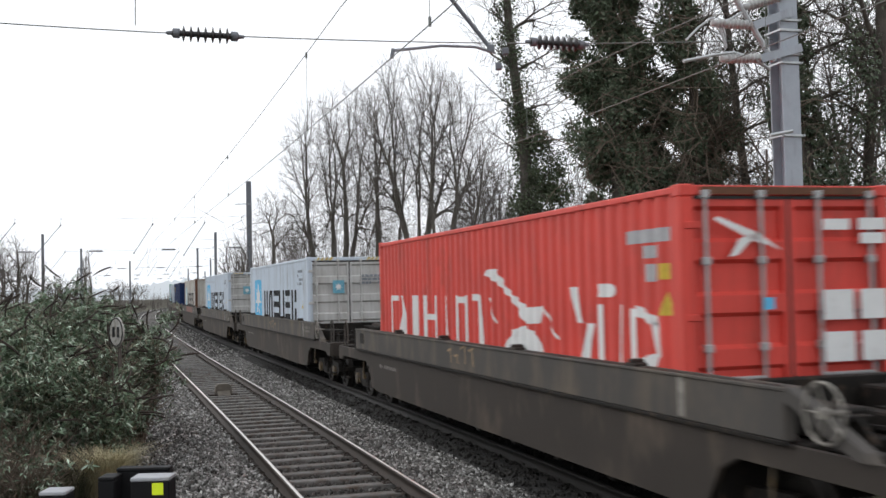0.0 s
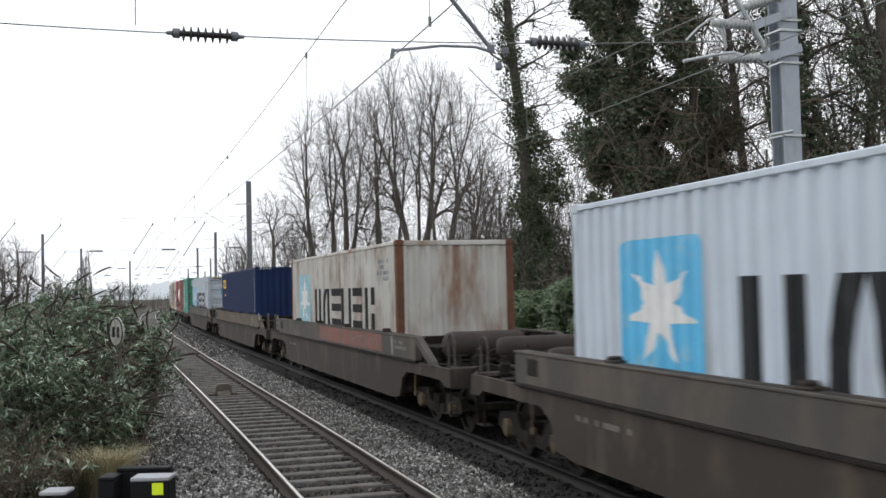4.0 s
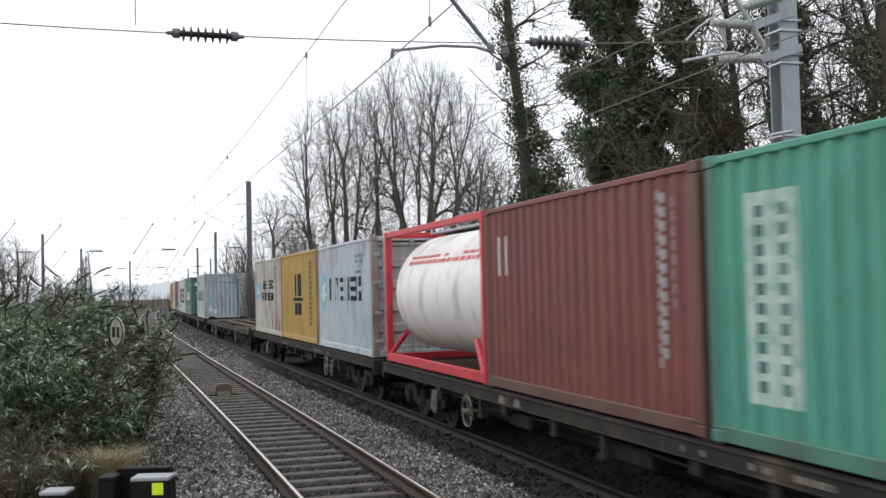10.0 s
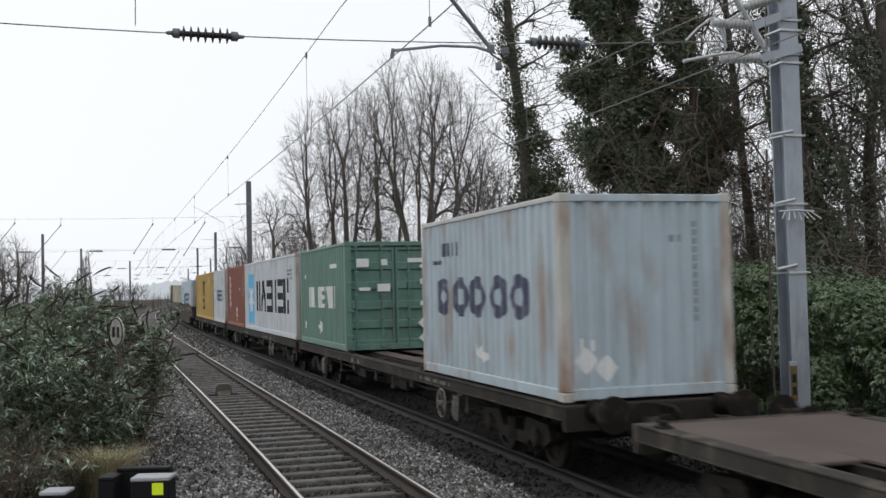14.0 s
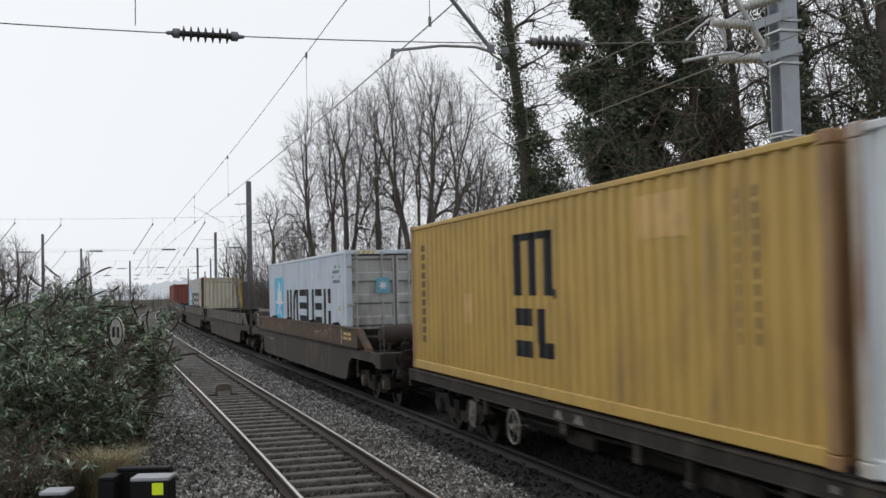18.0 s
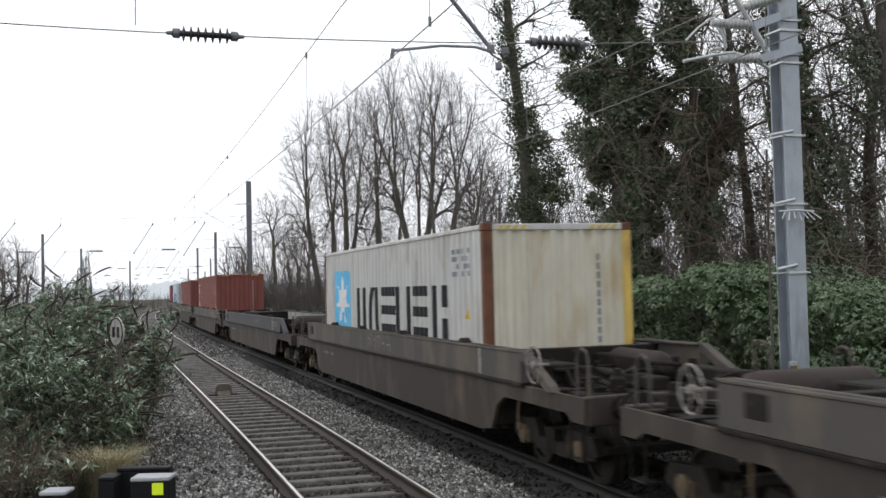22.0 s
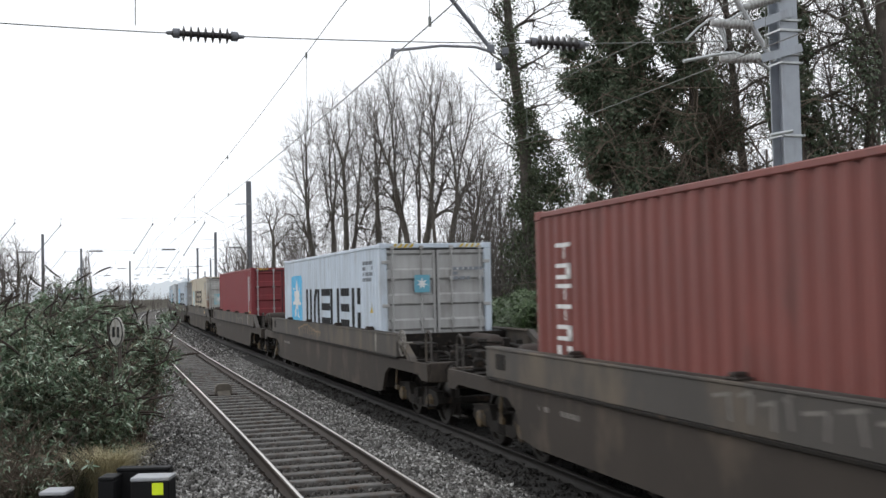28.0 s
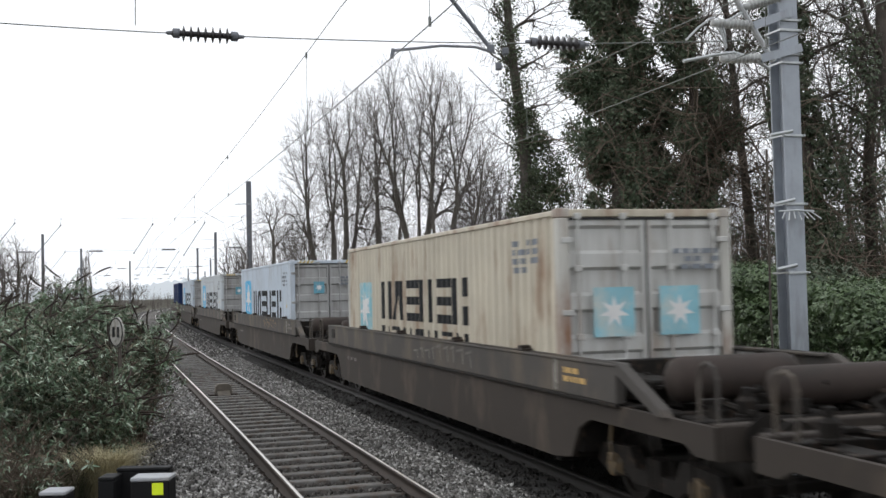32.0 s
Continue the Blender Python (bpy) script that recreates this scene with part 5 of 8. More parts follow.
def build_overhead():
    S1 = 15.35
    near = h_mast(S1, 3.04, 8.6, 0.3, M_galv, "tall pale grey galvanised steel H mast beside the far track", (5.62, 5.75, 6.1, 6.25, 4.55, 3.55, 2.55))
    m = near.matrix_basis.inverted()

    def bit(name, geo, mat, label="", smooth=False):
        geo.v = [tuple(m @ Vector(v)) for v in geo.v]
        return part(name, geo, mat, near, label, smooth=smooth)

    def at(lat, z, ds=0.0):
        return line(S1 + ds, lat, z)
    for (l0, z0), (l1, z1) in (((2.4, 6.12), (3.05, 6.36)), ((2.62, 5.68), (3.05, 5.8))):
        a, b = at(l0, z0, -0.2), at(l1, z1, -0.2)
        g = Geo()
        g.prism([(-0.36, -0.06), (0.36, -0.06), (0.36, 0.06), (-0.36, 0.06)], "y", -0.05, 0.05)
        mm = aim(a, b)
        g.v = [tuple(mm @ Vector(v)) for v in g.v]
        bit("bracket", g, M_galv, "stout bracket on the mast")
    for l0, l1, z0, z1 in ((1.75, 2.45, 6.13, 6.13), (1.85, 2.6, 5.62, 5.66), (2.25, 2.95, 6.38, 6.6)):
        me = insulator(M_insul_grey, 9, 0.075, 0.56)
        ob = part("insulator", me, None, near, "ribbed pale grey insulator", m @ aim(at(l0, z0, -0.2), at(l1, z1, -0.2)))
    bit("cantilever_tube", Geo().tube([at(1.55, 7.35, -0.2), at(2.72, 5.62, -0.2)], 0.04, 8), M_paleband, "slanting alloy cantilever tube")
    bit("steady_tube", Geo().tube([at(1.25, 5.56, -0.2), at(1.7, 5.66, -0.2), at(2.05, 5.72, -0.2), at(2.35, 5.66, -0.2), at(2.66, 5.5, -0.2)], 0.025, 7), M_paleband, "pale curved steady tube")
    bit("jumper_loop", Geo().tube([at(1.3, 5.86, -0.2), at(1.5, 6.05, -0.2), at(1.72, 6.2, -0.2), at(1.86, 6.05, -0.2), at(1.95, 5.78, -0.2), at(1.93, 6.0, -0.2), at(1.84, 6.18, -0.2)], 0.018, 6), M_paleband, "pale looped jumper cable")
    bit("stay_tube", Geo().tube([at(1.9, 6.13, -0.2), at(2.3, 6.35, -0.2)], 0.022, 6), M_paleband)
    for z, l in ((4.55, 2.68), (3.55, 2.72), (2.6, 2.72)):
        g = Geo()
        a = at(l, z, -0.12)
        g.tube([a, at(3.0, z + 0.06, -0.2)], 0.03, 6)
        bit("conduit_clip", g, M_paleband)
    bit("conduit", Geo().tube([at(2.64, -0.4, -0.1), at(2.6, 2.0, -0.1), at(2.62, 4.35, -0.1)], 0.017, 6), M_bark_dark, "thin dark conduit beside the mast")
    guard = bit("anti_climb_guard", Geo().tube([at(2.72, 3.44, -0.22), at(3.0, 3.45, -0.24), at(3.3, 3.44, -0.22)], 0.014, 5), M_paleband, "spiky anti-climb guard round the mast")
    for k in range(7):
        g = Geo().tube([at(2.82 + k * 0.07, 3.44, -0.22), at(2.68 + k * 0.11, 3.32 - 0.02 * (k % 2), -0.34)], 0.009, 4)
        g.v = [tuple(m @ Vector(v)) for v in g.v]
        part("spike", g, M_paleband, guard)
    c = at(2.83, 0, -0.26)
    bit("marker_post", Geo().box(c.x - 0.06, c.x + 0.06, c.y - 0.02, c.y + 0.02, -0.45, 1.28, 0.006), M_galv, "narrow grey marker post against the mast")
    bit("plate", Geo().box(c.x - 0.05, c.x + 0.05, c.y - 0.032, c.y - 0.021, 0.72, 1.22, 0.003), M_mark_mustard, "weathered yellow plate low on the mast")
    for z in (0.8, 0.98):
        bit("dark_bar", Geo().box(c.x - 0.03, c.x + 0.03, c.y - 0.037, c.y - 0.033, z, z + 0.12), M_mark_black)

    # span with its feeder and the arms for the near mast
    span(S1, -12.5, 2.86, 5.9, 5.99, (-5.33, -0.58), "thin cross-span wire with dark insulators over both tracks", droop=0.28)
    far_end = line(S1, -12.5, 0)
    wire("hanger_wire", [line(S1, -6.17, 5.74), line(S1, -6.15, 8.2)], 0.007, "thin vertical hanger above the span wire")
    span(S1, -12.5, 2.9, 8.3, 8.5, (), "upper cross-span wire above the tracks")
    arm = registration(S1, (-1.56, 5.66), (-3.7, 8.2), 8.3, "slanting dark tube holding the near track's wires")
    arm.name = "registration_arm"
    g = Geo().tube([line(S1, -1.5, 5.6), line(S1 - 0.5, -1.95, 5.55), line(S1 - 1.4, -2.7, 5.33), line(12.8, -3.58, 4.98)], 0.017, 7)
    part("steady_arm", g, M_dark_steel, arm, "bent light steady arm")
    part("drop_bracket", Geo().tube([line(12.8, -3.58, 5.0), line(12.8, -3.6, 4.9)], 0.022, 6), M_dark_steel, arm)
    for l, z in ((-1.56, 5.66), (-1.45, 5.42), (-1.35, 5.63)):
        c, g = line(S1, l, z), Geo()
        g.box(c.x - 0.045, c.x + 0.045, c.y - 0.04, c.y + 0.04, c.z - 0.05, c.z + 0.05, 0.016)
        part("clamp", g, M_dark_steel, arm)
    # left end of the first span, out of the view
    h_mast(S1, -12.6, 8.6, 0.3, M_galv, "grey steel H mast across the tracks")

    # farther spans
    right = {78.0: (2.95, 10.3, 0.34), 128.0: (4.0, 9.5, 0.3), 170.0: (2.5, 9.4, 0.3), 214.0: (3.2, 9.0, 0.3)}
    left = {78.0: (-20.5, 9.6), 128.0: (-14.9, 9.45), 170.0: (-14.6, 9.6), 214.0: (-12.0, 9.0)}
    for s in right:
        lat, top, size = right[s]
        h_mast(s, lat, top, size, M_dark_steel, "dark grey steel H mast along the railway", (5.8, top - 1.6))
        h_mast(s, left[s][0], left[s][1], 0.28, M_dark_steel, "dark grey steel H mast on the other side of the tracks", (5.8,))
        ins = (-11.9, -7.4, -2.6, 1.9) if s < 100 else (-10.8, -6.5, -2.2, 2.0)
        span(s, left[s][0], lat, 5.55, 5.65, ins, "thin far cross-span wire with dark insulators")
        span(s, left[s][0], lat, 7.75, 7.85, (), "thin upper cross-span wire")
        for (a, b) in (((-4.92, 5.33), (-3.66, 7.3)), ((-1.59, 5.15), (-0.14, 7.38)), ((-11.28, 5.26), (-9.66, 7.24)), ((-14.2, 5.26), (-12.55, 7.4))):
            if a[0] > left[s][0]:
                registration(s, a, b, 7.8, "thin slanting registration tube under the far span")
    g = Geo().tube([line(78, 1.95, 8.7), line(78, 2.95, 8.72)], 0.03, 6)
    ob = part("side_arm", g, M_dark_steel)
    tagged(ob, "short dark side arm on the mast", "bracket")
    for k in range(7):
        s = 255 + 36 * k
        h_mast(s, 3.2, 8.6, 0.28, M_dark_steel, "small distant grey mast along the railway")
        h_mast(s + 8, -5.95, 8.4, 0.28, M_dark_steel, "small distant grey mast beside the near track")
    catenary(-GAP, [(-35, 15.35), (15.35, 78), (78, 128), (128, 170), (170, 214)], "near", 4.9, 5.82, 6.12)
    catenary(0.0, [(-35, 15.35), (15.35, 78), (78, 128), (128, 170), (170, 214)], "far", 4.85, 5.25, 5.55)


# ---- trees and bushes ----
def limb(g, rng, p, d, length, r, depth, spread, up, wander, sides=(7, 5, 3, 3, 3), taper=0.45, tips=None):
    """One branch and, at its joints, its side branches."""
    n = max(3, min(6, int(length / 0.5))) if depth > 1 else (3 if depth == 1 else 1)
    pts, rs = [Vector(p)], [r]
    cur = Vector(d).normalized()
    kids = []
    for i in range(n):
        cur = (cur + Vector((rng.gauss(0, wander), rng.gauss(0, wander), rng.gauss(0, wander) + up))).normalized()
        pts.append(pts[-1] + cur * (length / n))
        rs.append(r * (1 - (1 - taper) * (i + 1) / n))
        kids.append((pts[-1].copy(), cur.copy(), rs[-1], (i + 1) / n))
    lv = min(len(sides) - 1, g.level - depth)
    g.tube(pts, rs, sides[lv], caps=False)
    if depth <= 0:
        if tips is not None:
            tips.append(pts[-1])
        return
    for q, cd, cr, u in kids:
        if u < g.bare:
            continue
        for k in range(g.forks if u < 0.99 else 2):
            if rng.random() > g.chance and u < 0.99:
                continue
            a = rng.uniform(0, 6.283)
            side = cd.cross(Vector((math.cos(a), math.sin(a), 0.3))).normalized()
            nd = (cd * (1 - spread) + side * spread).normalized()
            limb(g, rng, q, nd, length * rng.uniform(0.45, 0.72) * (1.1 - 0.4 * u), cr * rng.uniform(0.45, 0.65), depth - 1, spread, up, wander * 1.15, sides, taper, tips)


def goals(rs, crown, count):
    """Places for twig ends, spread through ellipsoids (x, y, z, rx, ry, rz) and thicker towards their skins."""
    E = np.array(crown, float)
    vol = E[:, 3] * E[:, 4] * E[:, 5]
    pick = rs.choice(len(E), count, p=vol / vol.sum())
    d = rs.normal(size=(count, 3))
    d *= (rs.rand(count) ** 0.4 / np.linalg.norm(d, axis=1))[:, None]
    return E[pick, :3] + d * E[pick, 3:]


def fan(rs, thick, thin, start, way, pts, tip, reach=0.27):
    """A limb that heads for its share of the twig ends and forks until each has its own twig."""
    todo = [(np.array(start, float), np.array(way, float), pts, 0)]
    while todo:
        p, d, q, depth = todo.pop()
        n = len(q)
        c = q.mean(0)
        gap = np.linalg.norm(c - p)
        r0 = tip * n ** 0.47
        if n == 1:
            q1 = q[0]
            bow = p + d * gap * 0.4 + rs.normal(size=3) * 0.03
            mid = 0.5 * bow + 0.5 * (p + q1) / 2
            thin.tube([p, mid, q1], [tip, tip * 0.8, tip * 0.45], 3, caps=False)
            for k in range(2):
                v = (q1 - mid) / max(1e-6, np.linalg.norm(q1 - mid)) + rs.normal(size=3) * 0.55
                o = mid + (q1 - mid) * rs.uniform(0.1, 0.8)
                thin.tube([o, o + v * rs.uniform(0.2, 0.55)], [tip * 0.65, tip * 0.35], 3, caps=False)
            continue
        f = min(reach * rs.uniform(0.7, 1.4), 0.8)
        aim_at = (c - p) / max(gap, 1e-6)
        step = gap * f
        bend = d * 0.4 + aim_at * 0.6
        bend /= max(np.linalg.norm(bend), 1e-6)
        a = p + bend * step * 0.5 + rs.normal(size=3) * 0.04 * step
        end = a + (0.15 * d + 0.85 * aim_at) * step * 0.55
        out = end - a
        out /= max(np.linalg.norm(out), 1e-6)
        g = thick if r0 > 0.05 else thin
        g.tube([p, a, end], [r0, r0 * 0.96, r0 * 0.9], 8 if r0 > 0.09 else (5 if r0 > 0.03 else 3), caps=False)
        w0 = (q - c) * (1.0, 1.0, 0.8)
        ax = np.linalg.svd(w0, full_matrices=False)[2][0] + rs.normal(size=3) * 0.4
        side = w0 @ ax
        k = int(np.clip(round(n * rs.uniform(0.18, 0.82)), 1, n - 1))
        order = np.argsort(side)
        todo.append((end, out, q[order[:k]], depth + 1))
        todo.append((end, out, q[order[k:]], depth + 1))


def bare_tree(base, fork, crown, seed, label, stems=1, count=900, tip=0.007, girth=1.0, group="leafless trees", mat=None):
    """A leafless tree. fork: height at which the stems divide; crown: rows of (x, y, z, rx, ry, rz)."""
    rs = np.random.RandomState(seed)
    tree = thing("tree", Matrix.Translation(base), label, "tree", group)
    lines = []
    for k in range(stems):
        a = 6.283 * (k + 0.5 * rs.rand()) / stems
        w = 0.14 * (stems > 1)
        x, y = math.cos(a) * w, math.sin(a) * w
        pts = [(x, y, -0.4)]
        for i in range(1, 6):
            x, y = x + rs.normal() * 0.07 + math.cos(a) * w * 0.7, y + rs.normal() * 0.07 + math.sin(a) * w * 0.7
            pts.append((x, y, fork * i / 5))
        lines.append(pts)
    ends, thick, thin = goals(rs, crown, count), Geo(), Geo()
    owner = np.argmin(np.array([[np.linalg.norm(e[:2] - (np.array(st[-1][:2]) * 6)) for st in lines] for e in ends]), axis=1)
    for k, st in enumerate(lines):
        mine = ends[owner == k]
        if len(mine) < 2:
            continue
        r = tip * len(mine) ** 0.47 * girth
        thick.tube(st, [r * (1.35 - 0.35 * i / (len(st) - 1)) for i in range(len(st))], 9, caps=False)
        d = np.array(st[-1]) - np.array(st[-2])
        fan(rs, thick, thin, st[-1], d / np.linalg.norm(d), mine, tip)
    part("trunk", raw_quads(thick, "trunk", mat or M_bark), None, tree, "grey trunk and main limbs")
    part("crown", raw_quads(thin, "crown", M_twig), None, tree, "fine leafless branches")
    return tree


def raw_quads(g, name, mat):
    return raw_mesh(name, np.array([tuple(v) for v in g.v]), np.array(g.f), mat)


def leaf_cloud(centres, radii, per, size, seed, droop=0.3, aspect=0.5, hollow=0.55):
    """Many folded leaves through ellipsoids: points near their skins."""
    rng = np.random.RandomState(seed)
    C, R = np.asarray(centres, float), np.asarray(radii, float)
    n = per * len(C)
    idx = np.repeat(np.arange(len(C)), per)
    d = rng.normal(size=(n, 3))
    d /= np.linalg.norm(d, axis=1)[:, None]
    rad = hollow + (1.08 - hollow) * rng.rand(n) ** 0.6
    p = C[idx] + d * R[idx] * rad[:, None]
    return leaves_at(p, d, size, rng, droop, aspect)


def leaves_at(p, d, size, rng, droop=0.3, aspect=0.5):
    n = len(p)
    ax = d + rng.normal(size=(n, 3)) * 0.8
    ax[:, 2] -= droop
    ax /= np.linalg.norm(ax, axis=1)[:, None]
    side = np.cross(ax, rng.normal(size=(n, 3)))
    side /= np.linalg.norm(side, axis=1)[:, None]
    up = np.cross(side, ax)
    L = size * (0.6 + 0.8 * rng.rand(n))[:, None]
    Wd = L * aspect * 0.5
    v = np.stack([p, p + ax * L * 0.45 + side * Wd + up * L * 0.08, p + ax * L, p + ax * L * 0.45 - side * Wd + up * L * 0.08], 1)
    return v.reshape(-1, 3), np.arange(n * 4).reshape(n, 4)


def leaf_mesh(name, chunks, mat):
    V, F, o = [], [], 0
    for v, f in chunks:
        V.append(v)
        F.append(f + o)
        o += len(v)
    return raw_mesh(name, np.concatenate(V), np.concatenate(F), mat)


def ivy_tree(base, height, girth, seed, label, mass, leaf=0.11, per=900, mat=None, limbs=True, density=8, core=False, bare=0.3, crown_at=None, lean=0.0, vines=0):
    """A trunk wrapped in evergreen leaves. mass: rows of (dx, dy, z, rx, rz) ellipsoids of foliage."""
    rng = random.Random(seed)
    tree = thing("tree", Matrix.Translation(base), label, "tree", "evergreen and ivy-clad trees")
    trunk, crown = Geo(), Geo()
    pts, rs, cur, joints = [Vector((0, 0, -0.3))], [girth * 1.3], Vector((rng.uniform(-0.05, 0.05) + lean, 0, 1)), []
    n = 12
    for i in range(n):
        cur = (cur + Vector((rng.gauss(0, 0.035), rng.gauss(0, 0.035), 0.06))).normalized()
        pts.append(pts[-1] + cur * height / n)
        rs.append(girth * (1 - 0.7 * (i + 1) / n))
        joints.append((pts[-1].copy(), cur.copy(), rs[-1], (i + 1) / n))
    trunk.tube(pts, rs, 10, caps=False)
    part("trunk", trunk, M_bark_dark, tree, smooth=True)
    if crown_at:
        rs, thick, thin = np.random.RandomState(seed), Geo(), Geo()
        ends = goals(rs, crown_at, 620)
        heights = np.array([q.z for q in pts])
        owner = np.clip(np.searchsorted(heights, ends[:, 2] - 0.8 * np.hypot(ends[:, 0], ends[:, 1]) - 0.3), 3, n)
        for k in np.unique(owner):
            mine = ends[owner == k]
            for half in (mine[mine[:, 0] < pts[k].x], mine[mine[:, 0] >= pts[k].x]):
                if len(half) > 1:
                    to = half.mean(0) - np.array(pts[k])
                    to /= np.linalg.norm(to)
                    fan(rs, thick, thin, pts[k], to * 0.6 + np.array((0, 0, 0.5)), half, 0.0085)
        thick.v, thick.f = thick.v + thin.v, thick.f + [tuple(i + len(thick.v) for i in f) for f in thin.f]
        part("crown", raw_quads(thick, "crown", M_bark_dark), None, tree, "dark bare limbs")
    elif limbs:
        crown.level, crown.bare, crown.forks, crown.chance = 4, 0.2, 2, 0.5
        for q, cd, cr, u in joints:
            if u < bare:
                continue
            for j in range(2):
                b = rng.uniform(0, 6.283)
                nd = (cd * 0.4 + Vector((math.cos(b), math.sin(b), 0.3)).normalized() * 0.6).normalized()
                limb(crown, rng, q, nd, height * rng.uniform(0.16, 0.3), cr * 0.5, 3, 0.55, 0.05, 0.13)
        part("crown", raw_quads(crown, "crown", M_bark_dark), None, tree, "dark bare limbs")
    cs, rr = [], []
    for dx, dy, z, rx, rz in mass:
        k = max(3, int(rx * rz * density))
        tx, ty = [float(np.interp(z, [q.z for q in pts], [q[i] for q in pts])) for i in (0, 1)]
        dx, dy = dx + tx, dy + ty
        for i in range(k):
            a, b = rng.uniform(0, 6.283), rng.uniform(-1, 1)
            q = math.sqrt(1 - b * b) * rng.random() ** 0.35
            cs.append((dx + rx * q * math.cos(a), dy + rx * q * math.sin(a), z + rz * b))
            e = rng.uniform(0.28, 0.6)
            rr.append((e, e, e * rng.uniform(0.7, 1.3)))
    clouds = [leaf_cloud(cs, rr, per, leaf, seed, 0.5, 0.75, 0.2)]
    if core:
        clouds.append(leaf_cloud(cs, [tuple(0.75 * e for e in r3) for r3 in rr], 90, 0.14, seed + 1, 0.3, 0.8, 0.0))
    if vines:
        creep = Geo()
        for i in range(vines):
            c, e = cs[rng.randrange(len(cs))], rng.uniform(0.6, 2.4)
            if c[2] > 8.0 and rng.random() < 0.7:
                continue
            q, d, cp = Vector(c) + Vector((0, -rng.uniform(0.3, 0.9), 0)), Vector((rng.gauss(0, 1), rng.gauss(0, 0.5), rng.gauss(0, 0.8))).normalized(), []
            for k in range(5):
                cp.append(q.copy())
                d = (d + Vector((rng.gauss(0, 0.4), rng.gauss(0, 0.3), rng.gauss(0, 0.4)))).normalized()
                q = q + d * e * 0.3
            creep.tube(cp, [q2 * rng.uniform(0.5, 1.2) for q2 in (0.02, 0.018, 0.015, 0.011, 0.006)], 3, caps=False)
        part("creeper", raw_quads(creep, "creeper", M_bramble), None, tree, "dead brown creeper hanging in the foliage")
    part("foliage", leaf_mesh("foliage", clouds, mat or M_ivy), None, tree, "dense dark green leaves")
    return tree


def thicket(name, label, count, place, seed, height, mat, arch=0.5, r=0.008):
    """Thin arching stems over a stretch of ground, with side twigs."""
    rng = random.Random(seed)
    g = Geo()
    for i in range(count):
        base, hf = place(rng)
        a = rng.uniform(0, 6.283)
        out = Vector((math.cos(a), math.sin(a), 0))
        h = height * hf * rng.uniform(0.5, 1.15)
        pts, m = [], 4
        bend = arch * rng.uniform(0.2, 1.2)
        for k in range(m + 1):
            u = k / m
            pts.append(base + out * bend * h * u * u * 0.7 + Vector((rng.gauss(0, 0.05), rng.gauss(0, 0.05), h * (u - 0.25 * bend * u * u))))
        rr = r * rng.uniform(0.6, 1.6)
        g.tube(pts, [rr * (1 - 0.75 * k / m) for k in range(m + 1)], 3, caps=False)
        for k in range(2):
            q = pts[rng.randint(2, m)]
            d = Vector((rng.gauss(0, 1), rng.gauss(0, 1), rng.uniform(0, 1))).normalized()
            l = h * rng.uniform(0.1, 0.3)
            g.tube([q, q + d * l * 0.5 + Vector((0, 0, 0.02)), q + d * l], [rr * 0.5, rr * 0.4, rr * 0.2], 3, caps=False)
    ob = new(name, raw_quads(g, name, mat))
    return tagged(ob, label, "undergrowth", kind="stuff")


def rosettes(centres, radii, shoots, size, seed, slim=0.2):
    """Shoots over rounded mounds, each with a whorl of long drooping leaves that face out and up."""
    rs = np.random.RandomState(seed)
    C, R = np.asarray(centres, float), np.asarray(radii, float)
    n = shoots * len(C)
    idx = np.repeat(np.arange(len(C)), shoots)
    d = rs.normal(size=(n, 3))
    d[:, 2] += 0.35
    d /= np.linalg.norm(d, axis=1)[:, None]
    p = C[idx] + d * R[idx] * (0.72 + 0.36 * rs.rand(n))[:, None]
    a = d * 0.7 + np.array((0, 0, 0.55)) + rs.normal(size=(n, 3)) * 0.2
    a /= np.linalg.norm(a, axis=1)[:, None]
    u = np.cross(a, rs.normal(size=(n, 3)))
    u /= np.linalg.norm(u, axis=1)[:, None]
    w = np.cross(a, u)
    V = []
    for k in range(6):
        t = 6.283 * (k + 0.5 * rs.rand(n)) / 6
        ax = u * np.cos(t)[:, None] + w * np.sin(t)[:, None] + a * (0.35 - 0.5 * rs.rand(n))[:, None]
        ax[:, 2] -= 0.35
        ax /= np.linalg.norm(ax, axis=1)[:, None]
        side = np.cross(ax, a)
        side /= np.maximum(np.linalg.norm(side, axis=1), 1e-6)[:, None]
        L = size * (0.7 + 0.6 * rs.rand(n))[:, None]
        q = p - a * (0.02 * k)
        V.append(np.stack([q, q + ax * L * 0.45 + side * L * slim, q + ax * L - a * L * 0.12, q + ax * L * 0.45 - side * L * slim], 1))
    v = np.concatenate(V).reshape(-1, 3)
    return v, np.arange(len(v)).reshape(-1, 4)


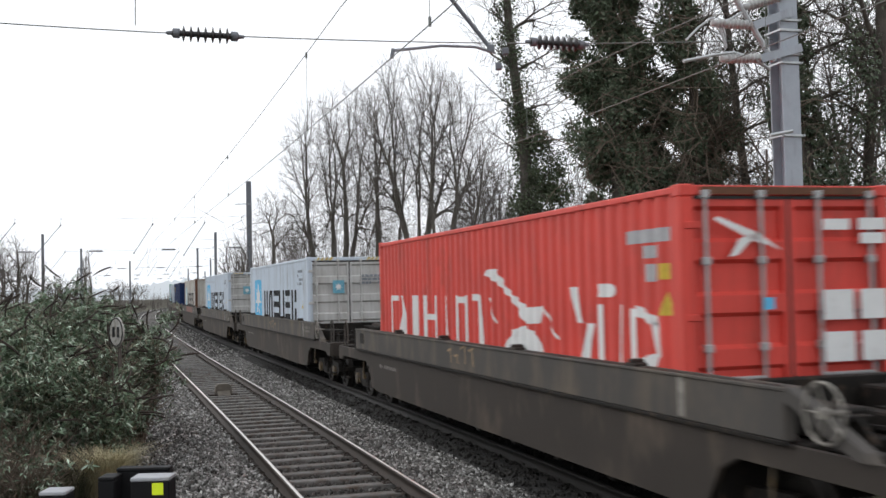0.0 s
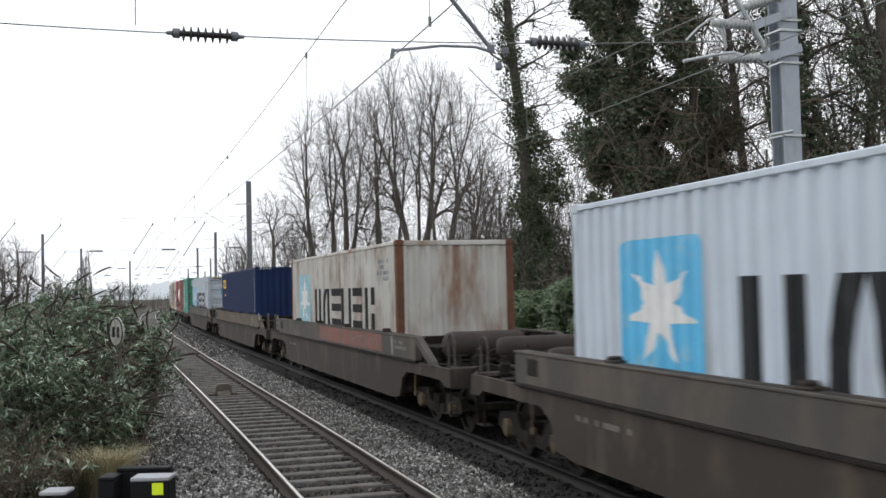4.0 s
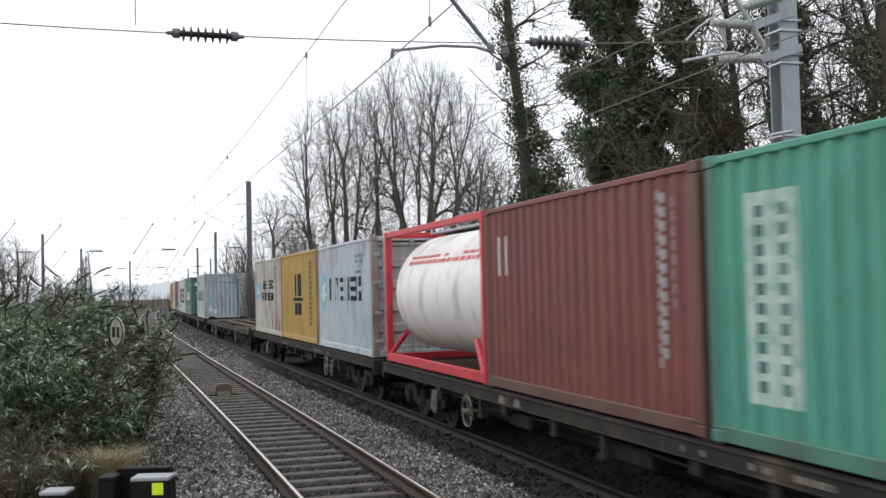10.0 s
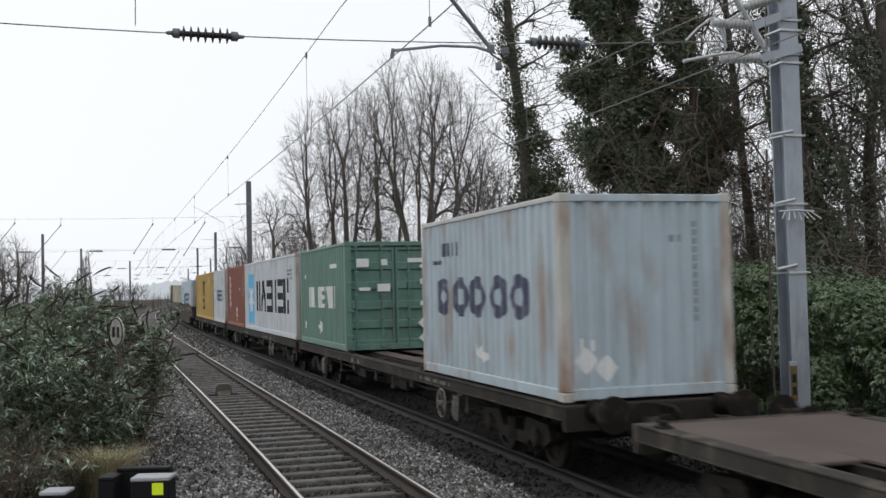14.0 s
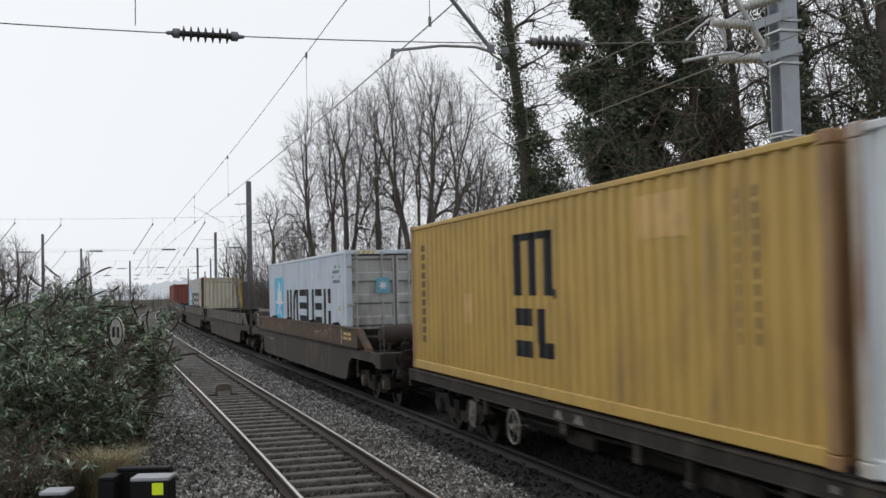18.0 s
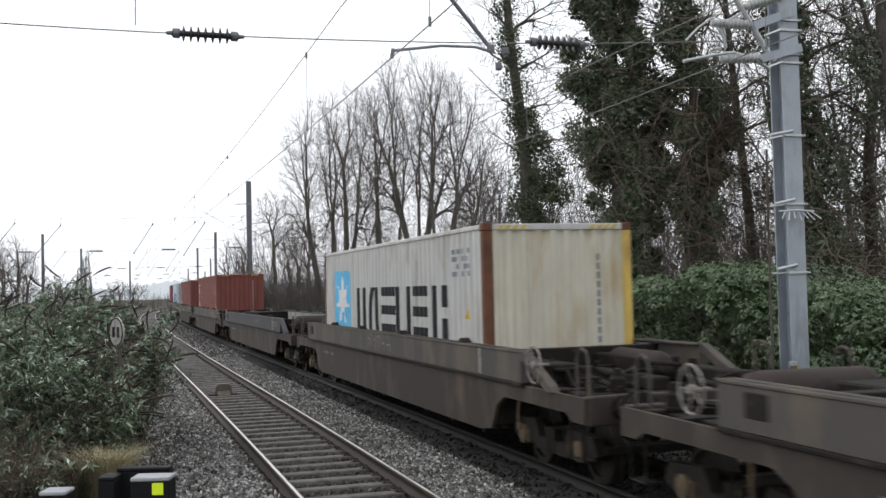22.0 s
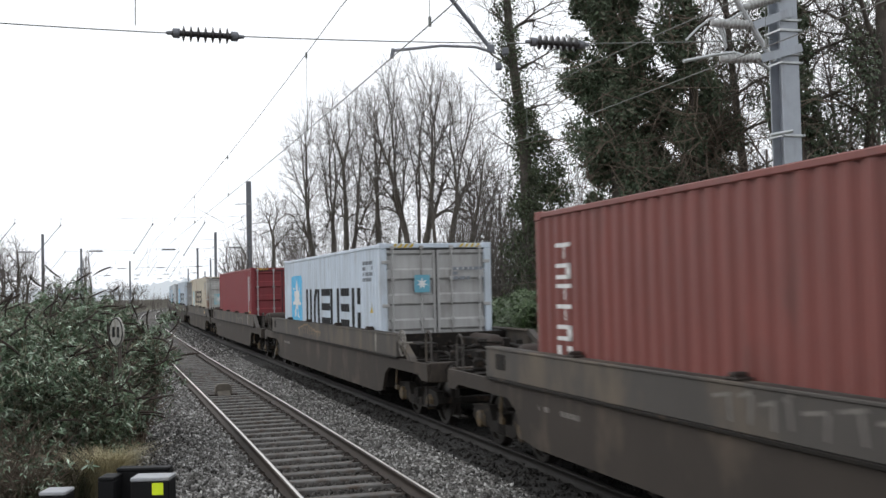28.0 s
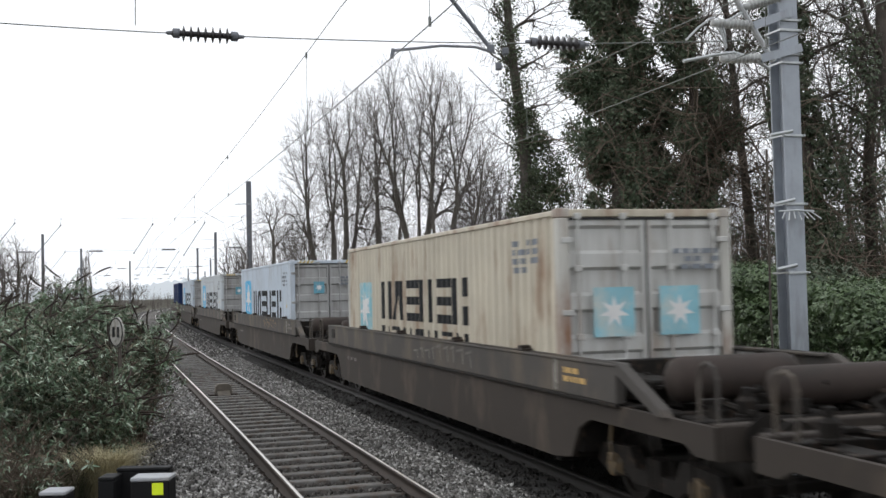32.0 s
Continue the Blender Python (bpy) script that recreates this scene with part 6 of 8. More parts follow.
def laurel_bank():
    """The evergreen bank beside the far track: separate shrubs of glossy leaves on stems."""
    rng = random.Random(31)
    s = 8.0
    i = 0
    while s < 78:
        lat = 4.9 + rng.uniform(0, 0.8) + 0.02 * s
        h = float(np.interp(s, [8, 13, 17, 21, 26, 34, 45, 78], [2.8, 2.75, 3.05, 3.3, 3.25, 2.8, 2.3, 2.0])) * rng.uniform(0.93, 1.05)
        if 13.6 < s < 16.2:
            lat, h = 5.6, 2.7
        near = s < 42
        for row in (0, 1):
            base = line(s + 0.6 * row, lat + 2.0 * row, -0.5)
            words = ("dense glossy green evergreen shrub beside the far track", "tall dark green evergreen shrub behind the bank")[row]
            shrub = thing("laurel_shrub", Matrix.Translation(base), words, "shrub", "evergreen shrubs")
            g = Geo()
            g.level, g.bare, g.forks, g.chance = 2, 0.2, 2, 0.8
            for k in range(6):
                a = rng.uniform(0, 6.283)
                limb(g, rng, (0, 0, 0), (math.cos(a) * 0.5, math.sin(a) * 0.5, 1), h * 0.6, 0.03, 2, 0.5, 0.02, 0.12, (5, 4, 3))
            part("branchwork", raw_quads(g, "branchwork", M_bark_dark), None, shrub)
            cs, rr = [], []
            for k in range(26 if near else 18):
                a, q = rng.uniform(0, 6.283), rng.random() ** 0.4
                z = 0.3 + (h - 0.65) * rng.random() ** 0.8
                w = 1.3 * math.cos(min(1.0, z / h) * 1.2) ** 0.6
                cs.append((math.cos(a) * q * w, math.sin(a) * q * w * 1.1, z))
                e = rng.uniform(0.3, 0.55)
                rr.append((e, e, e * 0.75))
            for v in range(3):
                cs.append((rng.uniform(-0.6, 0.6), rng.uniform(-0.6, 0.6), h - rng.uniform(0.3, 0.42)))
                rr.append((0.5, 0.5, 0.34))
            mat = M_ever if row and rng.random() < 0.35 else M_laurel
            tufts = rosettes(cs, rr, (120 if near else 40) // (1 + row), 0.08 if near else 0.12, 400 + i + 500 * row)
            inner = leaf_cloud(cs, [tuple(0.7 * e for e in r3) for r3 in rr], 40 if near else 20, 0.13 if near else 0.18, 700 + i + 500 * row, 0.55, 0.45, 0.0)
            part("foliage", leaf_mesh("foliage", [tufts, inner], mat), None, shrub, "glossy green leaves in drooping whorls")
        s += rng.uniform(1.3, 1.8) if s < 45 else rng.uniform(2.2, 3.0)
        i += 1


def buddleia(base, height, seed, spread, leaves=12500, low=0.62, heads=0.65):
    """A lanky roadside shrub: arching stems, long grey-green leaves, dead seed heads on top."""
    rng = random.Random(seed)
    shrub = thing("buddleia_shrub", Matrix.Translation(base), "straggly grey-green shrub with brown dead seed heads", "shrub", "shrubs by the near track")
    stems, tails = Geo(), []
    P = []
    for i in range(46):
        a = rng.uniform(0, 6.283)
        out = Vector((math.cos(a), math.sin(a), 0)) * spread * rng.random() ** 0.6
        h = height * rng.uniform(0.55, 1.0) * (1 - 0.22 * out.length / spread)
        pts = []
        for k in range(9):
            u = k / 8
            pts.append(out * (0.1 + 0.95 * u ** 1.3) + Vector((rng.gauss(0, 0.03), rng.gauss(0, 0.03), h * (u - 0.16 * u ** 3))))
        stems.tube(pts, [0.016 * (1 - 0.8 * k / 8) for k in range(9)], 4, caps=False)
        tops = [pts]
        for k in range(6):
            q = pts[rng.randint(3, 7)]
            b = rng.uniform(0, 6.283)
            d = Vector((math.cos(b), math.sin(b), rng.uniform(0.2, 1.0))).normalized()
            l = rng.uniform(0.3, 0.7)
            tw = [q, q + d * l * 0.5, q + d * l + Vector((0, 0, 0.06))]
            stems.tube(tw, [0.007, 0.005, 0.003], 3, caps=False)
            tops.append(tw)
        for tw in tops:
            for k in range(int(leaves / 46 / 7)):
                j = rng.uniform(0.25, 1) ** 0.8 * (len(tw) - 1)
                q = tw[int(j)].lerp(tw[min(len(tw) - 1, int(j) + 1)], j - int(j))
                if (q.z < 0.38 * height and rng.random() < 0.7) or (q.z > 0.8 * height and rng.random() < 0.7):
                    continue
                P.append(q + Vector((rng.gauss(0, 0.05), rng.gauss(0, 0.05), rng.gauss(0, 0.05))))
        for tw in tops:
            if rng.random() < (heads if tw is pts else heads * 0.25) and tw[-1].z > height * low:
                d = (tw[-1] - tw[-2]).normalized()
                d = (d + Vector((rng.gauss(0, 0.9), rng.gauss(0, 0.6), -0.15))).normalized()
                q, hp, hr = tw[-1].copy(), [], []
                bend = Vector((rng.gauss(0, 0.7), rng.gauss(0, 0.7), rng.uniform(-0.6, 0.4)))
                for k in range(7):
                    hp.append(q.copy())
                    hr.append(0.005 + 0.013 * math.sin(3.0 * (k + 0.4) / 7))
                    d = (d + bend * 0.2).normalized()
                    q = q + d * 0.065
                tails.append(Geo().tube(hp, hr, 5))
    tufts = [tuple(p) for p in P[::4]]
    v, f = rosettes(tufts, [(0.05, 0.05, 0.05)] * len(tufts), 1, 0.11, seed, 0.125)
    part("branchwork", raw_quads(stems, "branchwork", M_bramble), None, shrub)
    part("foliage", raw_mesh("foliage", v, f, M_budd), None, shrub, "long narrow grey-green leaves")
    for tail in tails:
        part("seed_head", tail, M_seed, shrub, "brown dead seed head")
    return shrub


def grass_patch(name, label, c, rx, ry, count, height, seed, mat):
    rng = np.random.RandomState(seed)
    a, q = rng.rand(count) * 6.283, np.sqrt(rng.rand(count))
    p = np.stack([c[0] + np.cos(a) * q * rx, c[1] + np.sin(a) * q * ry, np.full(count, c[2])], -1)
    h = height * (0.4 + 0.8 * rng.rand(count))
    b = rng.rand(count) * 6.283
    lean = np.stack([np.cos(b), np.sin(b), np.zeros(count)], -1) * (h * (0.2 + 0.7 * rng.rand(count)))[:, None]
    w = np.stack([-np.sin(b), np.cos(b), np.zeros(count)], -1) * 0.004
    mid = p + lean * 0.35 + np.stack([0 * h, 0 * h, h * 0.65], -1)
    tip = p + lean + np.stack([0 * h, 0 * h, h * 0.85], -1)
    v = np.stack([p - w, p + w, mid + w * 0.8, mid - w * 0.8, tip + w * 0.15, tip - w * 0.15], 1).reshape(-1, 3)
    o = (np.arange(count) * 6)[:, None]
    f = np.concatenate([o + np.array([[0, 1, 2, 3]]), o + np.array([[3, 2, 4, 5]])])
    tagged(new(name, raw_mesh(name, v, f, mat)), label, "grass", kind="stuff")


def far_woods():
    """A strip of woods far behind everything; its pale glowing colour stands for mist."""
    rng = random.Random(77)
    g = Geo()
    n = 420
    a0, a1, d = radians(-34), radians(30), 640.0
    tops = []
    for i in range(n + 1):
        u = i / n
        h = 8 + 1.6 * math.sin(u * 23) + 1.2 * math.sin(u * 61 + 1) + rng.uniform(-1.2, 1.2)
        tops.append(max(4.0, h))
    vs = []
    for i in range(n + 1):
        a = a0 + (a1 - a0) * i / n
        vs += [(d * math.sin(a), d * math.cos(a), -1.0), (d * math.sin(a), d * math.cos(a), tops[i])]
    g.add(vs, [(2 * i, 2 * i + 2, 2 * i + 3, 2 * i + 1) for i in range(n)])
    tagged(part("backdrop", g, M_painted_mist), "distant woods as a pale strip with painted mist", "distant woods", kind="structure")


def pigeon(at, turn):
    """A wood pigeon, some 40 cm long, sitting on a twig."""
    bird = thing("pigeon", pose(at.x, at.y, at.z, 0, 0, turn), "grey wood pigeon perched on a bare branch", "bird")
    body = Geo().lathe([(-0.17, 0.015), (-0.14, 0.05), (-0.06, 0.085), (0.03, 0.09), (0.1, 0.065), (0.15, 0.03), (0.17, 0.01)], "x", 14)
    body.v = [(x, y, z + 0.13 + 0.35 * x) for x, y, z in body.v]
    part("body", body, M_feather, bird, smooth=True)
    part("head", Geo().lathe([(-0.045, 0.01), (-0.03, 0.035), (0.0, 0.045), (0.03, 0.035), (0.045, 0.012), (0.075, 0.004)], "x", 10, (0.16, 0, 0.23)), M_feather, bird, smooth=True)
    part("tail", Geo().prism([(-0.12, 0.1), (-0.13, 0.06), (-0.32, -0.02), (-0.31, 0.03)], "y", -0.035, 0.035), M_seed, bird, "dark tail")
    for e in (-1, 1):
        part("wing", Geo().prism([(0.09, 0.19), (0.02, 0.21), (-0.14, 0.1), (-0.24, 0.03), (-0.12, 0.05), (0.03, 0.1)], "y", min(e * 0.07, e * 0.092), max(e * 0.07, e * 0.092)), M_dark_steel, bird, "folded grey wing")
        part("leg", Geo().tube([(0.0, e * 0.03, 0.06), (0.01, e * 0.03, -0.005)], 0.007, 5), M_ochre, bird)
    return bird


def build_vegetation():
    # ivy-clad trunk and the dark evergreens beside the line
    wrap = [(0, 0, 0.8 + 1.1 * k, 0.46 - 0.014 * k, 0.7) for k in range(12)]
    ivy_tree(seen_at(944, 39), 19, 0.3, 3, "tall tree with an ivy-wrapped trunk and bare crown", [(0.1, 0, 1.6, 1.3, 1.6), (0.3, 0, 3.8, 1.2, 1.4), (0.55, 0, 5.6, 0.95, 1.3), (0.5, 0, 7.3, 0.75, 1.1), (0.2, 0, 8.6, 0.45, 0.8)] + wrap, 0.085, 210, density=24,
             crown_at=[(0, 0, 13.5, 3.0, 2.4, 5.0), (-1.2, 0, 8.6, 1.3, 1.2, 2.4), (0.9, 0, 9.2, 1.2, 1.2, 2.6), (-0.9, 0, 5.6, 1.0, 1.0, 1.4)], lean=0.045)
    ivy_tree(seen_at(1090, 33), 15, 0.3, 5, "broad tree smothered in dark evergreen leaves", [(-0.2, 0, 12.2, 1.2, 1.6), (-0.15, 0, 9.9, 1.4, 1.7), (-0.05, 0, 7.8, 1.5, 1.7), (0.4, 0, 5.8, 1.3, 1.5), (0.3, 0, 4.0, 1.0, 0.9), (0.9, 0.6, 8.0, 0.9, 1.8)], 0.075, 420, M_ever, limbs=False, density=20, core=True, vines=420)
    ivy_tree(seen_at(1213, 32.5), 14, 0.26, 6, "narrower tree smothered in dark evergreen leaves", [(-0.35, 0, 10.4, 0.5, 1.6), (0.0, 0, 8.2, 0.7, 1.2), (0.1, 0, 6.4, 0.9, 1.5), (0.1, 0, 4.5, 0.8, 1.1), (0.75, 0.4, 7.4, 0.6, 1.2)], 0.075, 380, M_ever, density=19, core=True, bare=0.6, vines=420, crown_at=[(0, 0, 11.5, 2.2, 2.0, 2.6), (0.9, 0, 8.2, 1.2, 1.2, 1.6)])
    ivy_tree(seen_at(1335, 34), 16, 0.2, 8, "thin dark tree with ivy behind the mast", [(0.2, 0, 9.6, 0.8, 1.1), (-0.4, 0, 8.0, 0.8, 0.8), (0.3, 0, 6.2, 0.9, 1.0), (-0.2, 0, 3.4, 1.1, 1.3)], 0.075, 240, M_ever, density=7, crown_at=[(0, 0, 10.0, 2.0, 1.6, 4.5), (0, 0, 5.5, 1.6, 1.4, 2.0)], vines=160)
    ivy_tree(seen_at(1452, 30), 16, 0.26, 9, "ivy-clad tree with a dark leafy trunk", [(0, 0, 10.6, 0.6, 1.4), (0.05, 0, 8.2, 0.7, 1.5), (0.1, 0, 5.8, 0.75, 1.5), (0, 0, 3.4, 1.0, 1.5)], 0.075, 300, M_ever, density=20, crown_at=[(0, 0, 9.5, 2.2, 1.8, 4.0)], core=True, vines=160)
    ivy_tree(seen_at(1550, 32), 16, 0.24, 10, "ivy-clad tree with sparse dark foliage", [(0.1, 0, 10.4, 1.1, 1.2), (-0.4, 0, 8.2, 0.8, 0.8), (0.2, 0, 6.4, 1.1, 0.8), (-0.1, 0, 4.2, 1.5, 1.1)], 0.075, 230, M_ever, density=11, crown_at=[(0, 0, 9.0, 2.4, 2.0, 4.5)], vines=160)
    ivy_tree(seen_at(1640, 30), 16, 0.3, 11, "ivy-clad tree with sparse dark foliage", [(0, 0, 9.0, 1.2, 2.0), (0, 0, 4.6, 1.9, 2.0)], 0.1, 100, M_ever, bare=0.5)
    for k, (px, d, h) in enumerate(((1010, 36, 3.6), (1345, 33, 3.4), (1490, 31, 3.9), (1585, 32, 4.2))):
        ivy_tree(seen_at(px, d), h + 1.2, 0.1, 90 + k, "dark evergreen understorey shrub beneath the trees", [(0, 0, h * 0.75, 1.0, h * 0.22), (0, 0, h * 0.4, 1.5, h * 0.35)], 0.09, 230, M_ever, limbs=False, density=7, vines=140)
    # leafless trees
    tall = "tall leafless tree with several grey stems"
    roost = bare_tree(seen_at(738, 56), 4.6, [(-0.1, 0, 11.5, 3.5, 2.8, 4.2), (-1.7, 0, 8.2, 2.0, 1.8, 2.6), (2.1, 0, 8.0, 2.2, 1.8, 3.2)], 22, tall, 3, 2800, tip=0.0062)
    bare_tree(seen_at(775, 54), 4.6, [(0.7, 0, 10.0, 2.7, 2.4, 4.4), (2.0, 0, 6.8, 1.7, 1.6, 2.6)], 21, tall, 2, 1300, tip=0.0062)
    bare_tree(seen_at(690, 60), 4.6, [(-0.2, 0, 10.4, 2.5, 2.2, 4.5), (-0.5, 0, 6.6, 2.2, 1.8, 2.6)], 20, tall, 2, 1400, tip=0.0064)
    bare_tree(seen_at(577, 66), 4.2, [(-0.4, 0, 10.4, 2.7, 2.4, 4.9), (-1.2, 0, 6.6, 1.9, 1.6, 2.3)], 23, tall, 2, 1800, tip=0.007)
    bare_tree(seen_at(622, 63), 4.6, [(0.0, 0, 11.1, 2.5, 2.4, 4.7), (0.6, 0, 7.0, 2.2, 1.8, 2.6)], 24, "leafless tree with slender grey stems", 2, 1600, tip=0.0066)
    bare_tree(seen_at(487, 82), 5.0, [(0, 0, 8.2, 2.0, 1.9, 2.7)], 25, "small leafless tree with a rounded crown", 1, 420, tip=0.009)
    bare_tree(seen_at(812, 47), 3.0, [(1.2, 0, 7.4, 1.4, 1.2, 3.2), (0.4, 0, 4.8, 1.0, 1.0, 1.6)], 26, "slender leaning leafless tree", 1, 300, tip=0.009)
    bare_tree(seen_at(862, 46), 2.0, [(0.5, 0, 6.0, 1.0, 1.0, 2.6)], 27, "slender leafless tree beside the ivy-clad one", 2, 240, tip=0.009)
    bare_tree(seen_at(1265, 44), 5.0, [(0, 0, 12.5, 3.4, 2.6, 5.0), (0, 0, 7.5, 2.4, 2.0, 2.5)], 29, "leafless tree behind the evergreens", 2, 650, tip=0.009)
    bare_tree(seen_at(1400, 44), 5.0, [(0, 0, 11.5, 3.4, 2.6, 5.5)], 31, "leafless tree behind the evergreens", 2, 450, tip=0.009)
    bare_tree(seen_at(1530, 42), 5.0, [(0, 0, 10.5, 3.0, 2.6, 6.0)], 30, "leafless tree behind the evergreens", 2, 500, tip=0.009)
    bare_tree(seen_at(420, 110), 3.0, [(0, 0, 6.0, 2.4, 2.2, 2.6)], 33, "leafless roadside tree in the distance", 2, 420, 0.014)
    bare_tree(seen_at(530, 85), 3.0, [(0, 0, 6.4, 2.4, 2.2, 2.6)], 34, "leafless roadside tree in the distance", 3, 500, 0.011)
    # across the line, in the distance
    for k, (px, d, h, w) in enumerate(((18, 90, 8.6, 2.4), (-40, 84, 9.0, 2.8), (52, 110, 8.0, 2.2), (98, 150, 6.5, 2.6), (205, 190, 6.2, 2.6), (238, 230, 6.0, 3.0), (-5, 130, 9.0, 3.2), (120, 170, 5.5, 2.6))):
        bare_tree(seen_at(px, d), 2.0, [(0, 0, h * 0.62, w, w, h * 0.37)], 50 + k, "leafless tree far across the railway", 3, 520 if d < 120 else 260, 0.011 if d < 120 else 0.018)
    for k, (px, d, h) in enumerate(((146, 190, 10.5), (154, 192, 11.8), (138, 195, 8.5))):
        bare_tree(seen_at(px, d), 2.0, [(0, 0, h * 0.58, 0.75, 0.75, h * 0.41)], 60 + k, "narrow upright leafless poplar far off", 2, 260, 0.018)
    spot = seen_at(707, 56, 9.6)
    twigs = [roost.matrix_basis @ v.co for ob in roost.children if ob.name.startswith("crown") for v in ob.data.vertices]
    pigeon(min(twigs, key=lambda q: (q.x - spot.x) ** 2 + 0.25 * (q.y - spot.y) ** 2 + (q.z - spot.z) ** 2), 200)
    laurel_bank()

    def strip(s0, s1, a, b):
        def f(rng):
            s = rng.uniform(s0, s1)
            return line(s, rng.uniform(a, b), -0.5), rng.uniform(0.6, 1.2)
        return f
    thicket("bramble_tangle", "tangle of grey-brown arching stems under the trees", 1500, strip(14, 60, 7.5, 14), 71, 3.8, M_bramble, 0.7, 0.011)
    thicket("thorn_tangle", "brown thorny scrub at the foot of the tall trees", 2100, strip(30, 82, 6.5, 18), 75, 6.2, M_twig, 0.6, 0.014)
    thicket("vine_tangle", "dense brown tangle of stems and dead vines between the trunks", 2600, lambda rng: (seen_at(rng.uniform(800, 1600), rng.uniform(38, 50)), rng.uniform(0.5, 1.1)), 78, 8.5, M_twig, 0.45, 0.017)
    thicket("hedge_tangle", "brown leafless scrub filling between the tall trees", 1500, lambda rng: (seen_at(rng.uniform(420, 830), rng.uniform(56, 82)), rng.uniform(0.45, 1.0)), 80, 8.0, M_twig, 0.35, 0.019)
    thicket("scrub_tangle", "brown leafless scrub beside the railway", 2000, strip(70, 150, 5.0, 16), 72, 4.2, M_twig, 0.35, 0.013)
    thicket("distant_scrub", "brown leafless scrub in the distance", 1200, strip(140, 330, 5.0, 30), 73, 6.0, M_twig, 0.3, 0.022)
    thicket("opposite_scrub", "leafless scrub across the railway", 1600, strip(40, 300, -60, -19), 74, 5.0, M_twig, 0.3, 0.02)
    thicket("low_far_scrub", "low brown scrub beyond the near track", 1400, strip(50, 260, -19, -6.9), 76, 2.0, M_twig, 0.4, 0.014)
    thicket("far_trackside_scrub", "grey leafless scrub far along the railway", 900, strip(200, 430, -30, -6.4), 79, 3.2, M_twig, 0.3, 0.03)
    far_woods()
    # the shrub by the near track
    for k, (x, y, h, sp) in enumerate(((-6.4, 15.4, 3.4, 1.15), (-7.6, 16.6, 3.7, 1.5), (-6.75, 18.0, 3.9, 1.35), (-7.0, 14.4, 2.9, 1.1), (-8.4, 18.4, 3.9, 1.7), (-6.25, 19.4, 3.75, 1.2), (-6.1, 16.6, 3.0, 0.75), (-7.3, 20.2, 4.0, 1.5))):
        buddleia(Vector((x, y, -0.5)), h * 1.01, 80 + k, sp)
    buddleia(Vector((-5.45, 18.8, -0.5)), 3.2, 89, 0.7, 3000, 0.45, 0.4)
    buddleia(Vector((-5.75, 18.0, -0.5)), 3.0, 90, 0.75, 3000, 0.4, 0.4)
    grass_patch("dry_grass", "clump of pale dry grass beside the ballast", (-4.78, 14.95, -0.5), 0.22, 0.35, 3600, 0.85, 5, M_drygrass)
    grass_patch("rank_grass", "dark brown and green rank undergrowth beneath the shrubs", (-6.6, 14.2, -0.5), 1.75, 1.9, 11000, 0.7, 7, M_rank)
    thicket("dead_stem_tangle", "brown dead stems beneath the shrubs", 420, lambda rng: (Vector((rng.uniform(-8.2, -5.2), rng.uniform(12.6, 16.8), -0.5)), rng.uniform(0.6, 1.2)), 77, 1.3, M_bramble, 0.7, 0.007)
    buddleia(Vector((-5.3, 17.2, -0.5)), 2.7, 91, 0.5, 1700, 0.45, 0.25)
    buddleia(Vector((-5.1, 15.75, -0.5)), 2.3, 93, 0.42, 4200, 0.5, 0.35)
    buddleia(Vector((-6.4, 13.1, -0.5)), 1.1, 94, 0.8, 700, 0.9, 0.1)
    buddleia(Vector((-5.5, 13.7, -0.5)), 1.2, 95, 0.65, 900, 0.9, 0.1)
    buddleia(Vector((-5.9, 14.6, -0.5)), 1.7, 96, 0.7, 1800, 0.9, 0.1)
    grass_patch("low_weeds", "low green and brown weeds at the ballast edge", (-5.6, 20.0, -0.5), 1.2, 6.0, 3500, 0.22, 6, M_weeds)


# ---- trackside things ----
def cabinet(px0, px1, d, top, depth, label, lid=None, sticker=False):
    x0, x1 = (px0 - 793) / 1883 * d, (px1 - 793) / 1883 * d
    box = thing("equipment_cabinet", pose((x0 + x1) / 2, d, -0.5), label, "equipment cabinet", "trackside cabinets")
    w, h = (x1 - x0) / 2, top + 0.5
    part("body", Geo().box(-w, w, 0, depth, 0, h - 0.04, 0.012), M_black, box)
    part("lid", Geo().box(-w - 0.002, w + 0.002, -0.004, depth + 0.004, h - 0.042, h, 0.01), lid or M_black, box, "pale grey flat lid" if lid else "")
    part("plinth", Geo().box(-w - 0.04, w + 0.04, -0.04, depth + 0.04, -0.15, 0.06, 0.015), M_sleeper, box)
    if sticker:
        part("sticker", Geo().box(w * 0.12, w * 0.12 + 0.125, -0.006, -0.001, h - 0.19, h - 0.06, 0.001), M_yellow, box, "fluorescent yellow sticker")
    return box


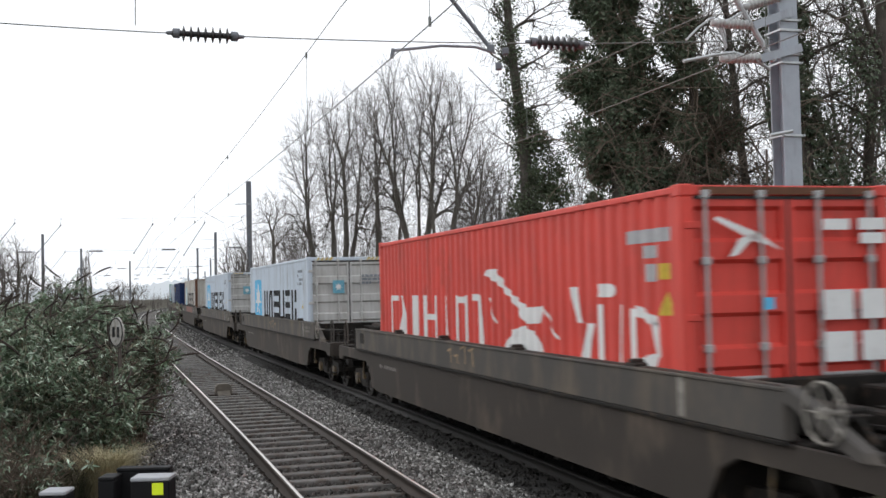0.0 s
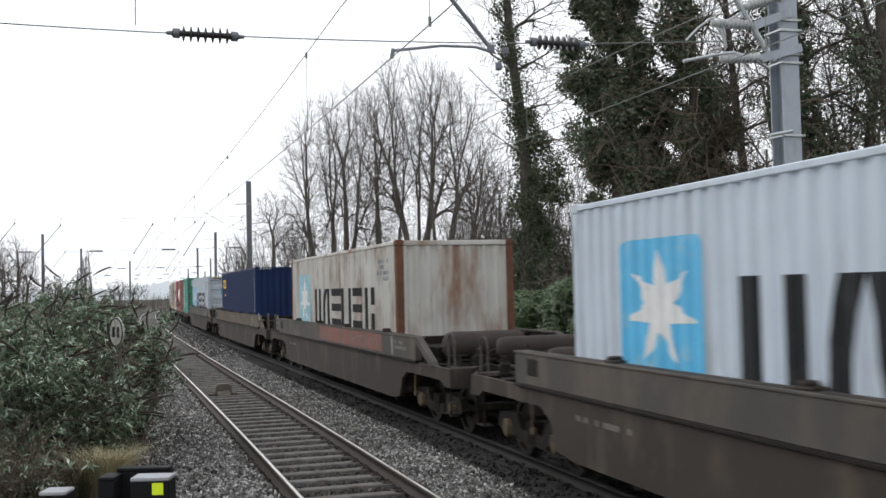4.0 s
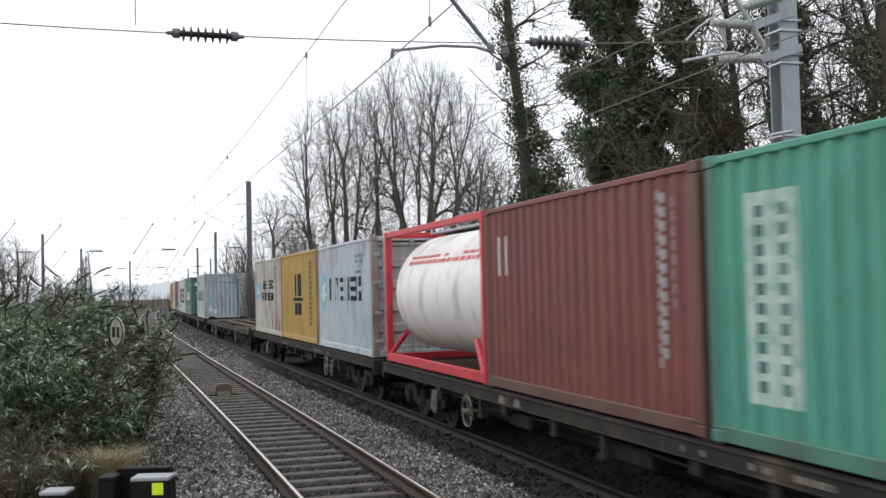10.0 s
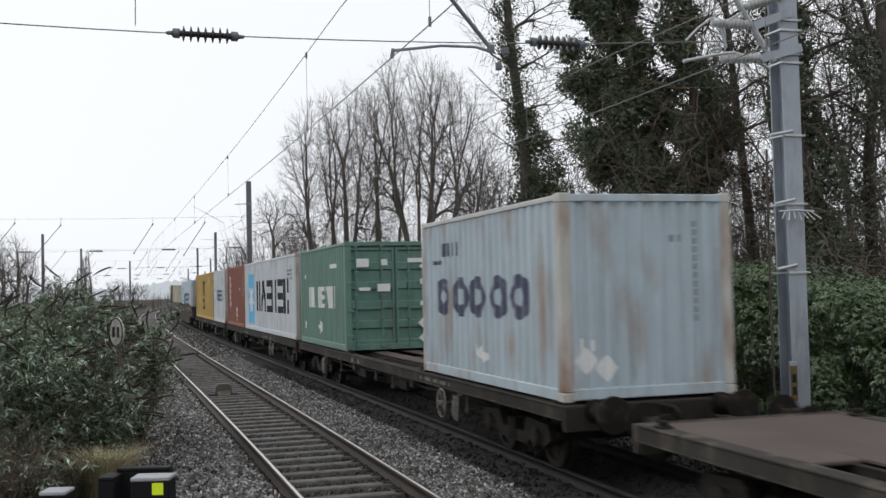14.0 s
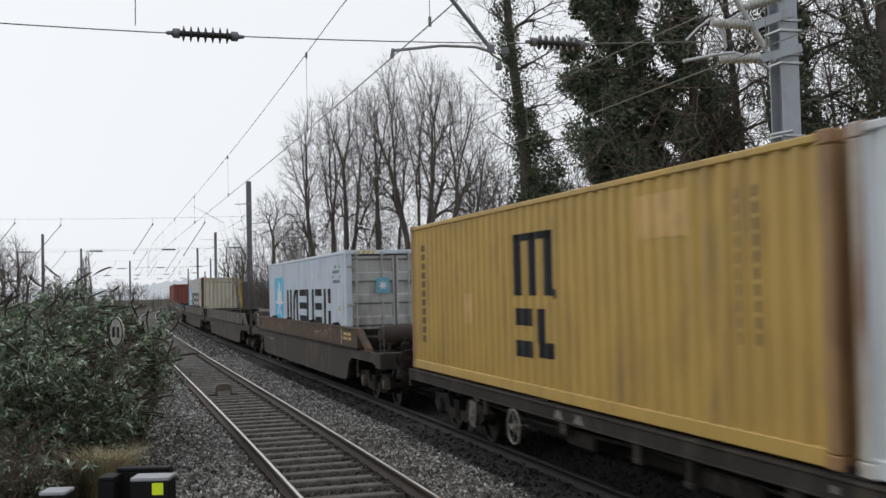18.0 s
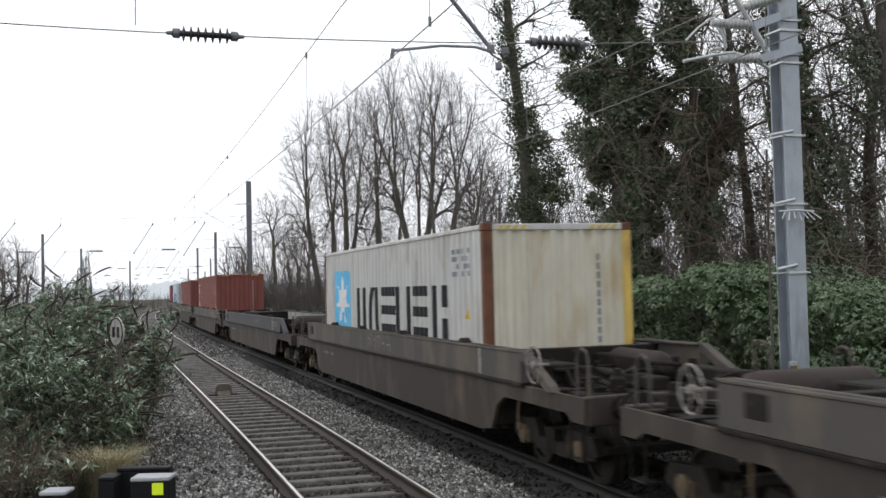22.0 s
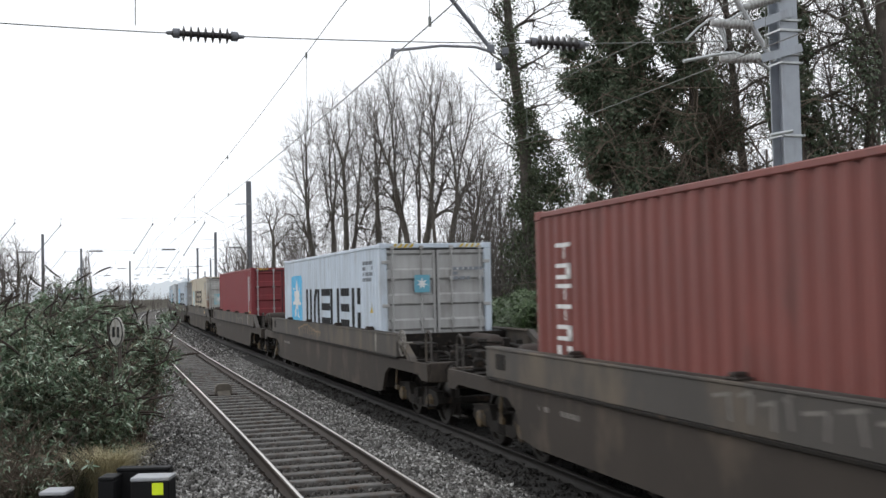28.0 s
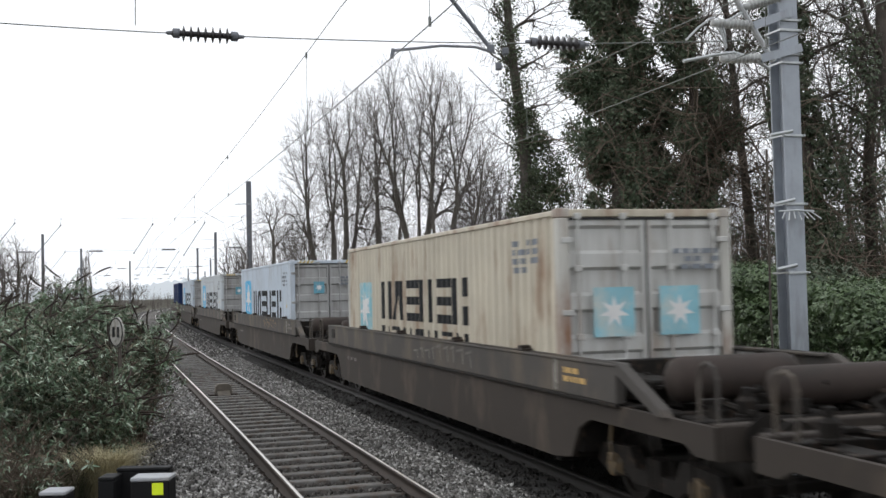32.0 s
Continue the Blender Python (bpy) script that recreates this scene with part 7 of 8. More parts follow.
def build_trackside():
    cabinet(234, 302, 11.75, 0.44, 0.3, "black trackside box with a pale lid and yellow sticker", M_lid, True)
    cabinet(210, 303, 12.3, 0.46, 0.16, "taller black trackside box behind the lidded one")
    cabinet(177, 206, 12.0, 0.41, 0.3, "small black trackside box")
    cabinet(73, 119, 11.6, 0.335, 0.3, "low black trackside box with a pale lid", M_lid)
    # speed board seen edgeways behind the shrub
    p = Vector(((207 - 787) / 1883 * 16.4, 16.4, -0.5))
    sign = thing("trackside_sign", pose(p.x, p.y, p.z, 0, 0, -46), "round white trackside sign with dark marks on a post", "sign")
    part("post", Geo().tube([(0, 0.05, -0.2), (0, 0.05, 2.6)], 0.03, 8), M_bark_dark, sign)
    part("plate", Geo().lathe([(-0.01, 0.02), (-0.012, 0.235), (0.012, 0.235), (0.01, 0.02)], "y", 28, (0, 0, 2.38)), M_sign, sign)
    part("rim", Geo().ring((0, -0.012, 2.38), (0, 1, 0), 0.215, 0.01, 28, 6), M_black, sign)
    for x in (-0.1, 0.05):
        part("dark_bar", Geo().box(x, x + 0.06, -0.022, -0.012, 2.3, 2.46, 0.002), M_mark_black, sign, "dark bar")
    # magnet box between the rails
    mag = thing("track_magnet", on_line(30.1, -GAP - 0.12, -0.17), "dusty beige magnet box between the near rails", "track magnet")
    part("housing", Geo().prism([(-0.22, 0.0), (0.22, 0.0), (0.2, 0.2), (0.13, 0.27), (-0.13, 0.27), (-0.2, 0.2)], "y", -0.15, 0.15), M_concrete_box, mag)
    part("ramp", Geo().prism([(-0.15, 0.0), (-0.38, 0.0), (-0.15, 0.1)], "x", -0.16, 0.16), M_concrete_box, mag)
    part("mounting", Geo().box(-0.36, 0.36, -0.2, 0.2, -0.02, 0.02, 0.006), M_rail, mag)
    # loose hose between the tracks
    a = line(11.4, -1.7, -0.19)
    pts = [a + Vector((0.35 * math.cos(t) * 1.2, 0.3 * math.sin(t), 0.01 + 0.02 * math.sin(3 * t))) for t in np.linspace(0.3, 5.2, 18)]
    tagged(part("loose_hose", Geo().tube(pts, 0.022, 7), M_black), "loose black rubber hose lying on the ballast", "hose")


# ---- the train ----
def run(t):
    """How far the train has come by t."""
    u = t / 32.0
    return 32.0 * (12.6452 * u + 0.3732 * u ** 2 / 2 - 0.5128 * u ** 3 / 3 - 0.145 * u ** 4 / 4)


def place_on(centre, along, z, half=8.0):
    """Pose on the bent line of a rigid wagon whose middle is at centre; along: shift on the wagon."""
    a, b = line(centre - half), line(centre + half)
    d = b - a
    m = (a + b) / 2
    turn = -math.degrees(math.atan2(d.x, d.y))
    return pose(m.x, m.y, 0, 0, 0, turn) @ pose(0, along, z)


RIDES = []
SPINS = []


def build_train():
    rng = random.Random(12)
    red = paint("bright_red_container_paint", (0.66, 0.06, 0.042), 0.12, (0.25, 0.05, 0.03))
    blue_grey = paint("pale_blue_grey_container_paint", (0.54, 0.61, 0.69), 0.2, (0.38, 0.4, 0.42), 0.08)
    blue_grey_worn = paint("worn_blue_grey_container_paint", (0.5, 0.56, 0.62), 0.28, (0.3, 0.24, 0.2), 0.12)
    door_grey = paint("taupe_grey_door_paint", (0.4, 0.4, 0.395), 0.3, (0.2, 0.18, 0.165), 0.15)
    door_pale = paint("pale_warm_grey_door_paint", (0.52, 0.515, 0.5), 0.25, (0.3, 0.28, 0.25), 0.12)
    cream = paint("weathered_cream_container_paint", (0.55, 0.5, 0.4), 0.35, (0.24, 0.13, 0.07), 0.12)
    pale_dirty = paint("rust_streaked_off_white_paint", (0.52, 0.51, 0.47), 0.5, (0.22, 0.11, 0.06), 0.14)
    off_white = paint("off_white_container_paint", (0.52, 0.52, 0.5), 0.22, (0.28, 0.22, 0.17), 0.1)
    white_blue = paint("white_blue_container_paint", (0.56, 0.6, 0.63), 0.2, (0.3, 0.28, 0.25), 0.1)
    navy = paint("deep_blue_container_paint", (0.013, 0.028, 0.088), 0.08, (0.02, 0.028, 0.06), 0.2, 0.25, 0.16)
    green = paint("sea_green_container_paint", (0.08, 0.33, 0.24), 0.2, (0.07, 0.22, 0.165), 0.15)
    green_pale = paint("faded_green_container_paint", (0.12, 0.23, 0.185), 0.25, (0.12, 0.14, 0.12), 0.15)
    maroon = paint("brown_red_container_paint", (0.20, 0.055, 0.05), 0.2, (0.1, 0.035, 0.03), 0.2)
    yellow = paint("mustard_yellow_container_paint", (0.46, 0.3, 0.07), 0.3, (0.3, 0.19, 0.06), 0.14, 0.22)
    steel_grey = paint("dull_blue_grey_steel_paint", (0.44, 0.52, 0.57), 0.35, (0.32, 0.25, 0.2), 0.12)
    brick = paint("brick_red_container_paint", (0.23, 0.062, 0.036), 0.25, (0.13, 0.05, 0.035), 0.15)
    oxide = paint("dusty_oxide_red_container_paint", (0.2, 0.056, 0.043), 0.25, (0.14, 0.052, 0.042), 0.14)
    oxide_dark = paint("dark_oxide_red_container_paint", (0.19, 0.052, 0.042), 0.25, (0.13, 0.048, 0.04), 0.14)
    crimson = paint("crimson_container_paint", (0.22, 0.03, 0.037), 0.15, (0.2, 0.035, 0.04), 0.14, 0.3)
    grey_post = paint("rust_stained_grey_post_paint", (0.3, 0.27, 0.24), 0.6, (0.14, 0.075, 0.045), 0.2)
    rusty_yellow = paint("rusty_yellow_post_paint", (0.3, 0.17, 0.07), 0.6, (0.12, 0.06, 0.035))
    olive_post = paint("grimy_olive_green_paint", (0.07, 0.2, 0.15), 0.45, (0.07, 0.075, 0.055), 0.25)
    brown_post = paint("grimy_brown_red_post_paint", (0.13, 0.055, 0.045), 0.5, (0.1, 0.07, 0.05), 0.25)

    end_cream = paint("grimy_cream_end_paint", (0.58, 0.55, 0.45), 0.3, (0.42, 0.32, 0.17), 0.12)
    post_yellow = paint("chipped_yellow_post_paint", (0.6, 0.42, 0.1), 0.3, (0.3, 0.17, 0.06), 0.15)

    def ride(ob, centre, along, z):
        RIDES.append((ob, centre, along, z))

    def pocket(centre, front="wheel", rear=False, body=None, band=None, empty=False, red_panel=False):
        w, ax = pocket_wagon(body or M_wagon, band or M_wagon_band, front, rear, rng, empty, red_panel)
        ride(w, centre, 0, 0)
        SPINS.extend((o, y, centre) for o, y in ax)

    def flat(centre, steel=None):
        w, ax = flat_wagon(rng, steel)
        ride(w, centre, 0, 0)
        SPINS.extend((o, y, centre) for o, y in ax)

    HC, ST = 2.896, 2.591
    P0, F0 = 0.5, 0.998
    # pocket wagons of the first half
    box, prof, sides, pend, pprof = container(12.192, HC, red, "bright red shipping container with white painted shapes", "doors", rod_mat=M_rod)
    put = sides[-1]
    def tapered(u0, u1, w, z0, z1):
        return [(u0, z0), (u0 + w, z0), (u1 + w, z1), (u1, z1)]
    word = [tapered(u, u + d, w, 1.06, 1.82) for u, d, w in ((5.1, 0, 0.2), (4.5, -0.2, 0.1), (4.1, 0.2, 0.22), (3.6, 0, 0.1), (3.25, 0.1, 0.24), (2.7, 0, 0.2), (2.1, 0, 0.2), (1.5, 0.05, 0.12), (0.95, 0, 0.22), (0.45, 0, 0.2), (-0.2, 0.05, 0.2))]
    word += [rect(4.6, 5.1, 1.72, 1.82), rect(2.3, 2.7, 1.4, 1.5), rect(0.65, 0.95, 1.7, 1.8), rect(-0.1, 0.3, 1.74, 1.84)]
    shapes("painted_bar", word, prof, put, M_white, box, "white painted word drawn as plain bars")
    word = [tapered(-3.75, -3.65, 0.22, 1.5, 1.92), tapered(-3.95, -4.05, 0.24, 1.06, 1.5), tapered(-4.3, -4.3, 0.2, 1.06, 1.72), tapered(-4.75, -4.8, 0.12, 1.06, 1.72), tapered(-5.1, -5.1, 0.2, 1.06, 1.68), tapered(-5.62, -5.56, 0.16, 1.2, 1.55)]
    word += [rounded(-4.6, -4.14, 1.8, 1.95, 0.07), [(-5.1, 1.72), (-5.5, 1.6), (-5.5, 1.5), (-5.1, 1.6)], [(-5.1, 1.06), (-5.45, 1.1), (-5.55, 1.25), (-5.1, 1.16)]]
    shapes("painted_bar", word, prof, put, M_white, box, "white painted word drawn as plain bars")
    marking("swoosh", [[(-0.35, 2.12), (-0.45, 2.2), (-0.8, 2.2), (-1.35, 1.88), (-2.0, 1.66), (-2.5, 1.68), (-2.4, 1.46), (-1.9, 1.44), (-1.5, 1.72), (-0.9, 1.98)], [(-1.1, 1.06), (-2.5, 1.06), (-2.35, 1.3), (-1.9, 1.42), (-1.4, 1.34)]], prof, put, M_white, box, "white swooping shape")
    marking("thin_stroke", [[(-2.5, 1.7), (-2.56, 1.7), (-3.0, 1.28), (-2.96, 1.27)], [(-0.45, 1.78), (-0.52, 1.78), (-0.78, 1.42), (-0.74, 1.42)]], prof, put, M_white, box)
    shapes("sticker", [rect(-5.84, -4.88, 2.36, 2.5), rect(-5.56, -5.22, 2.2, 2.33), rect(-5.5, -5.34, 1.96, 2.14)], prof, put, M_dim, box, "white stickers")
    marking("warning_sticker", [rect(-5.78, -5.62, 1.98, 2.14), [(-5.86, 1.62), (-5.6, 1.62), (-5.73, 1.86)]], prof, put, M_warn, box, "yellow warning stickers")
    shapes("door_sticker", [[(-0.88, 2.55), (-0.84, 2.58), (-0.4, 2.42), (-0.3, 2.3), (-0.45, 2.34)], [(-0.72, 2.18), (-0.62, 2.2), (-0.45, 2.36), (-0.12, 2.24), (-0.4, 2.42), (-0.6, 2.36)], rect(0.36, 0.68, 2.44, 2.55), rect(0.78, 1.12, 2.44, 2.56), rect(0.8, 1.1, 2.3, 2.41)] +
            [rect(0.34, 0.7, 1.12 + 0.42 * i, 1.42 + 0.42 * i) for i in range(2)] + [rect(0.78, 1.1, 1.12 + 0.42 * i, 1.42 + 0.42 * i) for i in range(2)], pprof, pend, M_white, box, "white stickers and shapes on the doors")
    marking("blue_sticker", [rect(-0.35, -0.23, 1.66, 1.78)], pprof, pend, M_mark_sky, box, "small blue sticker")
    marking("sooty_header", [rect(-1.0, 1.0, 2.795, 2.87)], [(-9, 0), (9, 0)], lambda u, d, z: (u, -6.098 + d, z), M_rustpost, box, "sooty rust along the header")
    pocket(11.01 + 6.096, "wheel")
    ride(box, 11.01 + 6.096, 0, P0)
    for S, m, dm, fr in ((31.52, blue_grey, None, "wheel"), (52.03, blue_grey, None, "wheel")):
        ob = star_container(12.192, HC, m, "pale blue-grey container with a blue star square and dark word", rng, door_mat=door_pale)
        pocket(S + 6.096, fr)
        ride(ob, S + 6.096, 0, P0)
    ob = star_container(12.192, HC, pale_dirty, "dirty rust-streaked off-white container with a faded star square", rng, "plain", panel=M_mark_pale, post_mat=M_rustpost, warn=False)
    pocket(72.54 + 6.096, "tank", True, red_panel=True)
    ride(ob, 72.54 + 6.096, 0, P0)
    box, prof, sides, pend, pprof = container(12.192, HC, navy, "deep blue corrugated container with a yellow panel", "plain")
    marking("yellow_panel", [rect(4.5, 5.55, 2.15, 2.55)], prof, sides[-1], M_mark_gold, box, "yellow lettered panel as a plain block")
    marking("navy_bar", [rect(4.56 + 0.2 * i, 4.7 + 0.2 * i, 2.24, 2.44) for i in range(4)], prof, sides[-1], M_mark_blue, box, "navy bars on the panel", 0.008)
    marking("stencil_lettering", tiny_rows(rng, 4.5, 5.0, 1.78, 1.88, 1, 1.0), prof, sides[-1], M_white, box)
    marking("red_mark", [[(5.0, 1.78), (5.2, 1.78), (5.3, 1.92), (5.1, 1.86)]], prof, sides[-1], M_mark_red, box, "small red flash")
    shapes("hazard_stripe", [[(x + 0.12 * i, HC - 0.1), (x + 0.06 + 0.12 * i, HC - 0.1), (x + 0.12 + 0.12 * i, HC - 0.03), (x + 0.06 + 0.12 * i, HC - 0.03)] for i in range(4) for x in (-1.05, 0.55)], [(-9, 0), (9, 0)], lambda u, d, z: (u, -6.1 + d, z), M_dim, box, "pale stripes on the header")
    marking("stencil_lettering", [rect(-5.73, -5.67, 1.2 + 0.17 * i, 1.31 + 0.17 * i) for i in range(8)] + [rect(-5.5, -5.43, 1.4 + 0.17 * i, 1.5 + 0.17 * i) for i in range(6)], prof, sides[-1], M_mark_grey, box, "vertical row of small pale marks")
    marking("stencil_lettering", [rect(0.58, 0.66, 0.8 + 0.15 * i, 0.92 + 0.15 * i) for i in range(11)] + [rect(0.74, 0.79, 1.0 + 0.15 * i, 1.1 + 0.15 * i) for i in range(9)], pprof, pend, M_mark_grey, box, "vertical row of small pale marks")
    pocket(93.03 + 6.096, "wheel", band=M_wagon_tan)
    ride(box, 93.03 + 6.096, 0, P0)
    ob = star_container(12.192, HC, blue_grey_worn, "grey container with a blue star square and dark word", rng, door_mat=blue_grey_worn)
    pocket(113.53 + 6.096, "tank")
    ride(ob, 113.53 + 6.096, 0, P0)

    # flat wagons in the middle
    flats = [140.45, 159.95, 180.35, 200.95, 220.35, 240.0]
    for c in flats:
        flat(c, M_flat if c == 180.35 else None)

    def on_flat(ob, S, L, k):
        ride(ob, flats[k], S + L / 2 - flats[k], F0)
    box, prof, sides, pend, pprof = container(6.058, ST, green, "sea-green twenty-foot container with white door stickers", "doors", post_mat=olive_post, rail_mat=olive_post)
    marking("pale_panel", [rect(1.7, 2.4, 0.4, 2.2)], prof, sides[-1], M_pale_green, box, "pale upright panel")
    marking("stencil_lettering", [rect(u, u + 0.16, 0.5 + 0.165 * i, 0.6 + 0.165 * i) for i in range(10) for u in (1.8, 2.12)], prof, sides[-1], M_mark_teal, box, "two columns of dark green marks", 0.008)
    marking("scuff", [[(-0.7, 0.55), (-0.2, 0.5), (-0.3, 0.8), (-0.55, 0.75)]], prof, sides[-1], M_white, box, "white scuffed patch")
    marking("small_mark", [rect(-0.3, 0.2, 1.55, 1.68)], prof, sides[-1], M_mark_blue, box)
    shapes("door_sticker", [rect(-0.95, -0.6, 2.0, 2.4), rect(-0.42, -0.22, 2.1, 2.3)] + [rect(0.15, 0.42, 2.05 - 0.5 * i, 2.15 - 0.5 * i) for i in range(4)] + [rect(0.55, 0.95, 2.05 - 0.5 * i, 2.15 - 0.5 * i) for i in range(4)] + [rect(-0.5, -0.15, 0.85, 1.15), rect(-0.9, -0.6, 0.9, 1.02)],
            pprof, pend, M_pale_green, box, "white door stickers")
    on_flat(box, 131.33, 6.058, 0)
    box, prof, sides, _, _ = container(6.058, ST, maroon, "brown-red corrugated twenty-foot container", "plain", post_mat=brown_post, rail_mat=brown_post)
    marking("stencil_lettering", [rect(2.1, 2.26, 1.6, 2.15), rect(2.38, 2.54, 1.6, 2.15)], prof, sides[-1], M_white, box)
    marking("stencil_lettering", [rect(u, u + 0.06, z + 0.14 * i, z + 0.1 + 0.14 * i) for u, z, n in ((-2.55, 1.2, 8), (-2.35, 0.7, 12), (-2.2, 0.6, 13)) for i in range(n)], prof, sides[-1], M_dim, box, "vertical row of small pale marks")
    on_flat(box, 137.5, 6.058, 0)
    on_flat(tank_container(rng), 143.62, 6.058, 0)
    ob = star_container(6.058, ST, blue_grey_worn, "worn grey twenty-foot container with a faded star square", rng, panel=M_mark_pale, zw=(1.2, 1.75), door_mat=door_grey, post_mat=grey_post, warn=False)
    on_flat(ob, 150.77, 6.058, 1)
    box, prof, sides, _, _ = container(6.058, ST, yellow, "mustard-yellow twenty-foot container with dark blocks", "plain", post_mat=rusty_yellow)
    shapes("painted_bar", [rect(-0.6 + 0.42 * i, -0.6 + 0.42 * i + 0.28, 1.3, 1.95) for i in range(3)] + [rect(-0.75, 0.7, 1.16, 1.26), rect(-0.55, 0.0, 0.75, 1.1), rect(0.1, 0.5, 0.75, 1.1)], prof, sides[-1], M_mark_black, box, "dark painted word drawn as plain blocks")
    marking("stencil_lettering", [rect(-2.3 + w, -2.22 + w, 0.5 + 0.14 * i, 0.6 + 0.14 * i) for w in (0.0, 0.22, 0.42) for i in range(13)], prof, sides[-1], M_mark_mustard, box)
    on_flat(box, 156.95, 6.058, 1)
    ob = star_container(6.058, ST, pale_dirty, "weathered off-white twenty-foot container with two dark words", rng, "plain", panel=M_mark_sky, square=(1.9, 2.6, 1.2, 1.75), zw=(1.55, 1.85), uw=(-1.3, 1.5), second=(1.15, 1.42), warn=False)
    on_flat(ob, 163.08, 6.058, 1)
    box, prof, sides, pend, pprof = container(6.058, ST, steel_grey, "dull blue-grey twenty-foot container with navy shapes", "plain", roof_mat=off_white, post_mat=pale_dirty)
    for cu in (1.87, 0.96, 0.17, -0.78, -1.6):
        ring = []
        for k in range(14):
            a0, a1 = 2 * math.pi * k / 14, 2 * math.pi * (k + 1) / 14
            ring.append([(cu + q * math.cos(a), 1.3 + w * math.sin(a)) for q, w, a in ((0.36, 0.32, a0), (0.36, 0.32, a1), (0.15, 0.13, a1), (0.15, 0.13, a0))])
        marking("navy_ring", ring, prof, sides[-1], M_mark_blue, box, "faded navy painted ring")
    marking("stencil_lettering", [rect(1.0 + 0.24 * i, 1.18 + 0.24 * i, 1.96, 2.18) for i in range(4)] + tiny_rows(rng, 1.9, 2.5, 1.82, 1.92, 1, 1.0), prof, sides[-1], M_mark_blue, box)
    marking("white_scrawl", [[(0.3, 0.68), (0.22, 0.45), (-0.05, 0.3), (-0.32, 0.42), (-0.1, 0.5), (0.0, 0.62), (0.15, 0.5)]], prof, sides[-1], M_white, box, "torn white hazard sticker")
    for cu, cz, r in ((-0.88, 0.5, 0.17), (-0.6, 0.4, 0.17)):
        marking("hazard_diamond", [[(cu - r, cz), (cu, cz - r), (cu + r, cz), (cu, cz + r)]], pprof, pend, M_white, box, "white diamond hazard sticker")
    marking("stencil_lettering", [rect(-0.95, -0.9, 0.6, 0.78), rect(-0.82, -0.77, 0.62, 0.76)], pprof, pend, M_white, box)
    marking("stencil_lettering", [rect(0.66, 0.72, 0.95 + 0.11 * i, 1.03 + 0.11 * i) for i in range(12)] + [rect(0.32, 0.38, 1.97, 2.06), rect(0.44, 0.5, 1.97, 2.06)], pprof, pend, M_mark_grey, box)
    on_flat(box, 191.7, 6.058, 3)
    box, prof, sides, pend, pprof = container(6.058, ST, green_pale, "faded green twenty-foot container with white door stickers", "doors")
    shapes("painted_bar", letters(-1.8, 1.8, 1.0, 1.55, "uuahuuau"), prof, sides[-1], M_white, box, "white painted word drawn as plain bars")
    marking("stencil_lettering", [[(0.2, 0.3), (0.45, 0.5), (0.2, 0.7), (-0.05, 0.5)], rect(-1.9, -1.2, 2.0, 2.1), rect(2.3, 2.5, 0.4, 0.6), rect(2.3, 2.5, 1.8, 1.9)], prof, sides[-1], M_white, box)
    shapes("door_sticker", [rect(-0.95, -0.65, 1.98, 2.18), rect(-0.35, -0.2, 2.02, 2.16), rect(-0.9, -0.62, 1.42, 1.5), rect(-0.45, -0.14, 1.4, 1.58), rect(0.3, 0.9, 2.08, 2.18), rect(0.6, 0.9, 1.95, 2.02), rect(0.6, 0.9, 1.55, 1.68), rect(0.6, 0.85, 1.05, 1.15)], pprof, pend, M_white, box, "white door stickers")
    shapes("hazard_diamond", [[(0.72, 0.45), (0.92, 0.63), (0.72, 0.81), (0.52, 0.63)], [(0.72, 0.12), (0.9, 0.28), (0.72, 0.44), (0.54, 0.28)]], pprof, pend, M_white, box, "pale diamond hazard stickers")
    on_flat(box, 204.16, 6.058, 3)
    ob = star_container(12.192, ST, white_blue, "pale blue-white container with a blue star square and dark word", rng, "plain", zw=(0.75, 1.85), square=(3.2, 5.0, 0.25, 2.15), uw=(-4.9, 2.7), post_mat=pale_dirty, warn=False)
    on_flat(ob, 211.09, 12.192, 4)
    box, prof, sides, _, _ = container(6.058, ST, brick, "brick-red twenty-foot container with pale bars", "plain")
    for i in range(6):
        z = 0.58 + 0.275 * i
        bar = ([rect(1.78, 1.86, z, z + 0.2), rect(2.14, 2.22, z, z + 0.2)], [rect(1.8, 2.2, z, z + 0.05), rect(1.8, 2.2, z + 0.15, z + 0.2), rect(1.76, 1.84, z, z + 0.2)], [rect(1.96, 2.06, z, z + 0.2), rect(1.8, 2.2, z + 0.16, z + 0.22)])[(0, 1, 2, 2, 1, 2)[i]]
        shapes("painted_bar", bar, prof, sides[-1], M_white, box, "vertical word drawn as white bars")
    marking("stencil_lettering", [rect(-2.46, -2.38, 0.75 + 0.15 * i, 0.86 + 0.15 * i) for i in range(10)] + [rect(-2.7, -2.62, 1.3 + 0.15 * i, 1.41 + 0.15 * i) for i in range(6)], prof, sides[-1], M_dim, box)
    shapes("hazard_diamond", [[(-0.18, 0.6), (-0.41, 0.38), (-0.64, 0.6), (-0.41, 0.82)]], prof, sides[-1], M_white, box, "pale diamond hazard sticker")
    marking("dark_line", [rect(-0.62, -0.2, 0.58, 0.62)], prof, sides[-1], M_mark_blue, box, "", 0.008)
    marking("orange_sticker", [rect(-0.58, -0.32, 0.24, 0.34)], prof, sides[-1], M_mark_gold, box, "small orange sticker")
    marking("scuff", [[(-1.55, 1.55), (-1.4, 1.5), (-1.45, 1.62), (-1.58, 1.66)]], prof, sides[-1], M_dim, box)
    on_flat(box, 223.55, 6.058, 4)
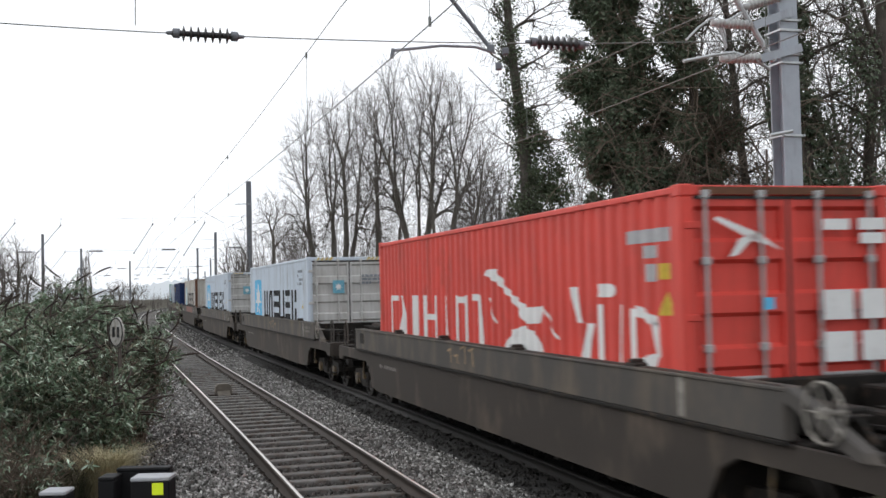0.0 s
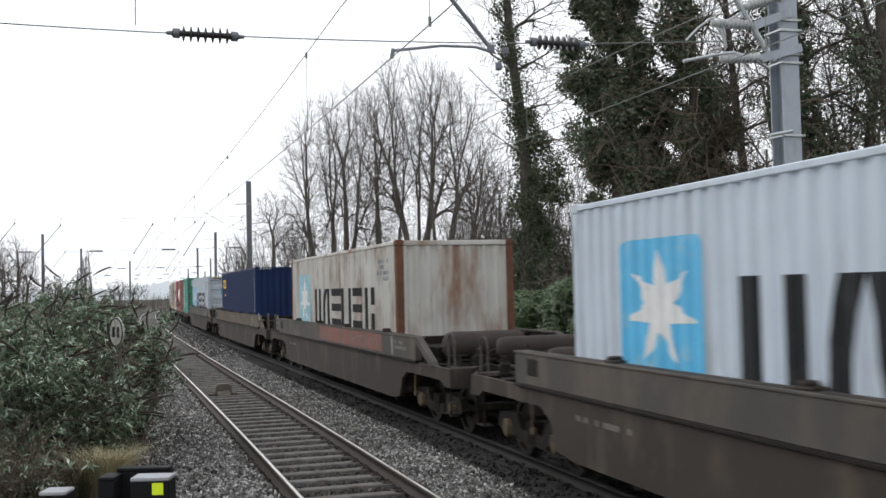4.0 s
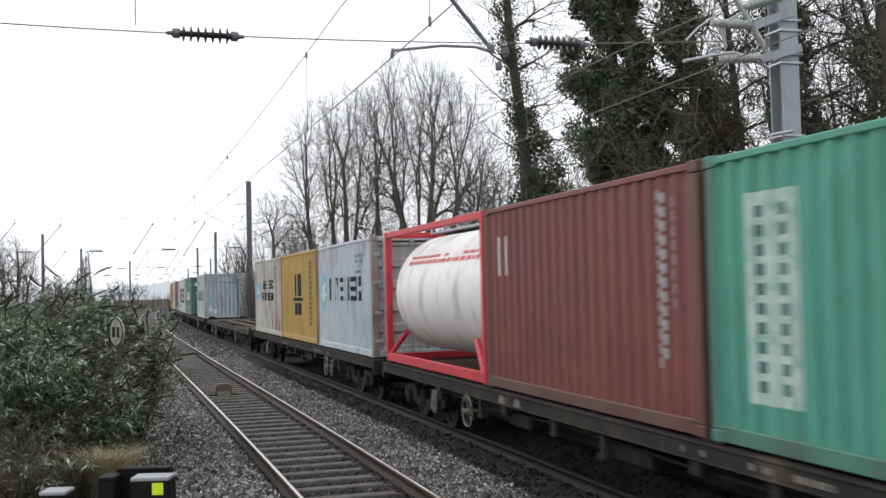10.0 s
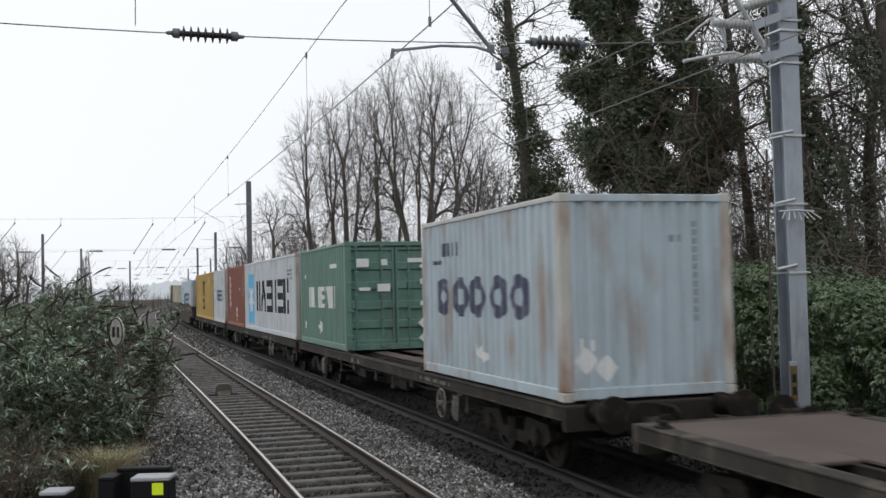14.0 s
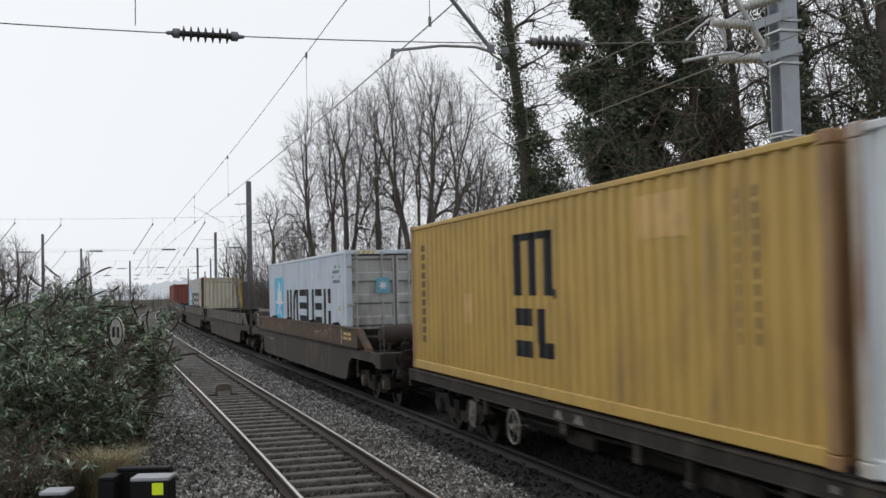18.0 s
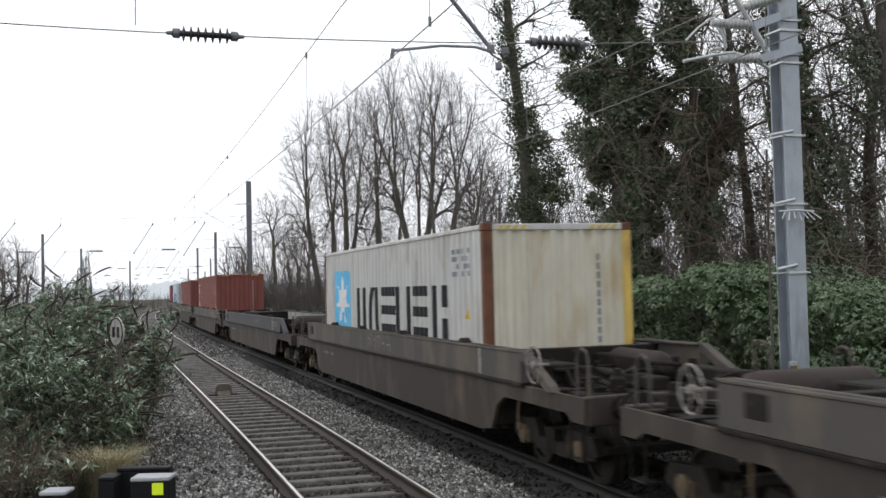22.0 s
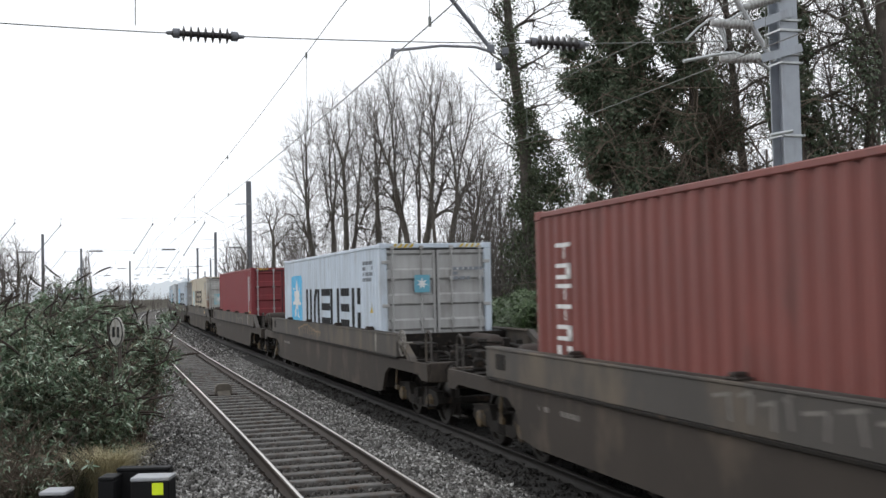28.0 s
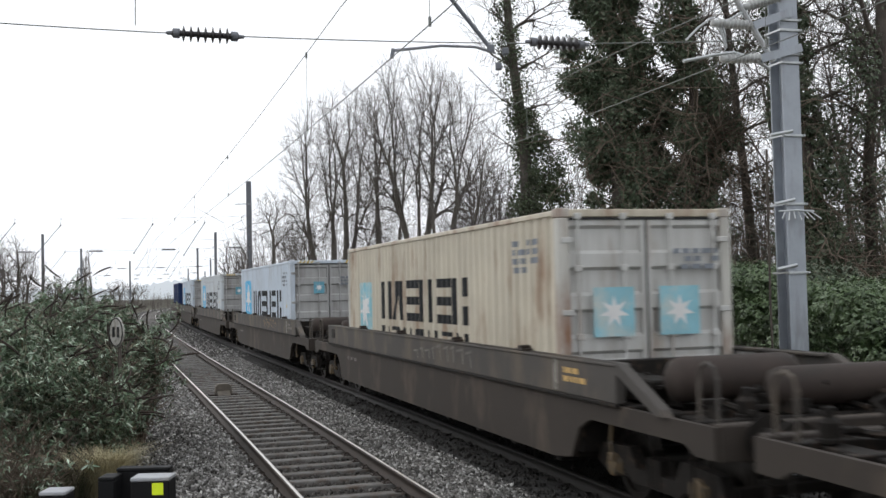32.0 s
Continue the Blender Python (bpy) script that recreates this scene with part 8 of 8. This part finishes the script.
    ob = star_container(6.058, ST, white_blue, "dirty white twenty-foot container with a faded star square", rng, panel=M_mark_pale, zw=(1.05, 1.6), uw=(-2.1, 1.5), square=(1.85, 2.5, 0.95, 1.7), door_mat=door_grey, post_mat=pale_dirty, warn=False)
    on_flat(ob, 230.85, 6.058, 5)
    box, prof, sides, _, _ = container(12.192, ST, yellow, "mustard-yellow forty-foot container with dark blocks", "plain", post_mat=rusty_yellow)
    shapes("painted_bar", [rect(-0.55 + 0.5 * i, -0.22 + 0.5 * i, 1.32, 2.15) for i in range(3)] + [rect(-0.7, -0.55, 1.28, 1.4), rect(-0.55, 0.78, 2.05, 2.15), rect(0.12, 0.72, 0.5, 0.72), rect(0.12, 0.72, 0.92, 1.15), rect(-0.55, -0.1, 0.52, 0.72), rect(-0.25, -0.05, 0.7, 1.15)], prof, sides[-1], M_mark_black, box, "dark painted word drawn as plain blocks")
    marking("stencil_lettering", [rect(5.3, 5.42, 0.5 + 0.16 * i, 0.61 + 0.16 * i) for i in range(11)] + [rect(-5.1 + w, -5.02 + w, 0.9 + 0.14 * i, 1.0 + 0.14 * i) for w in (0.0, 0.3) for i in range(10)], prof, sides[-1], M_mark_mustard, box)
    shapes("repair_patch", [rect(2.6, 3.1, 0.9, 1.35), rect(-3.9, -2.9, 1.9, 2.35)], prof, sides[-1], M_patch, box, "paler repaired patch")
    on_flat(box, 237.1, 12.192, 5)

    # pocket wagons of the second half
    ob = star_container(12.192, HC, blue_grey, "pale blue-grey container with a blue star square and dark word", rng, door_mat=door_grey)
    pocket(254.91 + 6.096, "tank", True, band=M_wagon_orange)
    ride(ob, 254.91 + 6.096, 0, P0)
    pocket(281.45, "tank", True, empty=True)
    ob = star_container(12.192, HC, off_white, "off-white container with a rust-brown corner post and star square", rng, "plain", post_mat=M_rustpost, end_mat=end_cream, off_post=post_yellow)
    pe = corrugation(2.438 - 0.32, 0.24, 0.045)
    near_end = lambda u, d, z: (u, -6.1 + d + 0.024, z)
    for u, z, w in ((-0.72, 0.92, 0.16), (-0.45, 0.62, 0.14), (-0.15, 0.72, 0.13), (-0.05, 0.68, 0.1), (0.25, 0.55, 0.12), (-0.9, 0.3, 0.08), (0.55, 0.62, 0.06)):
        marking("rust_patch", [[(u, z), (u + w, z + 0.02), (u + w * 0.9, z - 0.1), (u + w * 0.55, z - 0.13), (u + w * 0.4, z - 0.3), (u + w * 0.28, z - 0.12), (u + 0.02, z - 0.09)]], pe, near_end, M_rustpost, ob, "rust bleeding down the end wall")
    marking("stencil_lettering", [rect(0.62, 0.69, 0.5 + 0.14 * i, 0.6 + 0.14 * i) for i in range(14)], pe, near_end, M_mark_grey, ob, "vertical row of grey marks")
    shapes("hazard_stripe", [[(x + 0.12 * i, HC - 0.1), (x + 0.06 + 0.12 * i, HC - 0.1), (x + 0.12 + 0.12 * i, HC - 0.03), (x + 0.06 + 0.12 * i, HC - 0.03)] for i in range(4) for x in (-1.0, 0.5)], [(-9, 0), (9, 0)], lambda u, d, z: (u, -6.1 + d, z), M_warn, ob, "yellow stripes on the header")
    pocket(295.78 + 6.096, "wheel")
    ride(ob, 295.78 + 6.096, 0, P0)
    pocket(322.3, "tank", True, M_wagon, M_wagon_blue, empty=True)
    for S, m, fr, near in ((336.64, oxide, "wheel", "plain"), (356.83, oxide_dark, "wheel", "plain")):
        box, prof, sides, pend, pprof = container(12.192, HC, m, "dusty oxide-red container with pale vertical bars", near)
        for i in range(6):
            z = 1.02 + 0.25 * i
            bar = ([rect(5.06, 5.14, z, z + 0.19), rect(5.36, 5.44, z, z + 0.19)], [rect(5.06, 5.44, z, z + 0.05), rect(5.06, 5.44, z + 0.14, z + 0.19), rect(5.06, 5.13, z, z + 0.19)], [rect(5.2, 5.3, z, z + 0.19), rect(5.06, 5.44, z + 0.14, z + 0.19)])[(0, 1, 2, 2, 1, 2)[i]]
            shapes("painted_bar", bar, prof, sides[-1], M_white, box, "vertical word drawn as white bars")
        marking("stencil_lettering", [rect(-5.27, -5.2, 1.15 + 0.14 * i, 1.25 + 0.14 * i) for i in range(10)] + [rect(-5.62, -5.55, 1.6 + 0.14 * i, 1.7 + 0.14 * i) for i in range(6)], prof, sides[-1], M_dim, box, "vertical rows of small pale marks")
        marking("warning_sticker", [[(-5.75, 1.15), (-5.45, 1.15), (-5.6, 1.42)], rect(-5.68, -5.5, 1.85, 2.0)], prof, sides[-1], M_warn, box, "yellow warning stickers")
        marking("stencil_lettering", [rect(0.65, 0.7, 0.5 + 0.15 * i, 0.6 + 0.15 * i) for i in range(14)], pprof, pend, M_dim, box, "vertical row of pale marks")
        shapes("hazard_stripe", [[(x + 0.12 * i, HC - 0.1), (x + 0.06 + 0.12 * i, HC - 0.1), (x + 0.12 + 0.12 * i, HC - 0.03), (x + 0.06 + 0.12 * i, HC - 0.03)] for i in range(3) for x in (-0.95, 0.6)], [(-9, 0), (9, 0)], lambda u, d, z: (u, -6.1 + d, z), M_warn, box, "yellow stripes on the header")
        pocket(S + 6.096, fr)
        ride(box, S + 6.096, 0, P0)
    ob = star_container(12.192, HC, blue_grey, "pale blue-grey container with a blue star square and dark word", rng, door_mat=door_grey)
    pocket(377.48 + 6.096, "wheel")
    ride(ob, 377.48 + 6.096, 0, P0)
    box, prof, sides, pend, pprof = container(12.192, HC, crimson, "crimson container with zinc-barred doors and pale stickers", "doors", rod_mat=M_rod)
    marking("stencil_lettering", [rect(-5.15, -5.09, 1.15 + 0.13 * i, 1.25 + 0.13 * i) for i in range(11)] + [rect(-5.45, -5.38, 1.6 + 0.14 * i, 1.71 + 0.14 * i) for i in range(7)], prof, sides[-1], M_dim, box, "vertical rows of small pale marks")
    marking("warning_sticker", [[(-5.7, 1.15), (-5.4, 1.15), (-5.55, 1.4)], rect(-5.6, -5.42, 1.85, 2.05)], prof, sides[-1], M_warn, box, "yellow warning stickers")
    shapes("door_sticker", tiny_rows(rng, 0.3, 1.0, 2.2, 2.3, 1, 1.0) + tiny_rows(rng, 0.55, 0.85, 2.05, 2.13, 1, 1.0) + [rect(u, u + 0.13, 0.85 + 0.14 * i, 0.92 + 0.14 * i) for i in range(5) for u in (0.38, 0.6, 0.82)] + [rect(-0.98, -0.8, 0.4, 0.52)], pprof, pend, M_dim, box, "pale stickers on the doors")
    shapes("hazard_stripe", [[(x + 0.12 * i, HC - 0.1), (x + 0.06 + 0.12 * i, HC - 0.1), (x + 0.12 + 0.12 * i, HC - 0.03), (x + 0.06 + 0.12 * i, HC - 0.03)] for i in range(4) for x in (-1.0, 0.5)], [(-9, 0), (9, 0)], lambda u, d, z: (u, -6.1 + d, z), M_warn, box, "yellow stripes on the header")
    marking("warning_triangle", [[(-0.3, 0.35), (-0.05, 0.35), (-0.18, 0.58)]], pprof, pend, M_warn, box)
    pocket(397.86 + 6.096, "tank")
    ride(box, 397.86 + 6.096, 0, P0)
    ob = star_container(12.192, HC, cream, "weathered cream container with two star squares on its doors", rng, panel=M_mark_pale, square=(3.9, 5.0, 1.0, 2.1), uw=(-2.6, 3.1), zw=(1.35, 2.1), second=(0.85, 1.22), post_mat=pale_dirty, door_mat=off_white, door_stars=2, warn=False)
    pocket(418.0 + 6.096, "tank")
    ride(ob, 418.0 + 6.096, 0, P0)
    for S, m, fr in ((438.37, blue_grey, "tank"), (459.2, white_blue, "wheel"), (479.6, blue_grey, "tank")):
        ob = star_container(12.192, HC, m, "pale grey container with a blue star square and dark word", rng, door_mat=door_grey)
        pocket(S + 6.096, fr)
        ride(ob, S + 6.096, 0, P0)
    box, prof, sides, _, _ = container(12.192, HC, navy, "deep blue corrugated container far down the train", "plain")
    pocket(500.0 + 6.096, "wheel")
    ride(box, 500.0 + 6.096, 0, P0)


def motions():
    times = [k * 1.0 for k in range(33)]
    for ob, centre, along, z in RIDES:
        walk(ob, [(t, place_on(centre - run(t), along, z)) for t in times])
    for ob, y, centre in SPINS:
        base = ob.matrix_basis.copy()
        here = [k for k in range(0, 961) if -8.0 < centre + y - run(k / 30.0) < 44.0]
        rows = []
        if not here or here[0] > 0:
            rows.append((0.0, base))
        a0 = run(here[0] / 30.0) if here else 0.0
        for k in here:
            rows.append((k / 30.0, base @ pose(0, 0, 0, math.degrees((run(k / 30.0) - a0) / 0.42) % 360.0)))
        if here and here[-1] < 960:
            rows.append((32.0, rows[-1][1]))
        if not here:
            rows.append((32.0, base))
        walk(ob, rows)


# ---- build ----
# Distant mist painted in: a pale base colour plus a faint self-glow.
M_painted_mist = bpy.data.materials.new("glowing_painted_mist")
M_painted_mist.use_nodes = True
mb = M_painted_mist.node_tree.nodes["Principled BSDF"]
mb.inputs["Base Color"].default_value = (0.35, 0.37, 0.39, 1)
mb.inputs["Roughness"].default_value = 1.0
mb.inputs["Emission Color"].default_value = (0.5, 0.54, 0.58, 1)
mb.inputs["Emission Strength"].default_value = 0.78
M_concrete_box = material("dusty_beige_cast_box", (0.12, 0.104, 0.085), 0.85, vary=0.3, scale=8, grain=60, bump=0.2)
build_ground()
build_ballast()
build_overhead()
build_train()
build_vegetation()
build_trackside()
stones(47000, 7.5, 46, -2.76, -1.45, 1.8, 3, M_stones, "ballast_stones", "loose grey crushed stone between the tracks", 0.02)
stones(60000, 7.5, 46, -6.9, -4.44, 1.8, 4, M_stones, "shoulder_stones", "loose grey crushed stone on the ballast shoulder", 0.02)
stones(26000, 7.5, 46, -4.3, -2.9, 1.7, 6, M_stones_crib, "crib_stones", "darker crushed stone between the sleepers", 0.024, True)
stones(9000, 46, 110, -6.6, -1.0, 1.3, 7, M_stones, "distant_ballast_stones", "loose grey crushed stone along the railway", 0.03)
# Near-black stones: oil, with the train's shade painted in.
stones(16000, 7.5, 40, -1.75, 2.2, 1.7, 5, M_stones_dirty_shaded, "oily_ballast_stones", "oily stones under the far track, darker still for painted train shade")
build_track(-GAP, M_railhead, "near railway track with bright worn rails", M_sleeper)
build_track(0.0, M_railhead_dull_shaded, "far railway track under the goods train", M_sleeper_oily_shaded, M_oily_shaded_rail)
motions()
